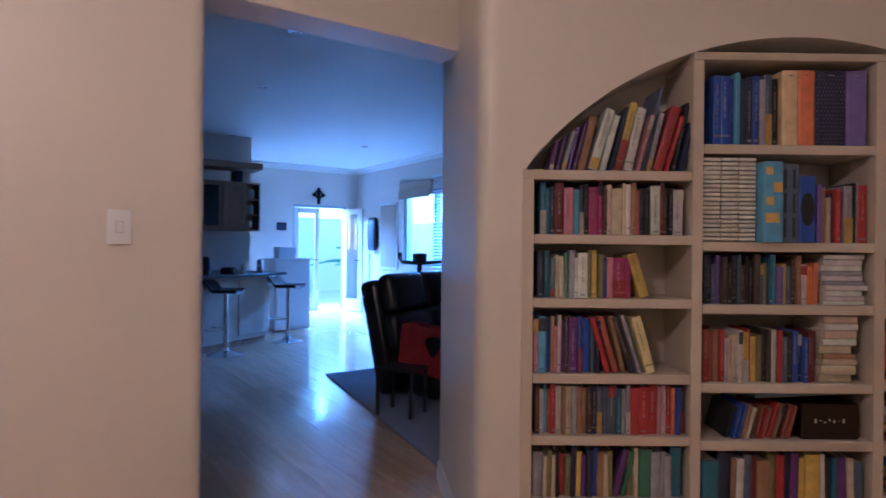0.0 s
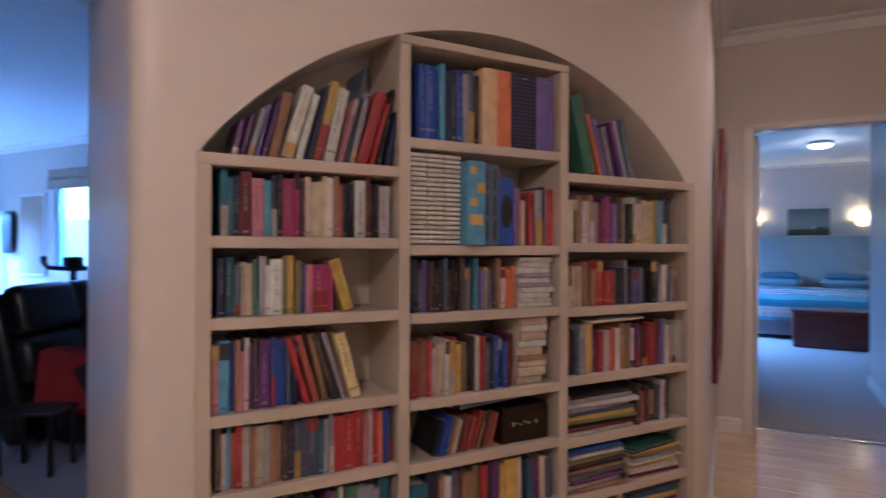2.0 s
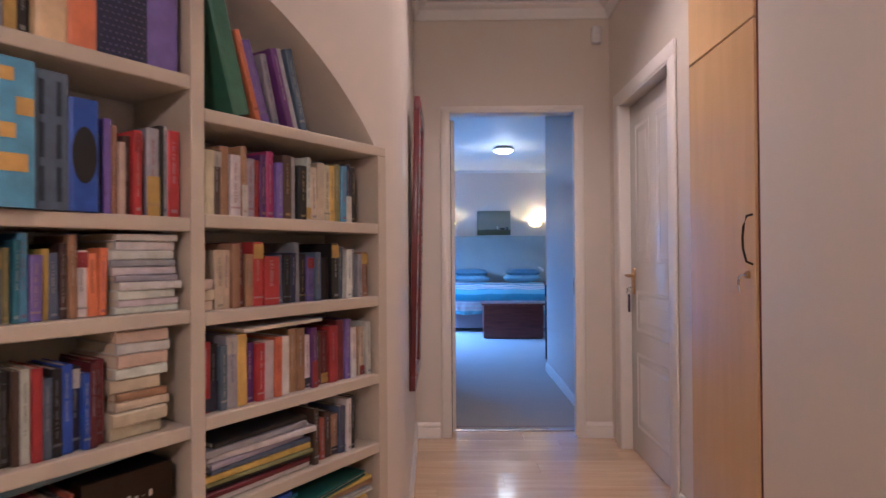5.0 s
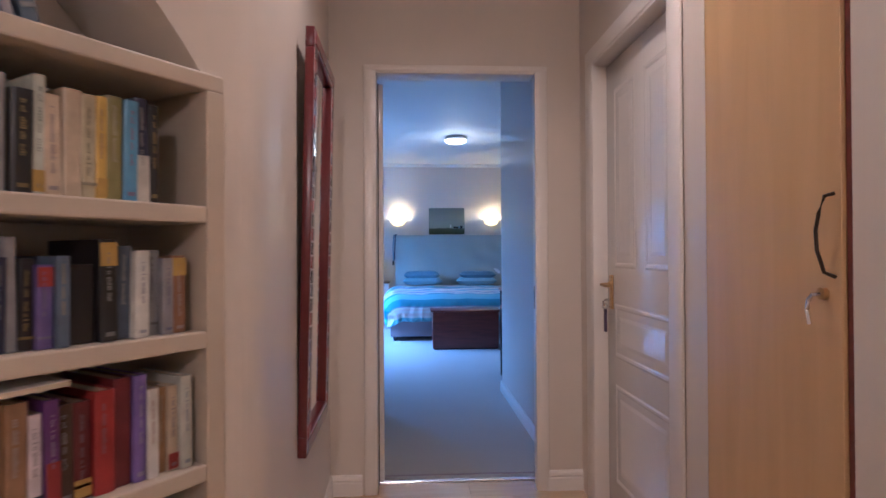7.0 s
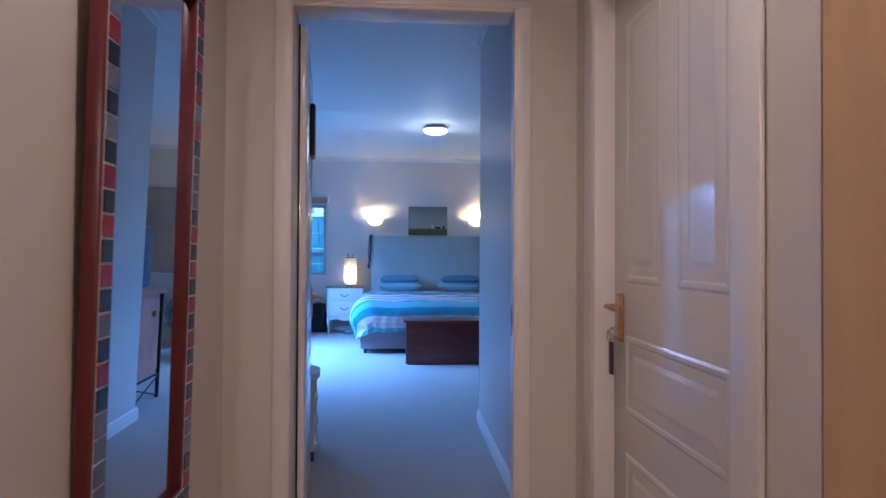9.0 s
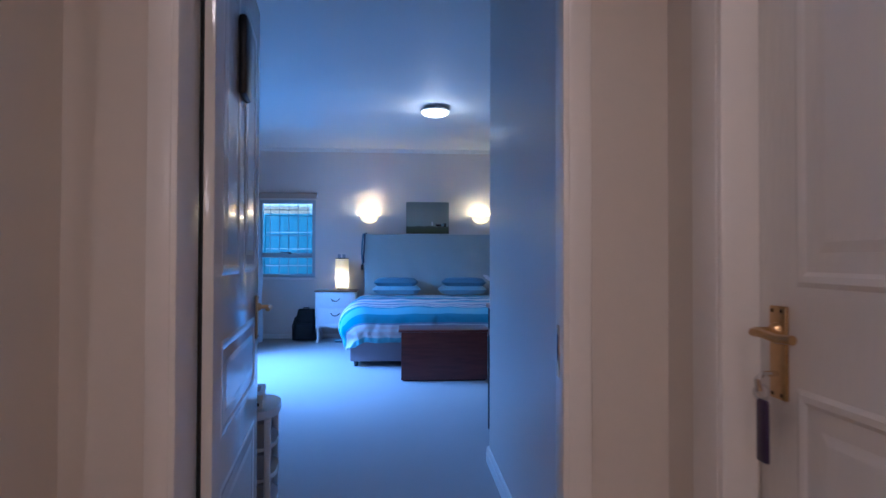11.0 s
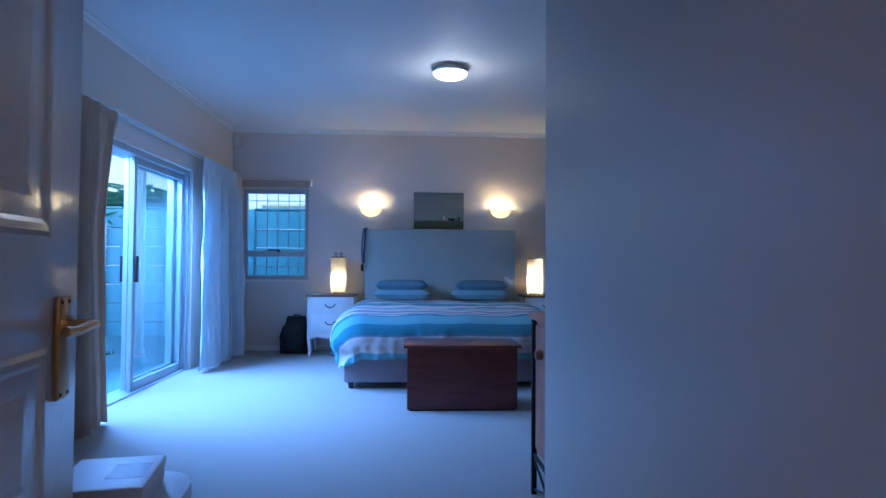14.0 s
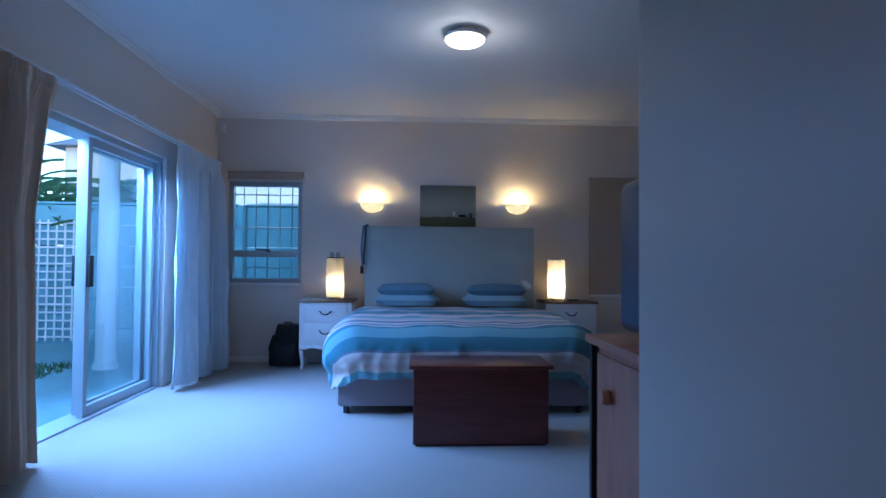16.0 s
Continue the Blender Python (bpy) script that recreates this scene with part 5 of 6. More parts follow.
part("stretcher", box(-0.315, 0.315, -0.03, -0.001, -0.232, 0.232, 0.002), BLACKP, pic)


def landscape():
    m = bpy.data.materials.new("landscape_oil")
    m.use_nodes = True
    n, l = m.node_tree.nodes, m.node_tree.links
    b = n["Principled BSDF"]
    b.inputs["Roughness"].default_value = 0.5
    tc, sep, ns, ad, rp = n.new("ShaderNodeTexCoord"), n.new("ShaderNodeSeparateXYZ"), n.new("ShaderNodeTexNoise"), n.new("ShaderNodeMath"), n.new("ShaderNodeValToRGB")
    l.new(tc.outputs["Generated"], sep.inputs[0])
    ns.inputs["Scale"].default_value, ns.inputs["Detail"].default_value = 5.0, 5.0
    l.new(tc.outputs["Generated"], ns.inputs["Vector"])
    ad.operation = "MULTIPLY_ADD"
    ad.inputs[1].default_value = 0.12
    l.new(ns.outputs["Fac"], ad.inputs[0])
    l.new(sep.outputs[2], ad.inputs[2])
    els = rp.color_ramp.elements
    while len(els) < 6:
        els.new(0.5)
    for e, (q, c) in zip(els, ((0.0, (0.05, 0.06, 0.025)), (0.16, (0.08, 0.10, 0.04)), (0.27, (0.09, 0.10, 0.06)), (0.30, (0.34, 0.36, 0.30)), (0.6, (0.26, 0.28, 0.24)), (1.0, (0.15, 0.17, 0.15)))):
        e.position, e.color = q, rgb(c)
    l.new(ad.outputs[0], rp.inputs[0])
    l.new(rp.outputs[0], b.inputs["Base Color"])
    return m


part("canvas", box(-0.313, 0.313, -0.034, -0.0305, -0.230, 0.230), landscape(), pic, "painted sky over a dark green field")
for x, w, z, h, mt in ((0.06, 0.02, -0.112, 0.05, WHITEP), (0.12, 0.11, -0.125, 0.03, IRON), (0.2, 0.07, -0.12, 0.035, PILLP), (0.235, 0.04, -0.13, 0.05, IRON)):
    part("painted_house", box(x, x + w, -0.0352, -0.0341, z, z + h), mt, pic)


# wall sconces
SHADE = glowing("lit_sconce_glass", (1.0, 0.72, 0.27), 1.8)
for x in (0.222, 1.868):
    sc = thing("wall_sconce", pose(x, BY, 1.785), "lit half bowl wall sconce of frosted glass", "wall lamp", "sconces over the bed")
    prof = [(0.13 * math.cos(a), -0.10 * math.sin(a)) for a in [i * math.pi / 18 for i in range(10)]]
    prof[-1] = (0.0, -0.10)
    b2 = lathe([(0.122, 0.0)] + prof, 22, turn=math.pi)
    b2.transform(pose(0, -0.004, 0, 0, 0, 180))
    part("bowl", b2, SHADE, sc, "", True)
    part("bracket", box(-0.05, 0.05, -0.03, -0.0005, -0.06, 0.03, 0.006), WHITEP, sc)
    part("rim", tube([(0.13 * math.cos(a), -0.004 - 0.13 * math.sin(a), 0.002) for a in [i * math.pi / 16 for i in range(17)]], 0.004, 6), WHITEP, sc)
    lamp("POINT", "sconce_bulb", (x, BY - 0.085, 1.805), SCONCE_W, WARM, 0.03)


# bedside tables
def nightstand(x, label):
    """A painted stand: wooden top, two drawers with drop handles, a shaped apron and curved legs. Local front at y = 0."""
    ns = thing("nightstand", pose(x, 12.30, 0.004), label, "nightstand", "nightstands beside the bed")
    w, d = 0.54, 0.40
    part("top", box(-0.02, w + 0.02, -0.02, d + 0.01, 0.695, 0.72, 0.008), OAKTOP, ns, "brown wooden top", True)
    part("body", box(0.0, w, 0.0, d, 0.26, 0.695, 0.006), WHITEP, ns, smooth=True)
    for z0, z1 in ((0.495, 0.675), (0.295, 0.475)):
        dw = part("drawer", box(0.05, w - 0.05, -0.014, 0.0, z0, z1, 0.005), WHITEP, ns, smooth=True)
        zc = (z0 + z1) / 2 + 0.02
        part("handle", tube([(w / 2 - 0.06, -0.014, zc), (w / 2 - 0.055, -0.03, zc), (w / 2 - 0.035, -0.036, zc - 0.025), (w / 2, -0.038, zc - 0.034), (w / 2 + 0.035, -0.036, zc - 0.025), (w / 2 + 0.055, -0.03, zc), (w / 2 + 0.06, -0.014, zc)], 0.006), IRON, dw, "black drop handle", True)
    out = bmesh.new()
    pts = [(0.0, 0.26)] + [(w * i / 16, 0.26 - 0.03 - 0.03 * abs(math.cos(math.pi * i / 16 * 2))) for i in range(17)] + [(w, 0.26)]
    a = [out.verts.new((px, 0.004, pz)) for px, pz in pts]
    b = [out.verts.new((px, 0.022, pz)) for px, pz in pts]
    out.faces.new(a)
    out.faces.new(b[::-1])
    for i in range(len(pts)):
        j = (i + 1) % len(pts)
        out.faces.new((a[i], a[j], b[j], b[i]))
    part("apron", out, WHITEP, ns)
    for lx, sx in ((0.03, -1), (w - 0.03, 1)):
        for ly in (0.03, d - 0.03):
            part("leg", tube([(lx, ly, 0.27), (lx + sx * 0.012, ly - 0.01, 0.2), (lx, ly, 0.1), (lx - sx * 0.004, ly, 0.05), (lx + sx * 0.012, ly - 0.008, 0.0)], 0.02, 10), WHITEP, ns, "curved white leg", True)
    return ns


nightstand(-0.48, "white bedside table with brown wooden top and two drawers")
nightstand(2.09, "white bedside table with brown wooden top and two drawers")


SHADEP = sheer_cloth(material("cream_paper_shade", (0.62, 0.52, 0.36), 0.8, scale=12, var=0.05, fine=300, bump=0.1), 0.85, (0.74, 0.60, 0.36, 1))


def table_lamp(x, y, power, label, extra):
    tl = thing("table_lamp", pose(x, y, 0.7245), label, "table lamp", "lamps on the nightstands")
    part("foot", cyl(0.075, 0.07, 0.0, 0.02, seg=24), OAKTOP, tl, "", True)
    part("shade", lathe([(0.09, 0.022), (0.093, 0.03), (0.093, 0.43), (0.09, 0.438)], 32), SHADEP, tl, "glowing cream paper shade", True)
    part("ring", lathe([(0.086, 0.436), (0.094, 0.436), (0.094, 0.443), (0.086, 0.443), (0.086, 0.436)], 32), IRON, tl)
    if extra:
        part("spider", box(-0.088, 0.088, -0.004, 0.004, 0.443, 0.449), IRON, tl)
        part("clip", box(-0.06, -0.015, -0.02, 0.02, 0.449, 0.50, 0.004), GREYPL, tl, "small dark clip on the shade")
        part("clip", box(0.005, 0.05, -0.02, 0.02, 0.449, 0.50, 0.004), GREYPL, tl, "small dark clip on the shade")
    lamp("POINT", "table_bulb", (x, y, 0.7245 + 0.17), TABLE_W * power, (1.0, 0.76, 0.42), 0.03)
    return tl


table_lamp(-0.145, 12.53, 0.8, "cylindrical bedside lamp, softly lit, with clips on top", True)
table_lamp(2.255, 12.53, 2.4, "brightly lit cylindrical bedside lamp", False)
rem = thing("remote_control", pose(2.40, 12.40, 0.7245, 0, 0, 30), "black remote control lying on the bedside table", "remote")
part("case", box(-0.07, 0.07, -0.02, 0.02, 0, 0.018, 0.006), BLACKP, rem, smooth=True)
mag = thing("magazine", pose(-0.36, 12.42, 0.7245, 0, 0, 12), "thin pale magazine lying on the bedside table", "magazine")
part("page_block", box(-0.1, 0.1, -0.07, 0.07, 0, 0.008), PAPER, mag)
part("cover", box(-0.101, 0.101, -0.071, 0.071, 0.008, 0.0095), PILLP, mag)

# blanket chest
ch = thing("blanket_chest", pose(0.69, 9.62, 0.004), "dark mahogany blanket chest at the foot of the bed", "chest")
part("body", box(0.015, 0.835, 0.01, 0.40, 0.012, 0.462, 0.003), CHESTW, ch)
part("lid", box(-0.012, 0.862, -0.018, 0.415, 0.464, 0.486, 0.005), CHESTW, ch, "flat mahogany lid", True)
part("plinth", box(0.03, 0.82, 0.022, 0.39, 0.0, 0.012), IRON, ch)

# backpack
bp_ = thing("backpack", pose(-0.66, 12.56, 0.004), "black backpack with a red strip leaning by the wall", "backpack")
out = cushion(0.34, 0.44, 0.24, n=18, pinch=0.42)
out.transform(pose(0, 0.10, 0.215, 84, 0, 0))
for q in out.verts:
    k_ = 1.0 - 0.32 * max(0.0, q.co.z - 0.16) / 0.27
    q.co.x = q.co.x * k_ + 0.012 * noise.noise(q.co * 14) + 0.05 * max(0.0, q.co.z - 0.2)
    q.co.y += 0.012 * noise.noise(q.co * 11 + Vector((3, 1, 0)))
part("body", out, CANVASB, bp_, "", True)
out = cushion(0.27, 0.25, 0.14, n=14, pinch=0.45)
out.transform(pose(0, -0.05, 0.145, 90, 0, 0))
for q in out.verts:
    q.co.x += 0.010 * noise.noise(q.co * 16)
    q.co.y += 0.010 * noise.noise(q.co * 12)
part("pocket", out, CANVASB, bp_, "", True)
part("zip", tube([(-0.11, -0.10, 0.06), (-0.115, -0.115, 0.18), (-0.08, -0.11, 0.25), (0.08, -0.11, 0.25), (0.115, -0.115, 0.18), (0.11, -0.10, 0.06)], 0.004, 6), GREYPL, bp_, "grey zip", True)
part("strip", box(0.035, 0.05, -0.150, -0.138, 0.10, 0.26, 0.003), REDCL, bp_, "red reflective strip")
part("grab_loop", tube([(-0.03, 0.0, 0.395), (-0.02, 0.0, 0.46), (0.05, 0.0, 0.46), (0.055, 0.0, 0.395)], 0.009), CANVASB, bp_, "", True)
part("strap", tube([(-0.13, -0.02, 0.33), (-0.165, -0.06, 0.2), (-0.14, -0.04, 0.03)], 0.014), CANVASB, bp_, "", True)
shoe = thing("slipper", pose(-0.12, 12.36, 0.004, 0, 0, 20), "small pale slipper on the carpet beside the bed", "slipper")
out = cushion(0.24, 0.09, 0.05, n=8)
part("sole", out, PILLP, shoe, "", True)

# dresser on an iron stand with a screen
cb = thing("dresser", pose(1.315, 7.48, 0.004), "knotty pine dresser on a black iron stand", "dresser")
part("body", box(0.012, 0.75, 0.012, 0.52, 0.20, 0.825, 0.004), PINE, cb)
part("top", box(-0.025, 0.79, -0.02, 0.56, 0.828, 0.856, 0.006), PINE, cb, "pine top board", True)
for y in (0.0, 0.532):
    for x in (0.0, 0.762):
        part("post", box(x - 0.012, x + 0.012, y - 0.012, y + 0.012, 0.0, 0.827, 0.002), IRON, cb, "black iron post")
part("stretcher", tube([(0.0, 0.0, 0.02), (0.0, 0.532, 0.17)], 0.006), IRON, cb)
part("stretcher", tube([(0.004, 0.0, 0.17), (0.004, 0.532, 0.02)], 0.006), IRON, cb)
part("rail", box(-0.006, 0.006, 0.0, 0.532, 0.18, 0.195), IRON, cb)
dr1 = part("door", box(0.0, 0.011, 0.03, 0.50, 0.225, 0.80, 0.003), PINE, cb)
part("knob", lathe([(0.0, 0.0), (0.02, 0.0), (0.026, 0.012), (0.02, 0.03), (0.0, 0.034)], 16), PINE, dr1, "turned pine knob", True).matrix_basis = pose(-0.0005, 0.36, 0.68, 0, -90, 0)
tv = thing("television", pose(1.365, 7.78, 0.862), "dark blue cased television on the dresser", "television")
part("case", box(0.0, 0.55, -0.12, 0.14, 0.02, 0.50, 0.035, seg=3), SCREENB, tv, "", True)
part("screen", box(0.04, 0.51, 0.14, 0.145, 0.07, 0.46, 0.002), DARKGL, tv)
part("foot", box(0.1, 0.45, -0.08, 0.1, 0.0, 0.021, 0.004), BLACKP, tv)

# plastic drawer tower
pd = thing("drawer_tower", pose(-0.06, 6.70, 0.004, 0, 0, 6), "white plastic drawer tower on castors behind the door", "drawer unit")
part("top", prism([(-0.2, -0.18), (0.10, -0.18)] + bend((0.14, -0.18), (0.21, -0.16), (0.222, -0.05), 6) + bend((0.222, 0.05), (0.21, 0.16), (0.14, 0.18), 6) + [(-0.2, 0.18)], 0.465, 0.50), PLASTIC, pd, "bowed white top")
for x in (-0.185, 0.185):
    for y in (-0.165, 0.165):
        part("post", box(x - 0.014, x + 0.014, y - 0.014, y + 0.014, 0.06, 0.47, 0.006), PLASTIC, pd, "", True)
        part("castor", tube([(x - 0.01, y, 0.026), (x + 0.01, y, 0.026)], 0.026, 14), BLACKP, pd, "black castor", True)
for i in range(3):
    z = 0.07 + i * 0.132
    part("shelf_frame", prism([(-0.19, -0.17), (0.12, -0.17)] + bend((0.14, -0.17), (0.20, -0.15), (0.212, -0.05), 5) + bend((0.212, 0.05), (0.20, 0.15), (0.14, 0.17), 5) + [(-0.19, 0.17)], z - 0.008, z + 0.012), PLASTIC, pd)
    part("drawer", box(-0.172, 0.172, -0.172, 0.172, z + 0.008, z + 0.115, 0.008), GREYPL, pd, "smoky plastic drawer", True)
gb = thing("game_box", pose(-0.01, 6.70, 0.505, 0, 0, 10), "flat pale cardboard box with brown print on the drawer tower", "box")
part("tray", box(-0.10, 0.10, -0.12, 0.12, 0.0, 0.05, 0.003), PLASTIC, gb)
part("lid", box(-0.103, 0.103, -0.123, 0.123, 0.035, 0.062, 0.003), WHITEP, gb)
part("lettering", box(-0.075, 0.085, -0.1245, -0.123, 0.012, 0.026), IRON, gb, "dark lettering bar")
part("print", box(0.0, 0.085, -0.05, 0.06, 0.062, 0.0626), OAKTOP, gb, "brown printed patch")
vs = single("vase", lathe([(0.0, 0.0), (0.035, 0.0), (0.05, 0.035), (0.052, 0.07), (0.03, 0.12), (0.022, 0.14), (0.034, 0.17), (0.048, 0.205), (0.046, 0.245), (0.03, 0.275), (0.0, 0.285)], 24), PLASTIC, pose(-0.17, 6.60, 0.5045), "white double bulged vase standing on the drawer tower", "vase", "", True)

# ---- living room and kitchen ----
LX, LY0, LY1 = -10.3, -1.6, 5.52
DZ, DY0, DY1 = 2.05, 4.20, 5.30
setting("wall_living_far_south", box(LX - 0.22, LX, LY0, DY0, 0, H), BEDWALL)
setting("wall_living_far_north", box(LX - 0.22, LX, DY1, LY1 + 0.2, 0, H), BEDWALL)
setting("wall_living_far_head", box(LX - 0.22, LX, DY0, DY1, DZ, H), BEDWALL)
VX0, VX1, VZ0, VZ1 = -8.5, -6.6, 0.95, 2.2
setting("wall_living_north_west", box(LX, VX0, LY1, LY1 + 0.22, 0, H), BEDWALL)
setting("wall_living_north_under", box(VX0, VX1, LY1, LY1 + 0.22, 0, VZ0), BEDWALL)
setting("wall_living_north_over", box(VX0, VX1, LY1, LY1 + 0.22, VZ1, H), BEDWALL)
setting("wall_living_north_east", box(VX1, -1.75, LY1, LY1 + 0.22, 0, H), BEDWALL)
setting("wall_living_east", box(-2.06, -1.95, 2.25, LY1, 0, H), BEDWALL)
setting("wall_living_south", box(LX, -1.9, LY0 - 0.2, LY0, 0, H), BEDWALL)
setting("ceiling_living", box(LX - 0.3, -1.895, LY0 - 0.3, LY1 + 0.3, H, H + 0.12), CEIL)
cornice("cornice_living", [(-2.06, LY1), (LX, LY1), (LX, LY0)], 0.09)
setting("floor_living_base", box(LX, -2.2, LY0, LY1, -0.12, -0.008), FLOORW)

# glazed double doors, one leaf standing open into the room
gd = thing("door_patio", pose(LX, 0, 0), "white glazed double doors with one leaf standing open", "door", kind="structure")
part("frame", box(-0.15, -0.05, DY0 + 0.001, DY0 + 0.05, 0, DZ - 0.001, 0.004), ALU, gd)
part("frame", box(-0.15, -0.05, DY1 - 0.05, DY1 - 0.001, 0, DZ - 0.001, 0.004), ALU, gd)
part("frame", box(-0.15, -0.05, DY0 + 0.05, DY1 - 0.05, DZ - 0.05, DZ - 0.001, 0.004), ALU, gd)


def glazed_leaf(m, width):
    lf = part("leaf", box(0.0, 0.09, -0.02, 0.02, 0.01, DZ - 0.06, 0.004), TRIM, gd, "white glazed door leaf")
    lf.matrix_basis = m
    part("stile", box(width - 0.09, width, -0.02, 0.02, 0.01, DZ - 0.06, 0.004), TRIM, lf)
    part("rail", box(0.09, width - 0.09, -0.02, 0.02, 0.01, 0.25, 0.004), TRIM, lf)
    part("rail", box(0.09, width - 0.09, -0.02, 0.02, DZ - 0.16, DZ - 0.06, 0.004), TRIM, lf)
    g = part("pane", box(0.088, width - 0.088, -0.003, 0.003, 0.248, DZ - 0.158), GLASS, lf)
    g.visible_shadow = False
    part("handle", tube([(width - 0.045, -0.02, 1.0), (width - 0.045, -0.06, 1.0), (width - 0.15, -0.06, 1.0)], 0.008), IRON, lf, "dark lever handle", True)


glazed_leaf(pose(-0.1, DY0 + 0.055, 0, 0, 0, 90), 0.50)
glazed_leaf(pose(-0.04, DY1 - 0.05, 0, 0, 0, 20), 0.50)

wl = thing("window_living", pose(0, LY1, 0), "white framed living room window", "window", kind="structure")
for x0, x1, z0, z1 in ((VX0, VX0 + 0.06, VZ0, VZ1), (VX1 - 0.06, VX1, VZ0, VZ1), (VX0 + 0.06, VX1 - 0.06, VZ0, VZ0 + 0.06), (VX0 + 0.06, VX1 - 0.06, VZ1 - 0.06, VZ1), (-7.58, -7.52, VZ0 + 0.06, VZ1 - 0.06)):
    part("frame", box(x0 + 0.0005, x1 - 0.0005, 0.04, 0.12, z0 + 0.0005, z1 - 0.0005, 0.004), ALU, wl)
g = part("pane", box(VX0 + 0.05, VX1 - 0.05, 0.078, 0.083, VZ0 + 0.05, VZ1 - 0.05), GLASS, wl)
g.visible_shadow = False
rb = thing("roman_blind", pose(0, LY1 - 0.04, 0), "pale folded roman blind above the window", "blind")
part("fold", box(-8.55, -7.55, -0.02, 0.0395, 2.12, 2.36, 0.01), BLINDC, rb)
part("fold", box(-8.54, -7.56, -0.04, -0.021, 2.08, 2.22, 0.01), BLINDC, rb)
vb = thing("slatted_blind", pose(0, LY1 - 0.05, 0), "white slatted blind lowered over the window", "blind")
part("headrail", box(-7.5, -6.55, -0.03, 0.0495, 2.36, 2.41), PLASTIC, vb)
for i in range(28):
    part("slat", box(-7.5, -6.55, -0.022, 0.02, -0.0015, 0.0015), PLASTIC, vb).matrix_basis = pose(0, 0, 0.95 + i * 0.05, 35, 0, 0)
nb = thing("notice_board", pose(-9.0, LY1, 0), "pale framed notice board on the wall", "notice board")
part("frame", box(-0.33, 0.33, -0.025, -0.001, 0.86, 2.05, 0.005), WHITEP, nb)
part("panel", box(-0.29, 0.29, -0.029, -0.025, 0.90, 2.01), BLINDC, nb)
ct = thing("hanging_coat", pose(-9.55, LY1, 0), "dark coat hanging on the wall", "coat")
out = cushion(0.34, 0.62, 0.10, n=10)
out.transform(pose(0, 0.0, 1.50, 90, 0, 0))
part("cloth", out, BLACKP, ct, "", True)
cr = thing("wall_cross", pose(LX, 4.70, 2.22), "dark metal cross on the wall above the doors", "cross")
part("upright", box(0.001, 0.018, -0.028, 0.028, -0.16, 0.16, 0.004), IRON, cr)
part("arm", box(0.001, 0.02, -0.125, -0.045, -0.012, 0.052, 0.004), IRON, cr)
part("arm", box(0.001, 0.02, 0.045, 0.125, -0.012, 0.052, 0.004), IRON, cr)
out = lathe([(0.052, 0.001), (0.082, 0.001), (0.082, 0.018), (0.052, 0.018), (0.052, 0.001)], 24)
out.transform(pose(0.0, 0, 0.03, 0, 90, 0))
part("ring", out, IRON, cr)
pf = thing("picture_frame", pose(LX, 3.98, 1.62), "small dark framed picture on the far wall", "picture")
part("frame", box(0.001, 0.02, -0.09, 0.09, -0.07, 0.07, 0.004), IRON, pf)
part("print", box(0.02, 0.022, -0.07, 0.07, -0.05, 0.05), SCREENB, pf)
for x, y in ((-3.57, 1.72), (-5.17, 2.0), (-7.97, 2.47), (-7.64, 4.33)):
    dl = thing("downlight", pose(x, y, H), "small unlit recessed ceiling downlight", "downlight", "living room downlights")
    part("ring", lathe([(0.0, -0.0005), (0.05, -0.0005), (0.048, -0.008), (0.036, -0.008), (0.03, -0.002), (0.0, -0.002)], 20), STEEL, dl, "", True)

# kitchen
KA, KB = Vector((-6.66, 1.83)), Vector((-7.26, 2.77))
kd = (KB - KA).normalized()
kn = Vector((-kd.y, kd.x))
if kn.x > 0:
    kn = -kn
KM = Matrix(((kd.x, kn.x, 0, KA.x), (kd.y, kn.y, 0, KA.y), (0, 0, 1, 0), (0, 0, 0, 1)))
pn = thing("kitchen_peninsula", KM, "pale breakfast bar with a dark granite top", "kitchen counter")
LEN = (KB - KA).length
part("body", box(-1.6, LEN, 0.0, 0.6, 0.09, 0.88, 0.004), SHELF, pn)
part("plinth", box(-1.6, LEN - 0.03, 0.04, 0.55, 0.0, 0.09), KITW, pn)
part("worktop", box(-1.65, LEN + 0.04, -0.25, 0.64, 0.88, 0.915, 0.006), GRANITE, pn, "dark granite worktop", True)
for i in range(4):
    part("panel", box(-1.2 + i * 0.58, -0.66 + i * 0.58, -0.012, 0.0, 0.14, 0.84, 0.004), SHELF, pn)
for x, y, nm, lab, h, r, mt in ((-0.1, 0.1, "jar", "dark glass jar on the kitchen counter", 0.14, 0.04, SCREENB), (0.2, 0.2, "kettle", "black kettle on the kitchen counter", 0.2, 0.07, BLACKP), (0.5, 0.12, "bowl", "dark bowl on the kitchen counter", 0.07, 0.1, GRANITE), (0.85, 0.2, "mug", "pale mug on the kitchen counter", 0.1, 0.035, PLASTIC), (0.98, 0.05, "canister", "steel canister on the kitchen counter", 0.16, 0.045, STEEL)):
    single(nm, lathe([(0, 0), (r * 0.8, 0), (r, h * 0.3), (r * 0.95, h * 0.8), (r * 0.6, h), (0, h)], 18), mt, KM @ pose(x, y, 0.915), lab, nm, "", True)
setting("wall_kitchen", box(-8.15, -7.95, LY0, 2.72, 0, H), BEDWALL)
tow = thing("oven_tower", pose(-7.95, 0.55, 0), "tall black oven tower at the end of the kitchen", "oven")
part("body", box(0.001, 0.62, 0.0, 1.40, 0.0, 2.265, 0.004), BLACKP, tow)
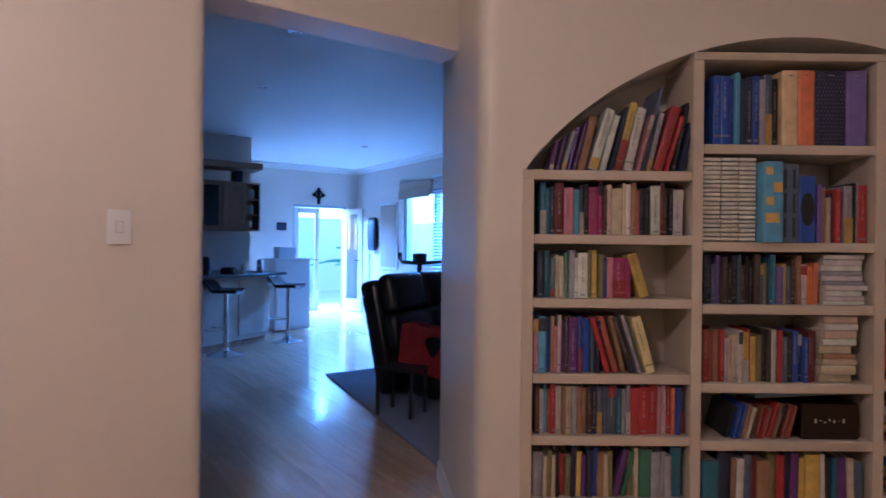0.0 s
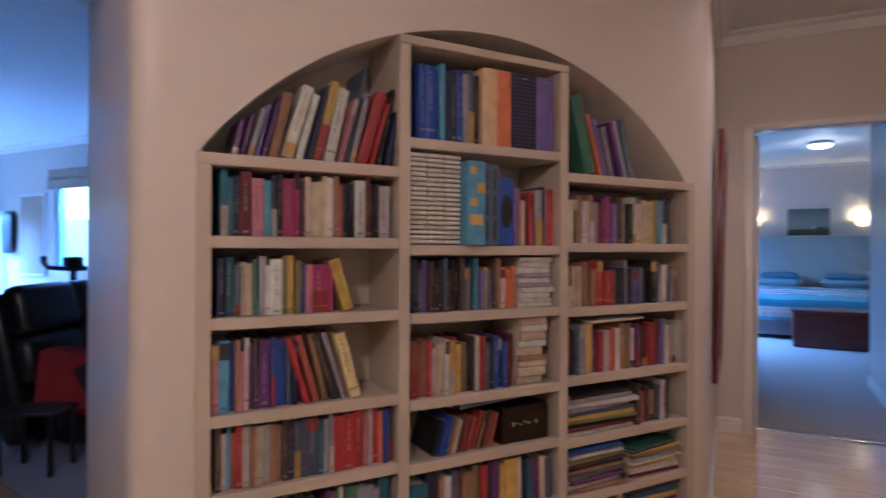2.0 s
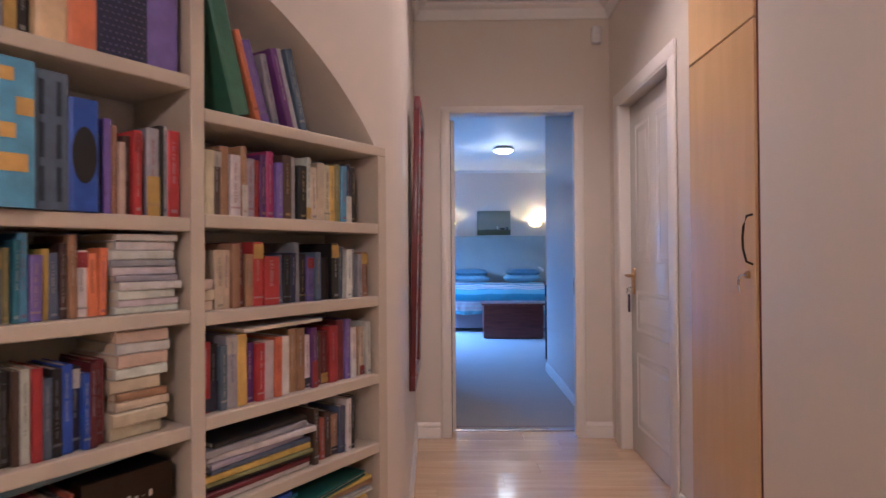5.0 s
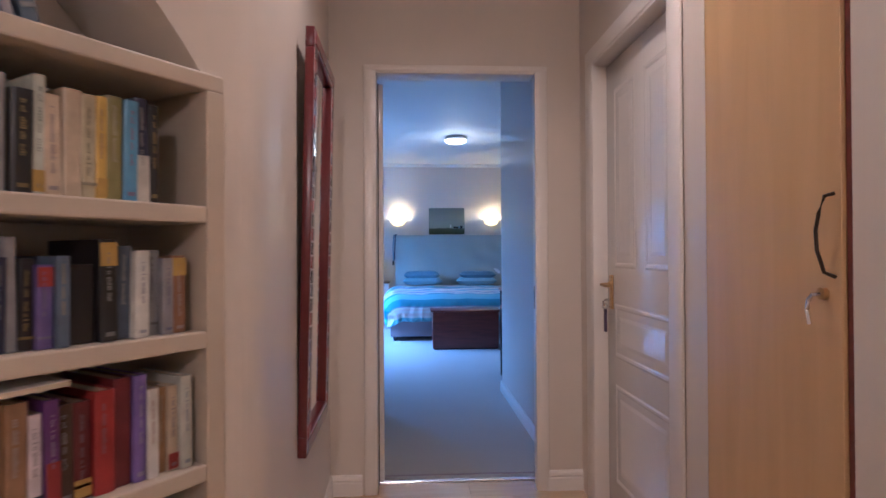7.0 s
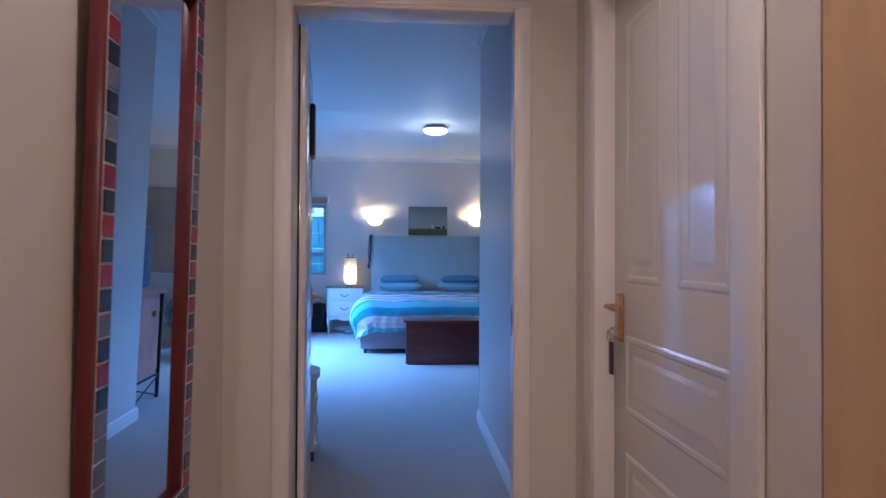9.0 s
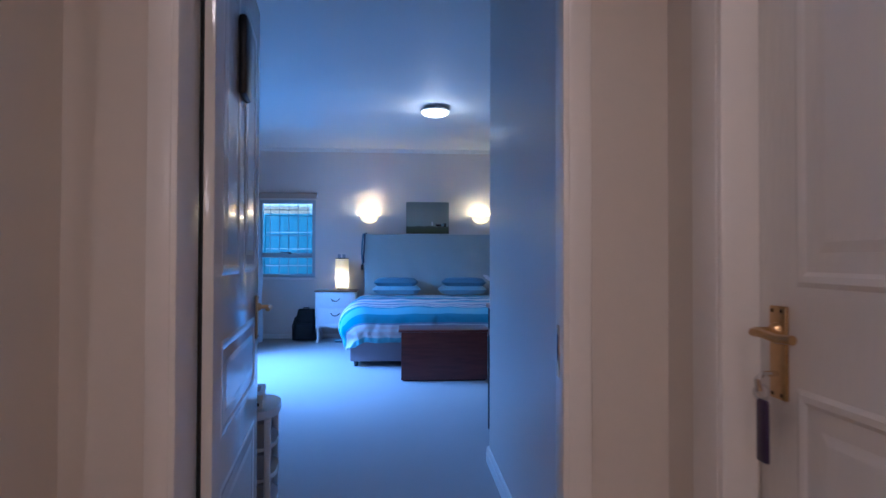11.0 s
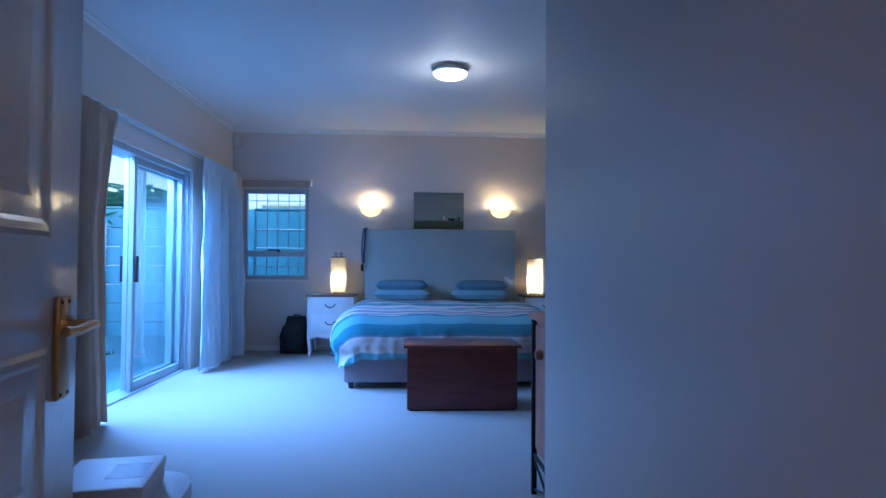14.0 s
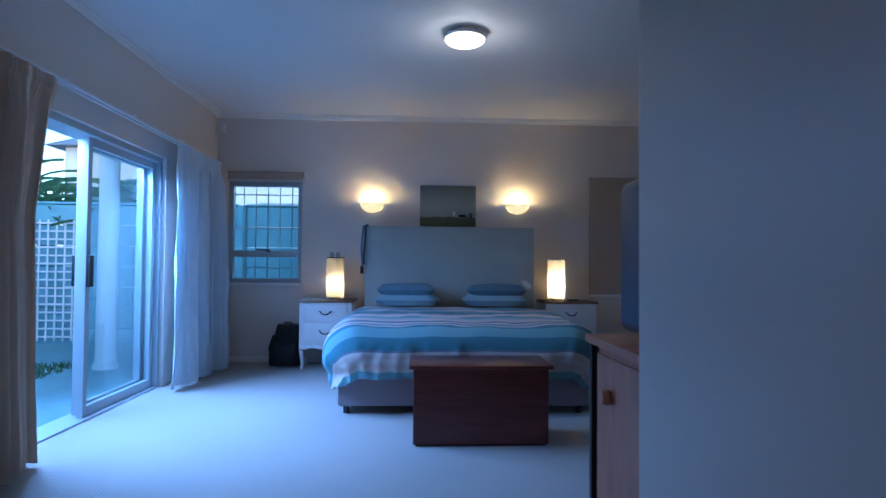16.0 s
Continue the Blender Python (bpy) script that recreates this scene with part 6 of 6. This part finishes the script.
for z0, z1 in ((0.10, 0.80), (0.84, 1.44), (1.48, 2.22)):
    dd = part("door", box(0.621, 0.642, 0.02, 1.38, z0, z1, 0.004), DARKGL, tow, "dark glass oven door")
    part("handle", tube([(0.642, 0.12, z1 - 0.06), (0.68, 0.12, z1 - 0.06), (0.68, 1.28, z1 - 0.06), (0.642, 1.28, z1 - 0.06)], 0.008), STEEL, dd)


def wall_cabinet(y0, wide, door, label):
    """A wall unit of 0.65 m: a box with a wooden or glazed door, or open end shelves."""
    ku = thing("wall_cabinet", pose(-7.95, y0, 1.45), label, "cabinet", "kitchen wall cabinets")
    part("side", box(0.001, 0.34, 0.002, 0.02, 0.0, 0.65, 0.002), KITW, ku)
    part("side", box(0.001, 0.34, wide - 0.02, wide - 0.002, 0.0, 0.65, 0.002), KITW, ku)
    part("back", box(0.001, 0.012, 0.02, wide - 0.02, 0.0, 0.65), KITW, ku)
    for z in (0.0, 0.21, 0.42, 0.632):
        part("shelf", box(0.012, 0.338, 0.02, wide - 0.02, z, z + 0.018), KITW, ku)
    if not door:
        return ku
    dd = part("door", box(0.341, 0.36, 0.004, 0.05, 0.004, 0.646, 0.003), KITW, ku)
    part("stile", box(0.341, 0.36, wide - 0.05, wide - 0.004, 0.004, 0.646, 0.003), KITW, dd)
    part("rail", box(0.341, 0.36, 0.05, wide - 0.05, 0.004, 0.06, 0.003), KITW, dd)
    part("rail", box(0.341, 0.36, 0.05, wide - 0.05, 0.59, 0.646, 0.003), KITW, dd)
    part("panel", box(0.345, 0.352, 0.048, wide - 0.048, 0.058, 0.592), DARKGL if door == "glass" else KITW, dd)
    part("handle", tube([(0.36, wide - 0.03, 0.08), (0.38, wide - 0.03, 0.09), (0.38, wide - 0.03, 0.2), (0.36, wide - 0.03, 0.21)], 0.005), STEEL, dd)
    return ku


wall_cabinet(1.96, 0.29, "glass", "wooden kitchen wall cabinet with a dark glazed door")
wall_cabinet(2.25, 0.30, "wood", "wooden kitchen wall cabinet with a plain door")
wall_cabinet(2.55, 0.20, "", "open wooden end shelves beside the wall cabinets")
for y, w_, h_, mt, lab in ((2.02, 0.34, 0.14, PLASTIC, "pale box on top of the wall cabinets"), (2.42, 0.10, 0.15, SCREENB, "dark blue carton on top of the wall cabinets")):
    single("storage_box", box(0, 0.24, 0, w_, 0, h_, 0.006), mt, pose(-7.88, y, 2.10), lab, "box", "", True)
for z, r, mt, lab in ((1.468, 0.05, STEEL, "steel pot on the open kitchen shelf"), (1.678, 0.04, PLASTIC, "white cup on the open kitchen shelf"), (1.888, 0.045, PLASTIC, "white jar on the open kitchen shelf")):
    single("jar", lathe([(0, 0), (r * 0.85, 0), (r, 0.03), (r, 0.10), (r * 0.7, 0.13), (0, 0.13)], 16), mt, pose(-7.72, 2.65, z), lab, "jar", "", True)
setting("trim_kitchen_cornice", box(-7.95, -7.52, 0.25, 2.76, 2.27, 2.36, 0.02), KITW)
base_ = thing("kitchen_base_units", pose(-7.95, 0.0, 0), "dark kitchen base units with pale splashback behind", "cabinet")
part("body", box(0.001, 0.6, -1.0, 2.6, 0.0, 0.88), KITW, base_)
part("worktop", box(0.001, 0.63, -1.0, 2.62, 0.88, 0.92, 0.004), GRANITE, base_)
wc = thing("low_cabinet", pose(-8.35, 3.38, 0), "white low cabinet beside the kitchen", "cabinet")
part("body", box(-0.3, 0.3, -0.27, 0.27, 0.02, 1.04, 0.01), WHITEP, wc)
part("top", box(-0.32, 0.32, -0.29, 0.29, 1.04, 1.07, 0.006), WHITEP, wc)
part("door", box(0.301, 0.315, -0.25, 0.25, 0.08, 1.0, 0.004), WHITEP, wc)
bx = thing("storage_box", pose(-8.35, 3.36, 1.07), "white box standing on the low cabinet", "box")
part("box", box(-0.12, 0.12, -0.13, 0.13, 0, 0.17, 0.006), PLASTIC, bx)


def bar_stool(x, y, turn, label):
    """A gas lift stool: trumpet foot, pole, footrest hoop and a low curved seat with a back roll."""
    st = thing("bar_stool", pose(x, y, 0, 0, 0, turn), label, "bar stool", "bar stools at the counter")
    part("foot", lathe([(0.0, 0.0), (0.2, 0.0), (0.2, 0.008), (0.12, 0.025), (0.045, 0.055), (0.03, 0.09), (0.0, 0.09)], 30), STEEL, st, "", True)
    part("pole", cyl(0.027, 0.024, 0.085, 0.70, seg=18), STEEL, st, "", True)
    part("footrest", tube([(0.0, 0.025, 0.3)] + [(0.13 * math.sin(a), 0.16 - 0.13 * math.cos(a), 0.3) for a in [0.3 + i * 0.57 for i in range(11)]] + [(0.0, 0.025, 0.3)], 0.009), STEEL, st, "", True)
    def seat(u, v):
        a = (u - 0.5) * 2
        up = 0.02 * a * a + max(0.0, v - 0.75) * 0.45
        return (a * 0.2, -0.17 + 0.36 * v, 0.70 + up), (0, 0, 1)
    part("seat", sheet(seat, 12, 12, 0.035), LEATHER, st, "dark padded seat", True)
    part("back_rail", tube([(-0.2, 0.17, 0.76), (-0.16, 0.22, 0.83), (0.0, 0.24, 0.85), (0.16, 0.22, 0.83), (0.2, 0.17, 0.76)], 0.014), STEEL, st, "", True)


bar_stool(-6.50, 2.02, 150, "chrome gas lift bar stool with dark seat")
bar_stool(-7.12, 2.97, 140, "chrome gas lift bar stool with dark seat")

setting("trim_rug", prism([(-4.9, 2.56), (-2.2, 2.09), (-2.1, 4.9), (-4.9, 4.9)], 0.0035, 0.016), RUGM, "grey rug under the leather sofa")
# leather recliner sofa
SOFA = pose(-3.66, 2.80, 0.016, 0, 0, 30)
so = thing("recliner_sofa", SOFA, "black leather recliner sofa with padded back", "sofa")
part("base", box(-0.2, 0.62, 0.05, 1.75, 0.03, 0.34, 0.04), LEATHER, so, "", True)
for y0 in (-0.10, 1.66):
    part("arm", box(0.0, 0.68, y0, y0 + 0.24, 0.02, 0.54, 0.07, seg=4), LEATHER, so, "", True)
out = box(-0.16, 0.02, -0.08, 1.78, 0.0, 0.96, 0.06, seg=4)
out.transform(pose(-0.16, 0, 0.02, 0, -12, 0))
part("back_shell", out, LEATHER, so, "leaning leather back", True)
for i in range(3):
    y0 = -0.06 + i * 0.61
    for z0, z1, dx in ((0.34, 0.66, 0.0), (0.66, 0.99, 0.015)):
        out = box(0.0, 0.15 + dx, y0, y0 + 0.60, z0, z1, 0.07, seg=4)
        out.transform(pose(-0.16, 0, 0.02, 0, -12, 0))
        part("back_pad", out, LEATHER, so, "padded leather back cushion", True)
    part("seat", box(-0.1, 0.66, y0 + 0.17 if i == 0 else y0, y0 + 0.60 if i < 2 else y0 + 0.5, 0.33, 0.47, 0.06, seg=4), LEATHER, so, "", True)
bk = thing("blanket", SOFA, "red blanket thrown over the sofa arm", "blanket")


def throw(u, v):
    y = -0.13 + 0.52 * v
    z = 0.575 + 0.012 * math.sin(9 * u + 5 * v)
    if v < 0.10:
        z -= (0.10 - v) * 3.6
    if v > 0.55:
        z -= 0.05 * (v - 0.55) / 0.45
    return (-0.08 + 0.80 * u, y + 0.012 * math.sin(21 * u), z + 0.012 * math.sin(17 * u) * (1 if v > 0.1 else 0)), (0, 0, 1)


part("cloth", sheet(throw, 26, 26, 0.02), REDCL, bk, "", True)
stb = thing("side_table", pose(-3.30, 2.47, 0.016, 0, 0, 30), "small dark wooden side table beside the sofa", "side table")
part("top", box(-0.16, 0.16, -0.13, 0.13, 0.33, 0.35, 0.006), BLACKP, stb)
for x in (-0.14, 0.14):
    for y in (-0.11, 0.11):
        part("leg", box(x - 0.012, x + 0.012, y - 0.012, y + 0.012, 0, 0.33, 0.003), BLACKP, stb)
bike = thing("exercise_bike", pose(-5.6, 4.05, 0.0), "black exercise bike with wide handlebars behind the sofa", "exercise bike")
part("post", tube([(0, 0, 0.1), (0, 0, 1.05)], 0.03), BLACKP, bike, "", True)
part("foot", box(-0.3, 0.3, -0.05, 0.05, 0.0, 0.1, 0.02), BLACKP, bike)
part("handlebar", tube([(0.05, -0.30, 1.13), (0.0, -0.24, 1.08), (0, 0, 1.06), (0.0, 0.34, 1.08), (0.05, 0.44, 1.07)], 0.022), BLACKP, bike, "", True)
part("console", box(-0.05, 0.05, -0.08, 0.08, 1.06, 1.18, 0.02), BLACKP, bike, "", True)
part("grip", tube([(0.05, -0.30, 1.13), (0.1, -0.33, 1.17)], 0.028), BLACKP, bike)
part("grip", tube([(0.04, 0.05, 1.06), (0.08, 0.02, 1.16)], 0.025), BLACKP, bike)

# ---- outdoors ----
bm = box(-400, 400, -400, 400, -0.4, -0.14)
setting("ground", bm, SOIL, "bare ground around the house")
setting("pavement_slab", box(-7.5, BX - 0.25, 6.0, 14.75, -0.13, -0.055), PAVE)
GY = 14.85
gw = thing("garden_wall", pose(0, GY, -0.14), "painted garden wall of stacked concrete panels", "garden wall", kind="structure")
for i in range(7):
    z0 = i * 0.295
    for j in range(9):
        x0 = -9.0 + j * 1.8
        part("panel", box(x0 + 0.06, x0 + 1.74, 0.0, 0.05, z0 + 0.004, z0 + 0.29, 0.006, seg=1), GWALL, gw)
for j in range(10):
    part("post", box(-9.06 + j * 1.8, -8.94 + j * 1.8, -0.035, 0.085, 0.0, 2.08, 0.008, seg=1), GWALL, gw)
for j in range(9):
    part("coping", box(-8.94 + j * 1.8, -7.26 + j * 1.8, -0.03, 0.08, 2.066, 2.10, 0.008, seg=1), GWALL, gw)
tr = thing("trellis", pose(-4.85, GY - 0.06, 0.0), "wooden square trellis on the garden wall", "trellis")
for i in range(8):
    part("upright", box(i * 0.118 - 0.011, i * 0.118 + 0.011, 0.0, 0.016, -0.02, 1.70), WHITEP, tr)
for i in range(15):
    part("rail", box(-0.03, 0.86, -0.018, -0.001, 0.03 + i * 0.115, 0.052 + i * 0.115), WHITEP, tr)
setting("wall_side_garden", box(-7.6, -7.4, 9.0, GY, -0.14, 1.95), GWALL)
col = thing("patio_column", pose(-2.63, 12.72, -0.055), "round white patio column", "column", kind="structure")
part("shaft", cyl(0.105, 0.098, 0.06, 2.38, seg=28), BUILD, col, "", True)
part("base", cyl(0.13, 0.125, 0.0, 0.06, seg=28), BUILD, col)
setting("trim_patio_roof", box(-2.85, BX - 0.25, 8.0, 13.4, 2.38, 2.50), BUILD, "white underside of the patio roof")
wa = thing("wall_ornament", pose(-2.95, GY - 0.005, 1.52), "small dark iron ornament on the garden wall", "ornament")
for i in range(5):
    part("leaf", box(i * 0.09, i * 0.09 + 0.07, -0.014, -0.002, -0.02 + 0.03 * (i % 2), 0.03 + 0.05 * ((i * 2) % 3), 0.004, seg=1), IRON, wa)

# lawn strip
rg = random.Random(11)
bm = bmesh.new()
for i in range(5200):
    x, y = rg.uniform(-6.8, -2.95), rg.uniform(11.75, 12.95)
    h, a, lean = rg.uniform(0.03, 0.075), rg.uniform(0, 6.28), rg.uniform(-0.03, 0.03)
    dx, dy = 0.006 * math.cos(a), 0.006 * math.sin(a)
    v = [bm.verts.new(q) for q in ((x - dx, y - dy, -0.055), (x + dx, y + dy, -0.055), (x + lean, y + lean * 0.6, -0.055 + h))]
    bm.faces.new(v)
me = bpy.data.meshes.new("lawn")
bm.to_mesh(me)
bm.free()
me.materials.append(GRASS)
tagged(new("lawn", me), "short green lawn strip beside the paving", "lawn", kind="stuff")


# broad leaved plants behind the wall
sheer_cloth(LEAF, 0.4, (0.24, 0.42, 0.20, 1))


def strap_plant(x, y, z, tall, count, seed, label, broad=0.04):
    rp = random.Random(seed)
    pl = thing("garden_plant", pose(x, y, -0.14), label, "plant", "plants behind the garden wall")
    part("stem", tube([(0, 0, 0), (0.03, 0.02, z * 0.6), (0.0, 0.0, z)], 0.07, 8), LEAF, pl, "", True)
    out = bmesh.new()
    for i in range(count):
        a, lift, ln, wd_ = rp.uniform(0, 6.28), rp.uniform(0.5, 1.45), tall * rp.uniform(0.6, 1.1), broad * rp.uniform(0.5, 1.2)
        prev = None
        for k in range(8):
            t = k / 7
            r = ln * t * math.cos(lift) + 0.25 * t * t * ln
            h = z + ln * t * math.sin(lift) - 0.5 * ln * t * t
            w = wd_ * math.sin(math.pi * min(1, 0.12 + 0.88 * t)) * (1.0 if t < 0.99 else 0.05)
            px, py = r * math.cos(a), r * math.sin(a)
            sx, sy = -w * math.sin(a), w * math.cos(a)
            cur = (out.verts.new((px - sx, py - sy, h + 0.02)), out.verts.new((px, py, h - 0.02)), out.verts.new((px + sx, py + sy, h + 0.02)))
            if prev:
                out.faces.new((prev[0], prev[1], cur[1], cur[0]))
                out.faces.new((prev[1], prev[2], cur[2], cur[1]))
            prev = cur
    part("crown", out, LEAF, pl, "arching green strap leaves", True)


strap_plant(-5.1, 15.9, 1.8, 1.5, 60, 1, "tall spiky palm behind the garden wall", 0.022)
strap_plant(-4.3, 16.3, 2.0, 1.3, 26, 2, "broad leaved banana plant behind the garden wall", 0.15)
strap_plant(-3.4, 15.8, 1.9, 1.2, 26, 3, "broad leaved banana plant behind the garden wall", 0.14)
strap_plant(-6.2, 16.5, 2.2, 1.7, 60, 4, "tall spiky palm behind the garden wall", 0.025)
strap_plant(-4.0, 15.35, 1.75, 0.8, 70, 6, "bushy strap leaved garden plant behind the wall")
strap_plant(-3.1, 15.45, 1.9, 0.85, 70, 7, "bushy strap leaved garden plant behind the wall")
strap_plant(-4.9, 15.3, 1.8, 0.85, 70, 9, "bushy strap leaved garden plant behind the wall")
strap_plant(-5.6, 15.5, 1.7, 1.0, 24, 12, "broad leaved garden plant behind the wall", 0.13)
strap_plant(-12.2, 6.6, 0.9, 1.1, 26, 5, "green leafy shrub outside the double doors")

# neighbouring house
nh = thing("neighbour_house", pose(-2.5, 24.0, -0.14), "white rendered neighbouring house beyond the wall", "house")
part("wall", box(-7.0, 6.0, 0.0, 6.0, 0.0, 4.6), BUILD, nh)
for x in (-5.2, -1.4, 1.0):
    w_ = part("window", box(x, x + 1.6, -0.04, 0.0, 2.72, 3.05, 0.01, seg=1), ALU, nh)
    part("pane", box(x + 0.06, x + 1.54, -0.05, -0.04, 2.77, 3.0), DARKGL, w_)
rf = bmesh.new()
v = [rf.verts.new(q) for q in ((-7.4, -0.4, 4.6), (6.4, -0.4, 4.6), (6.4, 6.4, 4.6), (-7.4, 6.4, 4.6), (-4.5, 3.0, 6.4), (3.5, 3.0, 6.4))]
for q in ((0, 1, 5, 4), (1, 2, 5), (2, 3, 4, 5), (3, 0, 4), (3, 2, 1, 0)):
    rf.faces.new([v[i] for i in q])
part("roof", rf, GREYPL, nh)
# outside the living room
setting("pavement_terrace", box(-16.0, LX - 0.22, 0.0, 8.0, -0.13, -0.03), BUILD)
setting("wall_terrace", box(-16.2, -16.0, -1.0, 9.0, -0.14, 2.1), BUILD)
setting("wall_yard", box(-16.0, -2.0, 8.6, 8.75, -0.14, 1.9), BUILD)
pot = thing("flower_pot", pose(-10.9, 4.55, -0.03), "red flower pot with a green plant outside the doors", "flower pot")
part("pot", lathe([(0, 0), (0.11, 0), (0.16, 0.26), (0.175, 0.26), (0.175, 0.31), (0.14, 0.31), (0.13, 0.27), (0, 0.27)], 20), material("red_glazed_pot", (0.5, 0.05, 0.03), 0.3), pot, "", True)
out = bmesh.new()
rq = random.Random(8)
for i in range(60):
    a, e, r = rq.uniform(0, 6.28), rq.uniform(0.1, 1.4), rq.uniform(0.08, 0.28)
    c = Vector((r * math.cos(a) * math.cos(e), r * math.sin(a) * math.cos(e), 0.36 + r * math.sin(e)))
    d = Vector((rq.uniform(-1, 1), rq.uniform(-1, 1), rq.uniform(-0.3, 1))).normalized() * 0.07
    s_ = d.cross(Vector((0, 0, 1))).normalized() * 0.025
    out.faces.new([out.verts.new(c - d), out.verts.new(c + s_), out.verts.new(c + d), out.verts.new(c - s_)])
part("leaves", out, LEAF, pot, "small green leaves")

# ---- floor boards ----
rf_ = random.Random(3)
PLANK_W, PLANK_L = 0.19, 1.26
hall = bpy.data.objects["floor_hall_base"]
plank_mesh = {}


def plank(x0, x1, y0, y1, bm=None):
    return box(x0 + 0.0003, x1 - 0.0003, y0 + 0.0003, y1 - 0.0003, -0.0075, 0.0, 0.0008, bm, seg=1)


def boards(x0, x1, y0, y1):
    y, k = y0, 0
    while y < y1 - 0.01:
        ye = min(y1, y + PLANK_W)
        x = x0 - rf_.uniform(0.0, PLANK_L)
        while x < x1:
            a, b = max(x, x0), min(x + PLANK_L, x1)
            if b - a > 0.02:
                yield a, b, y, ye
            x += PLANK_L
        y = ye


def lay_planks(under, x0, x1, y0, y1):
    for a, b, c, d in boards(x0, x1, y0, y1):
        key = (round(b - a, 2), round(d - c, 2))
        if key not in plank_mesh:
            plank_mesh[key] = mesh_of("plank", plank(-(b - a) / 2, (b - a) / 2, -(d - c) / 2, (d - c) / 2), FLOORW)
        o = new("plank", plank_mesh[key])
        o.parent = under
        o.matrix_basis = Matrix.Translation(((a + b) / 2, (c + d) / 2, 0))


lay_planks(hall, -1.95, EX + 0.12, -0.4, YA + 0.14)
lay_planks(bpy.data.objects["floor_living_base"], LX, -1.95, LY0, LY1)
rest = bmesh.new()
for a, b, c, d in boards(-1.95, EX + 0.12, -2.3, -0.4):
    plank(a, b, c, d, rest)
o = new("plank_boards", mesh_of("plank_boards", rest, FLOORW))
o.parent = hall
o["kind"] = "stuff"
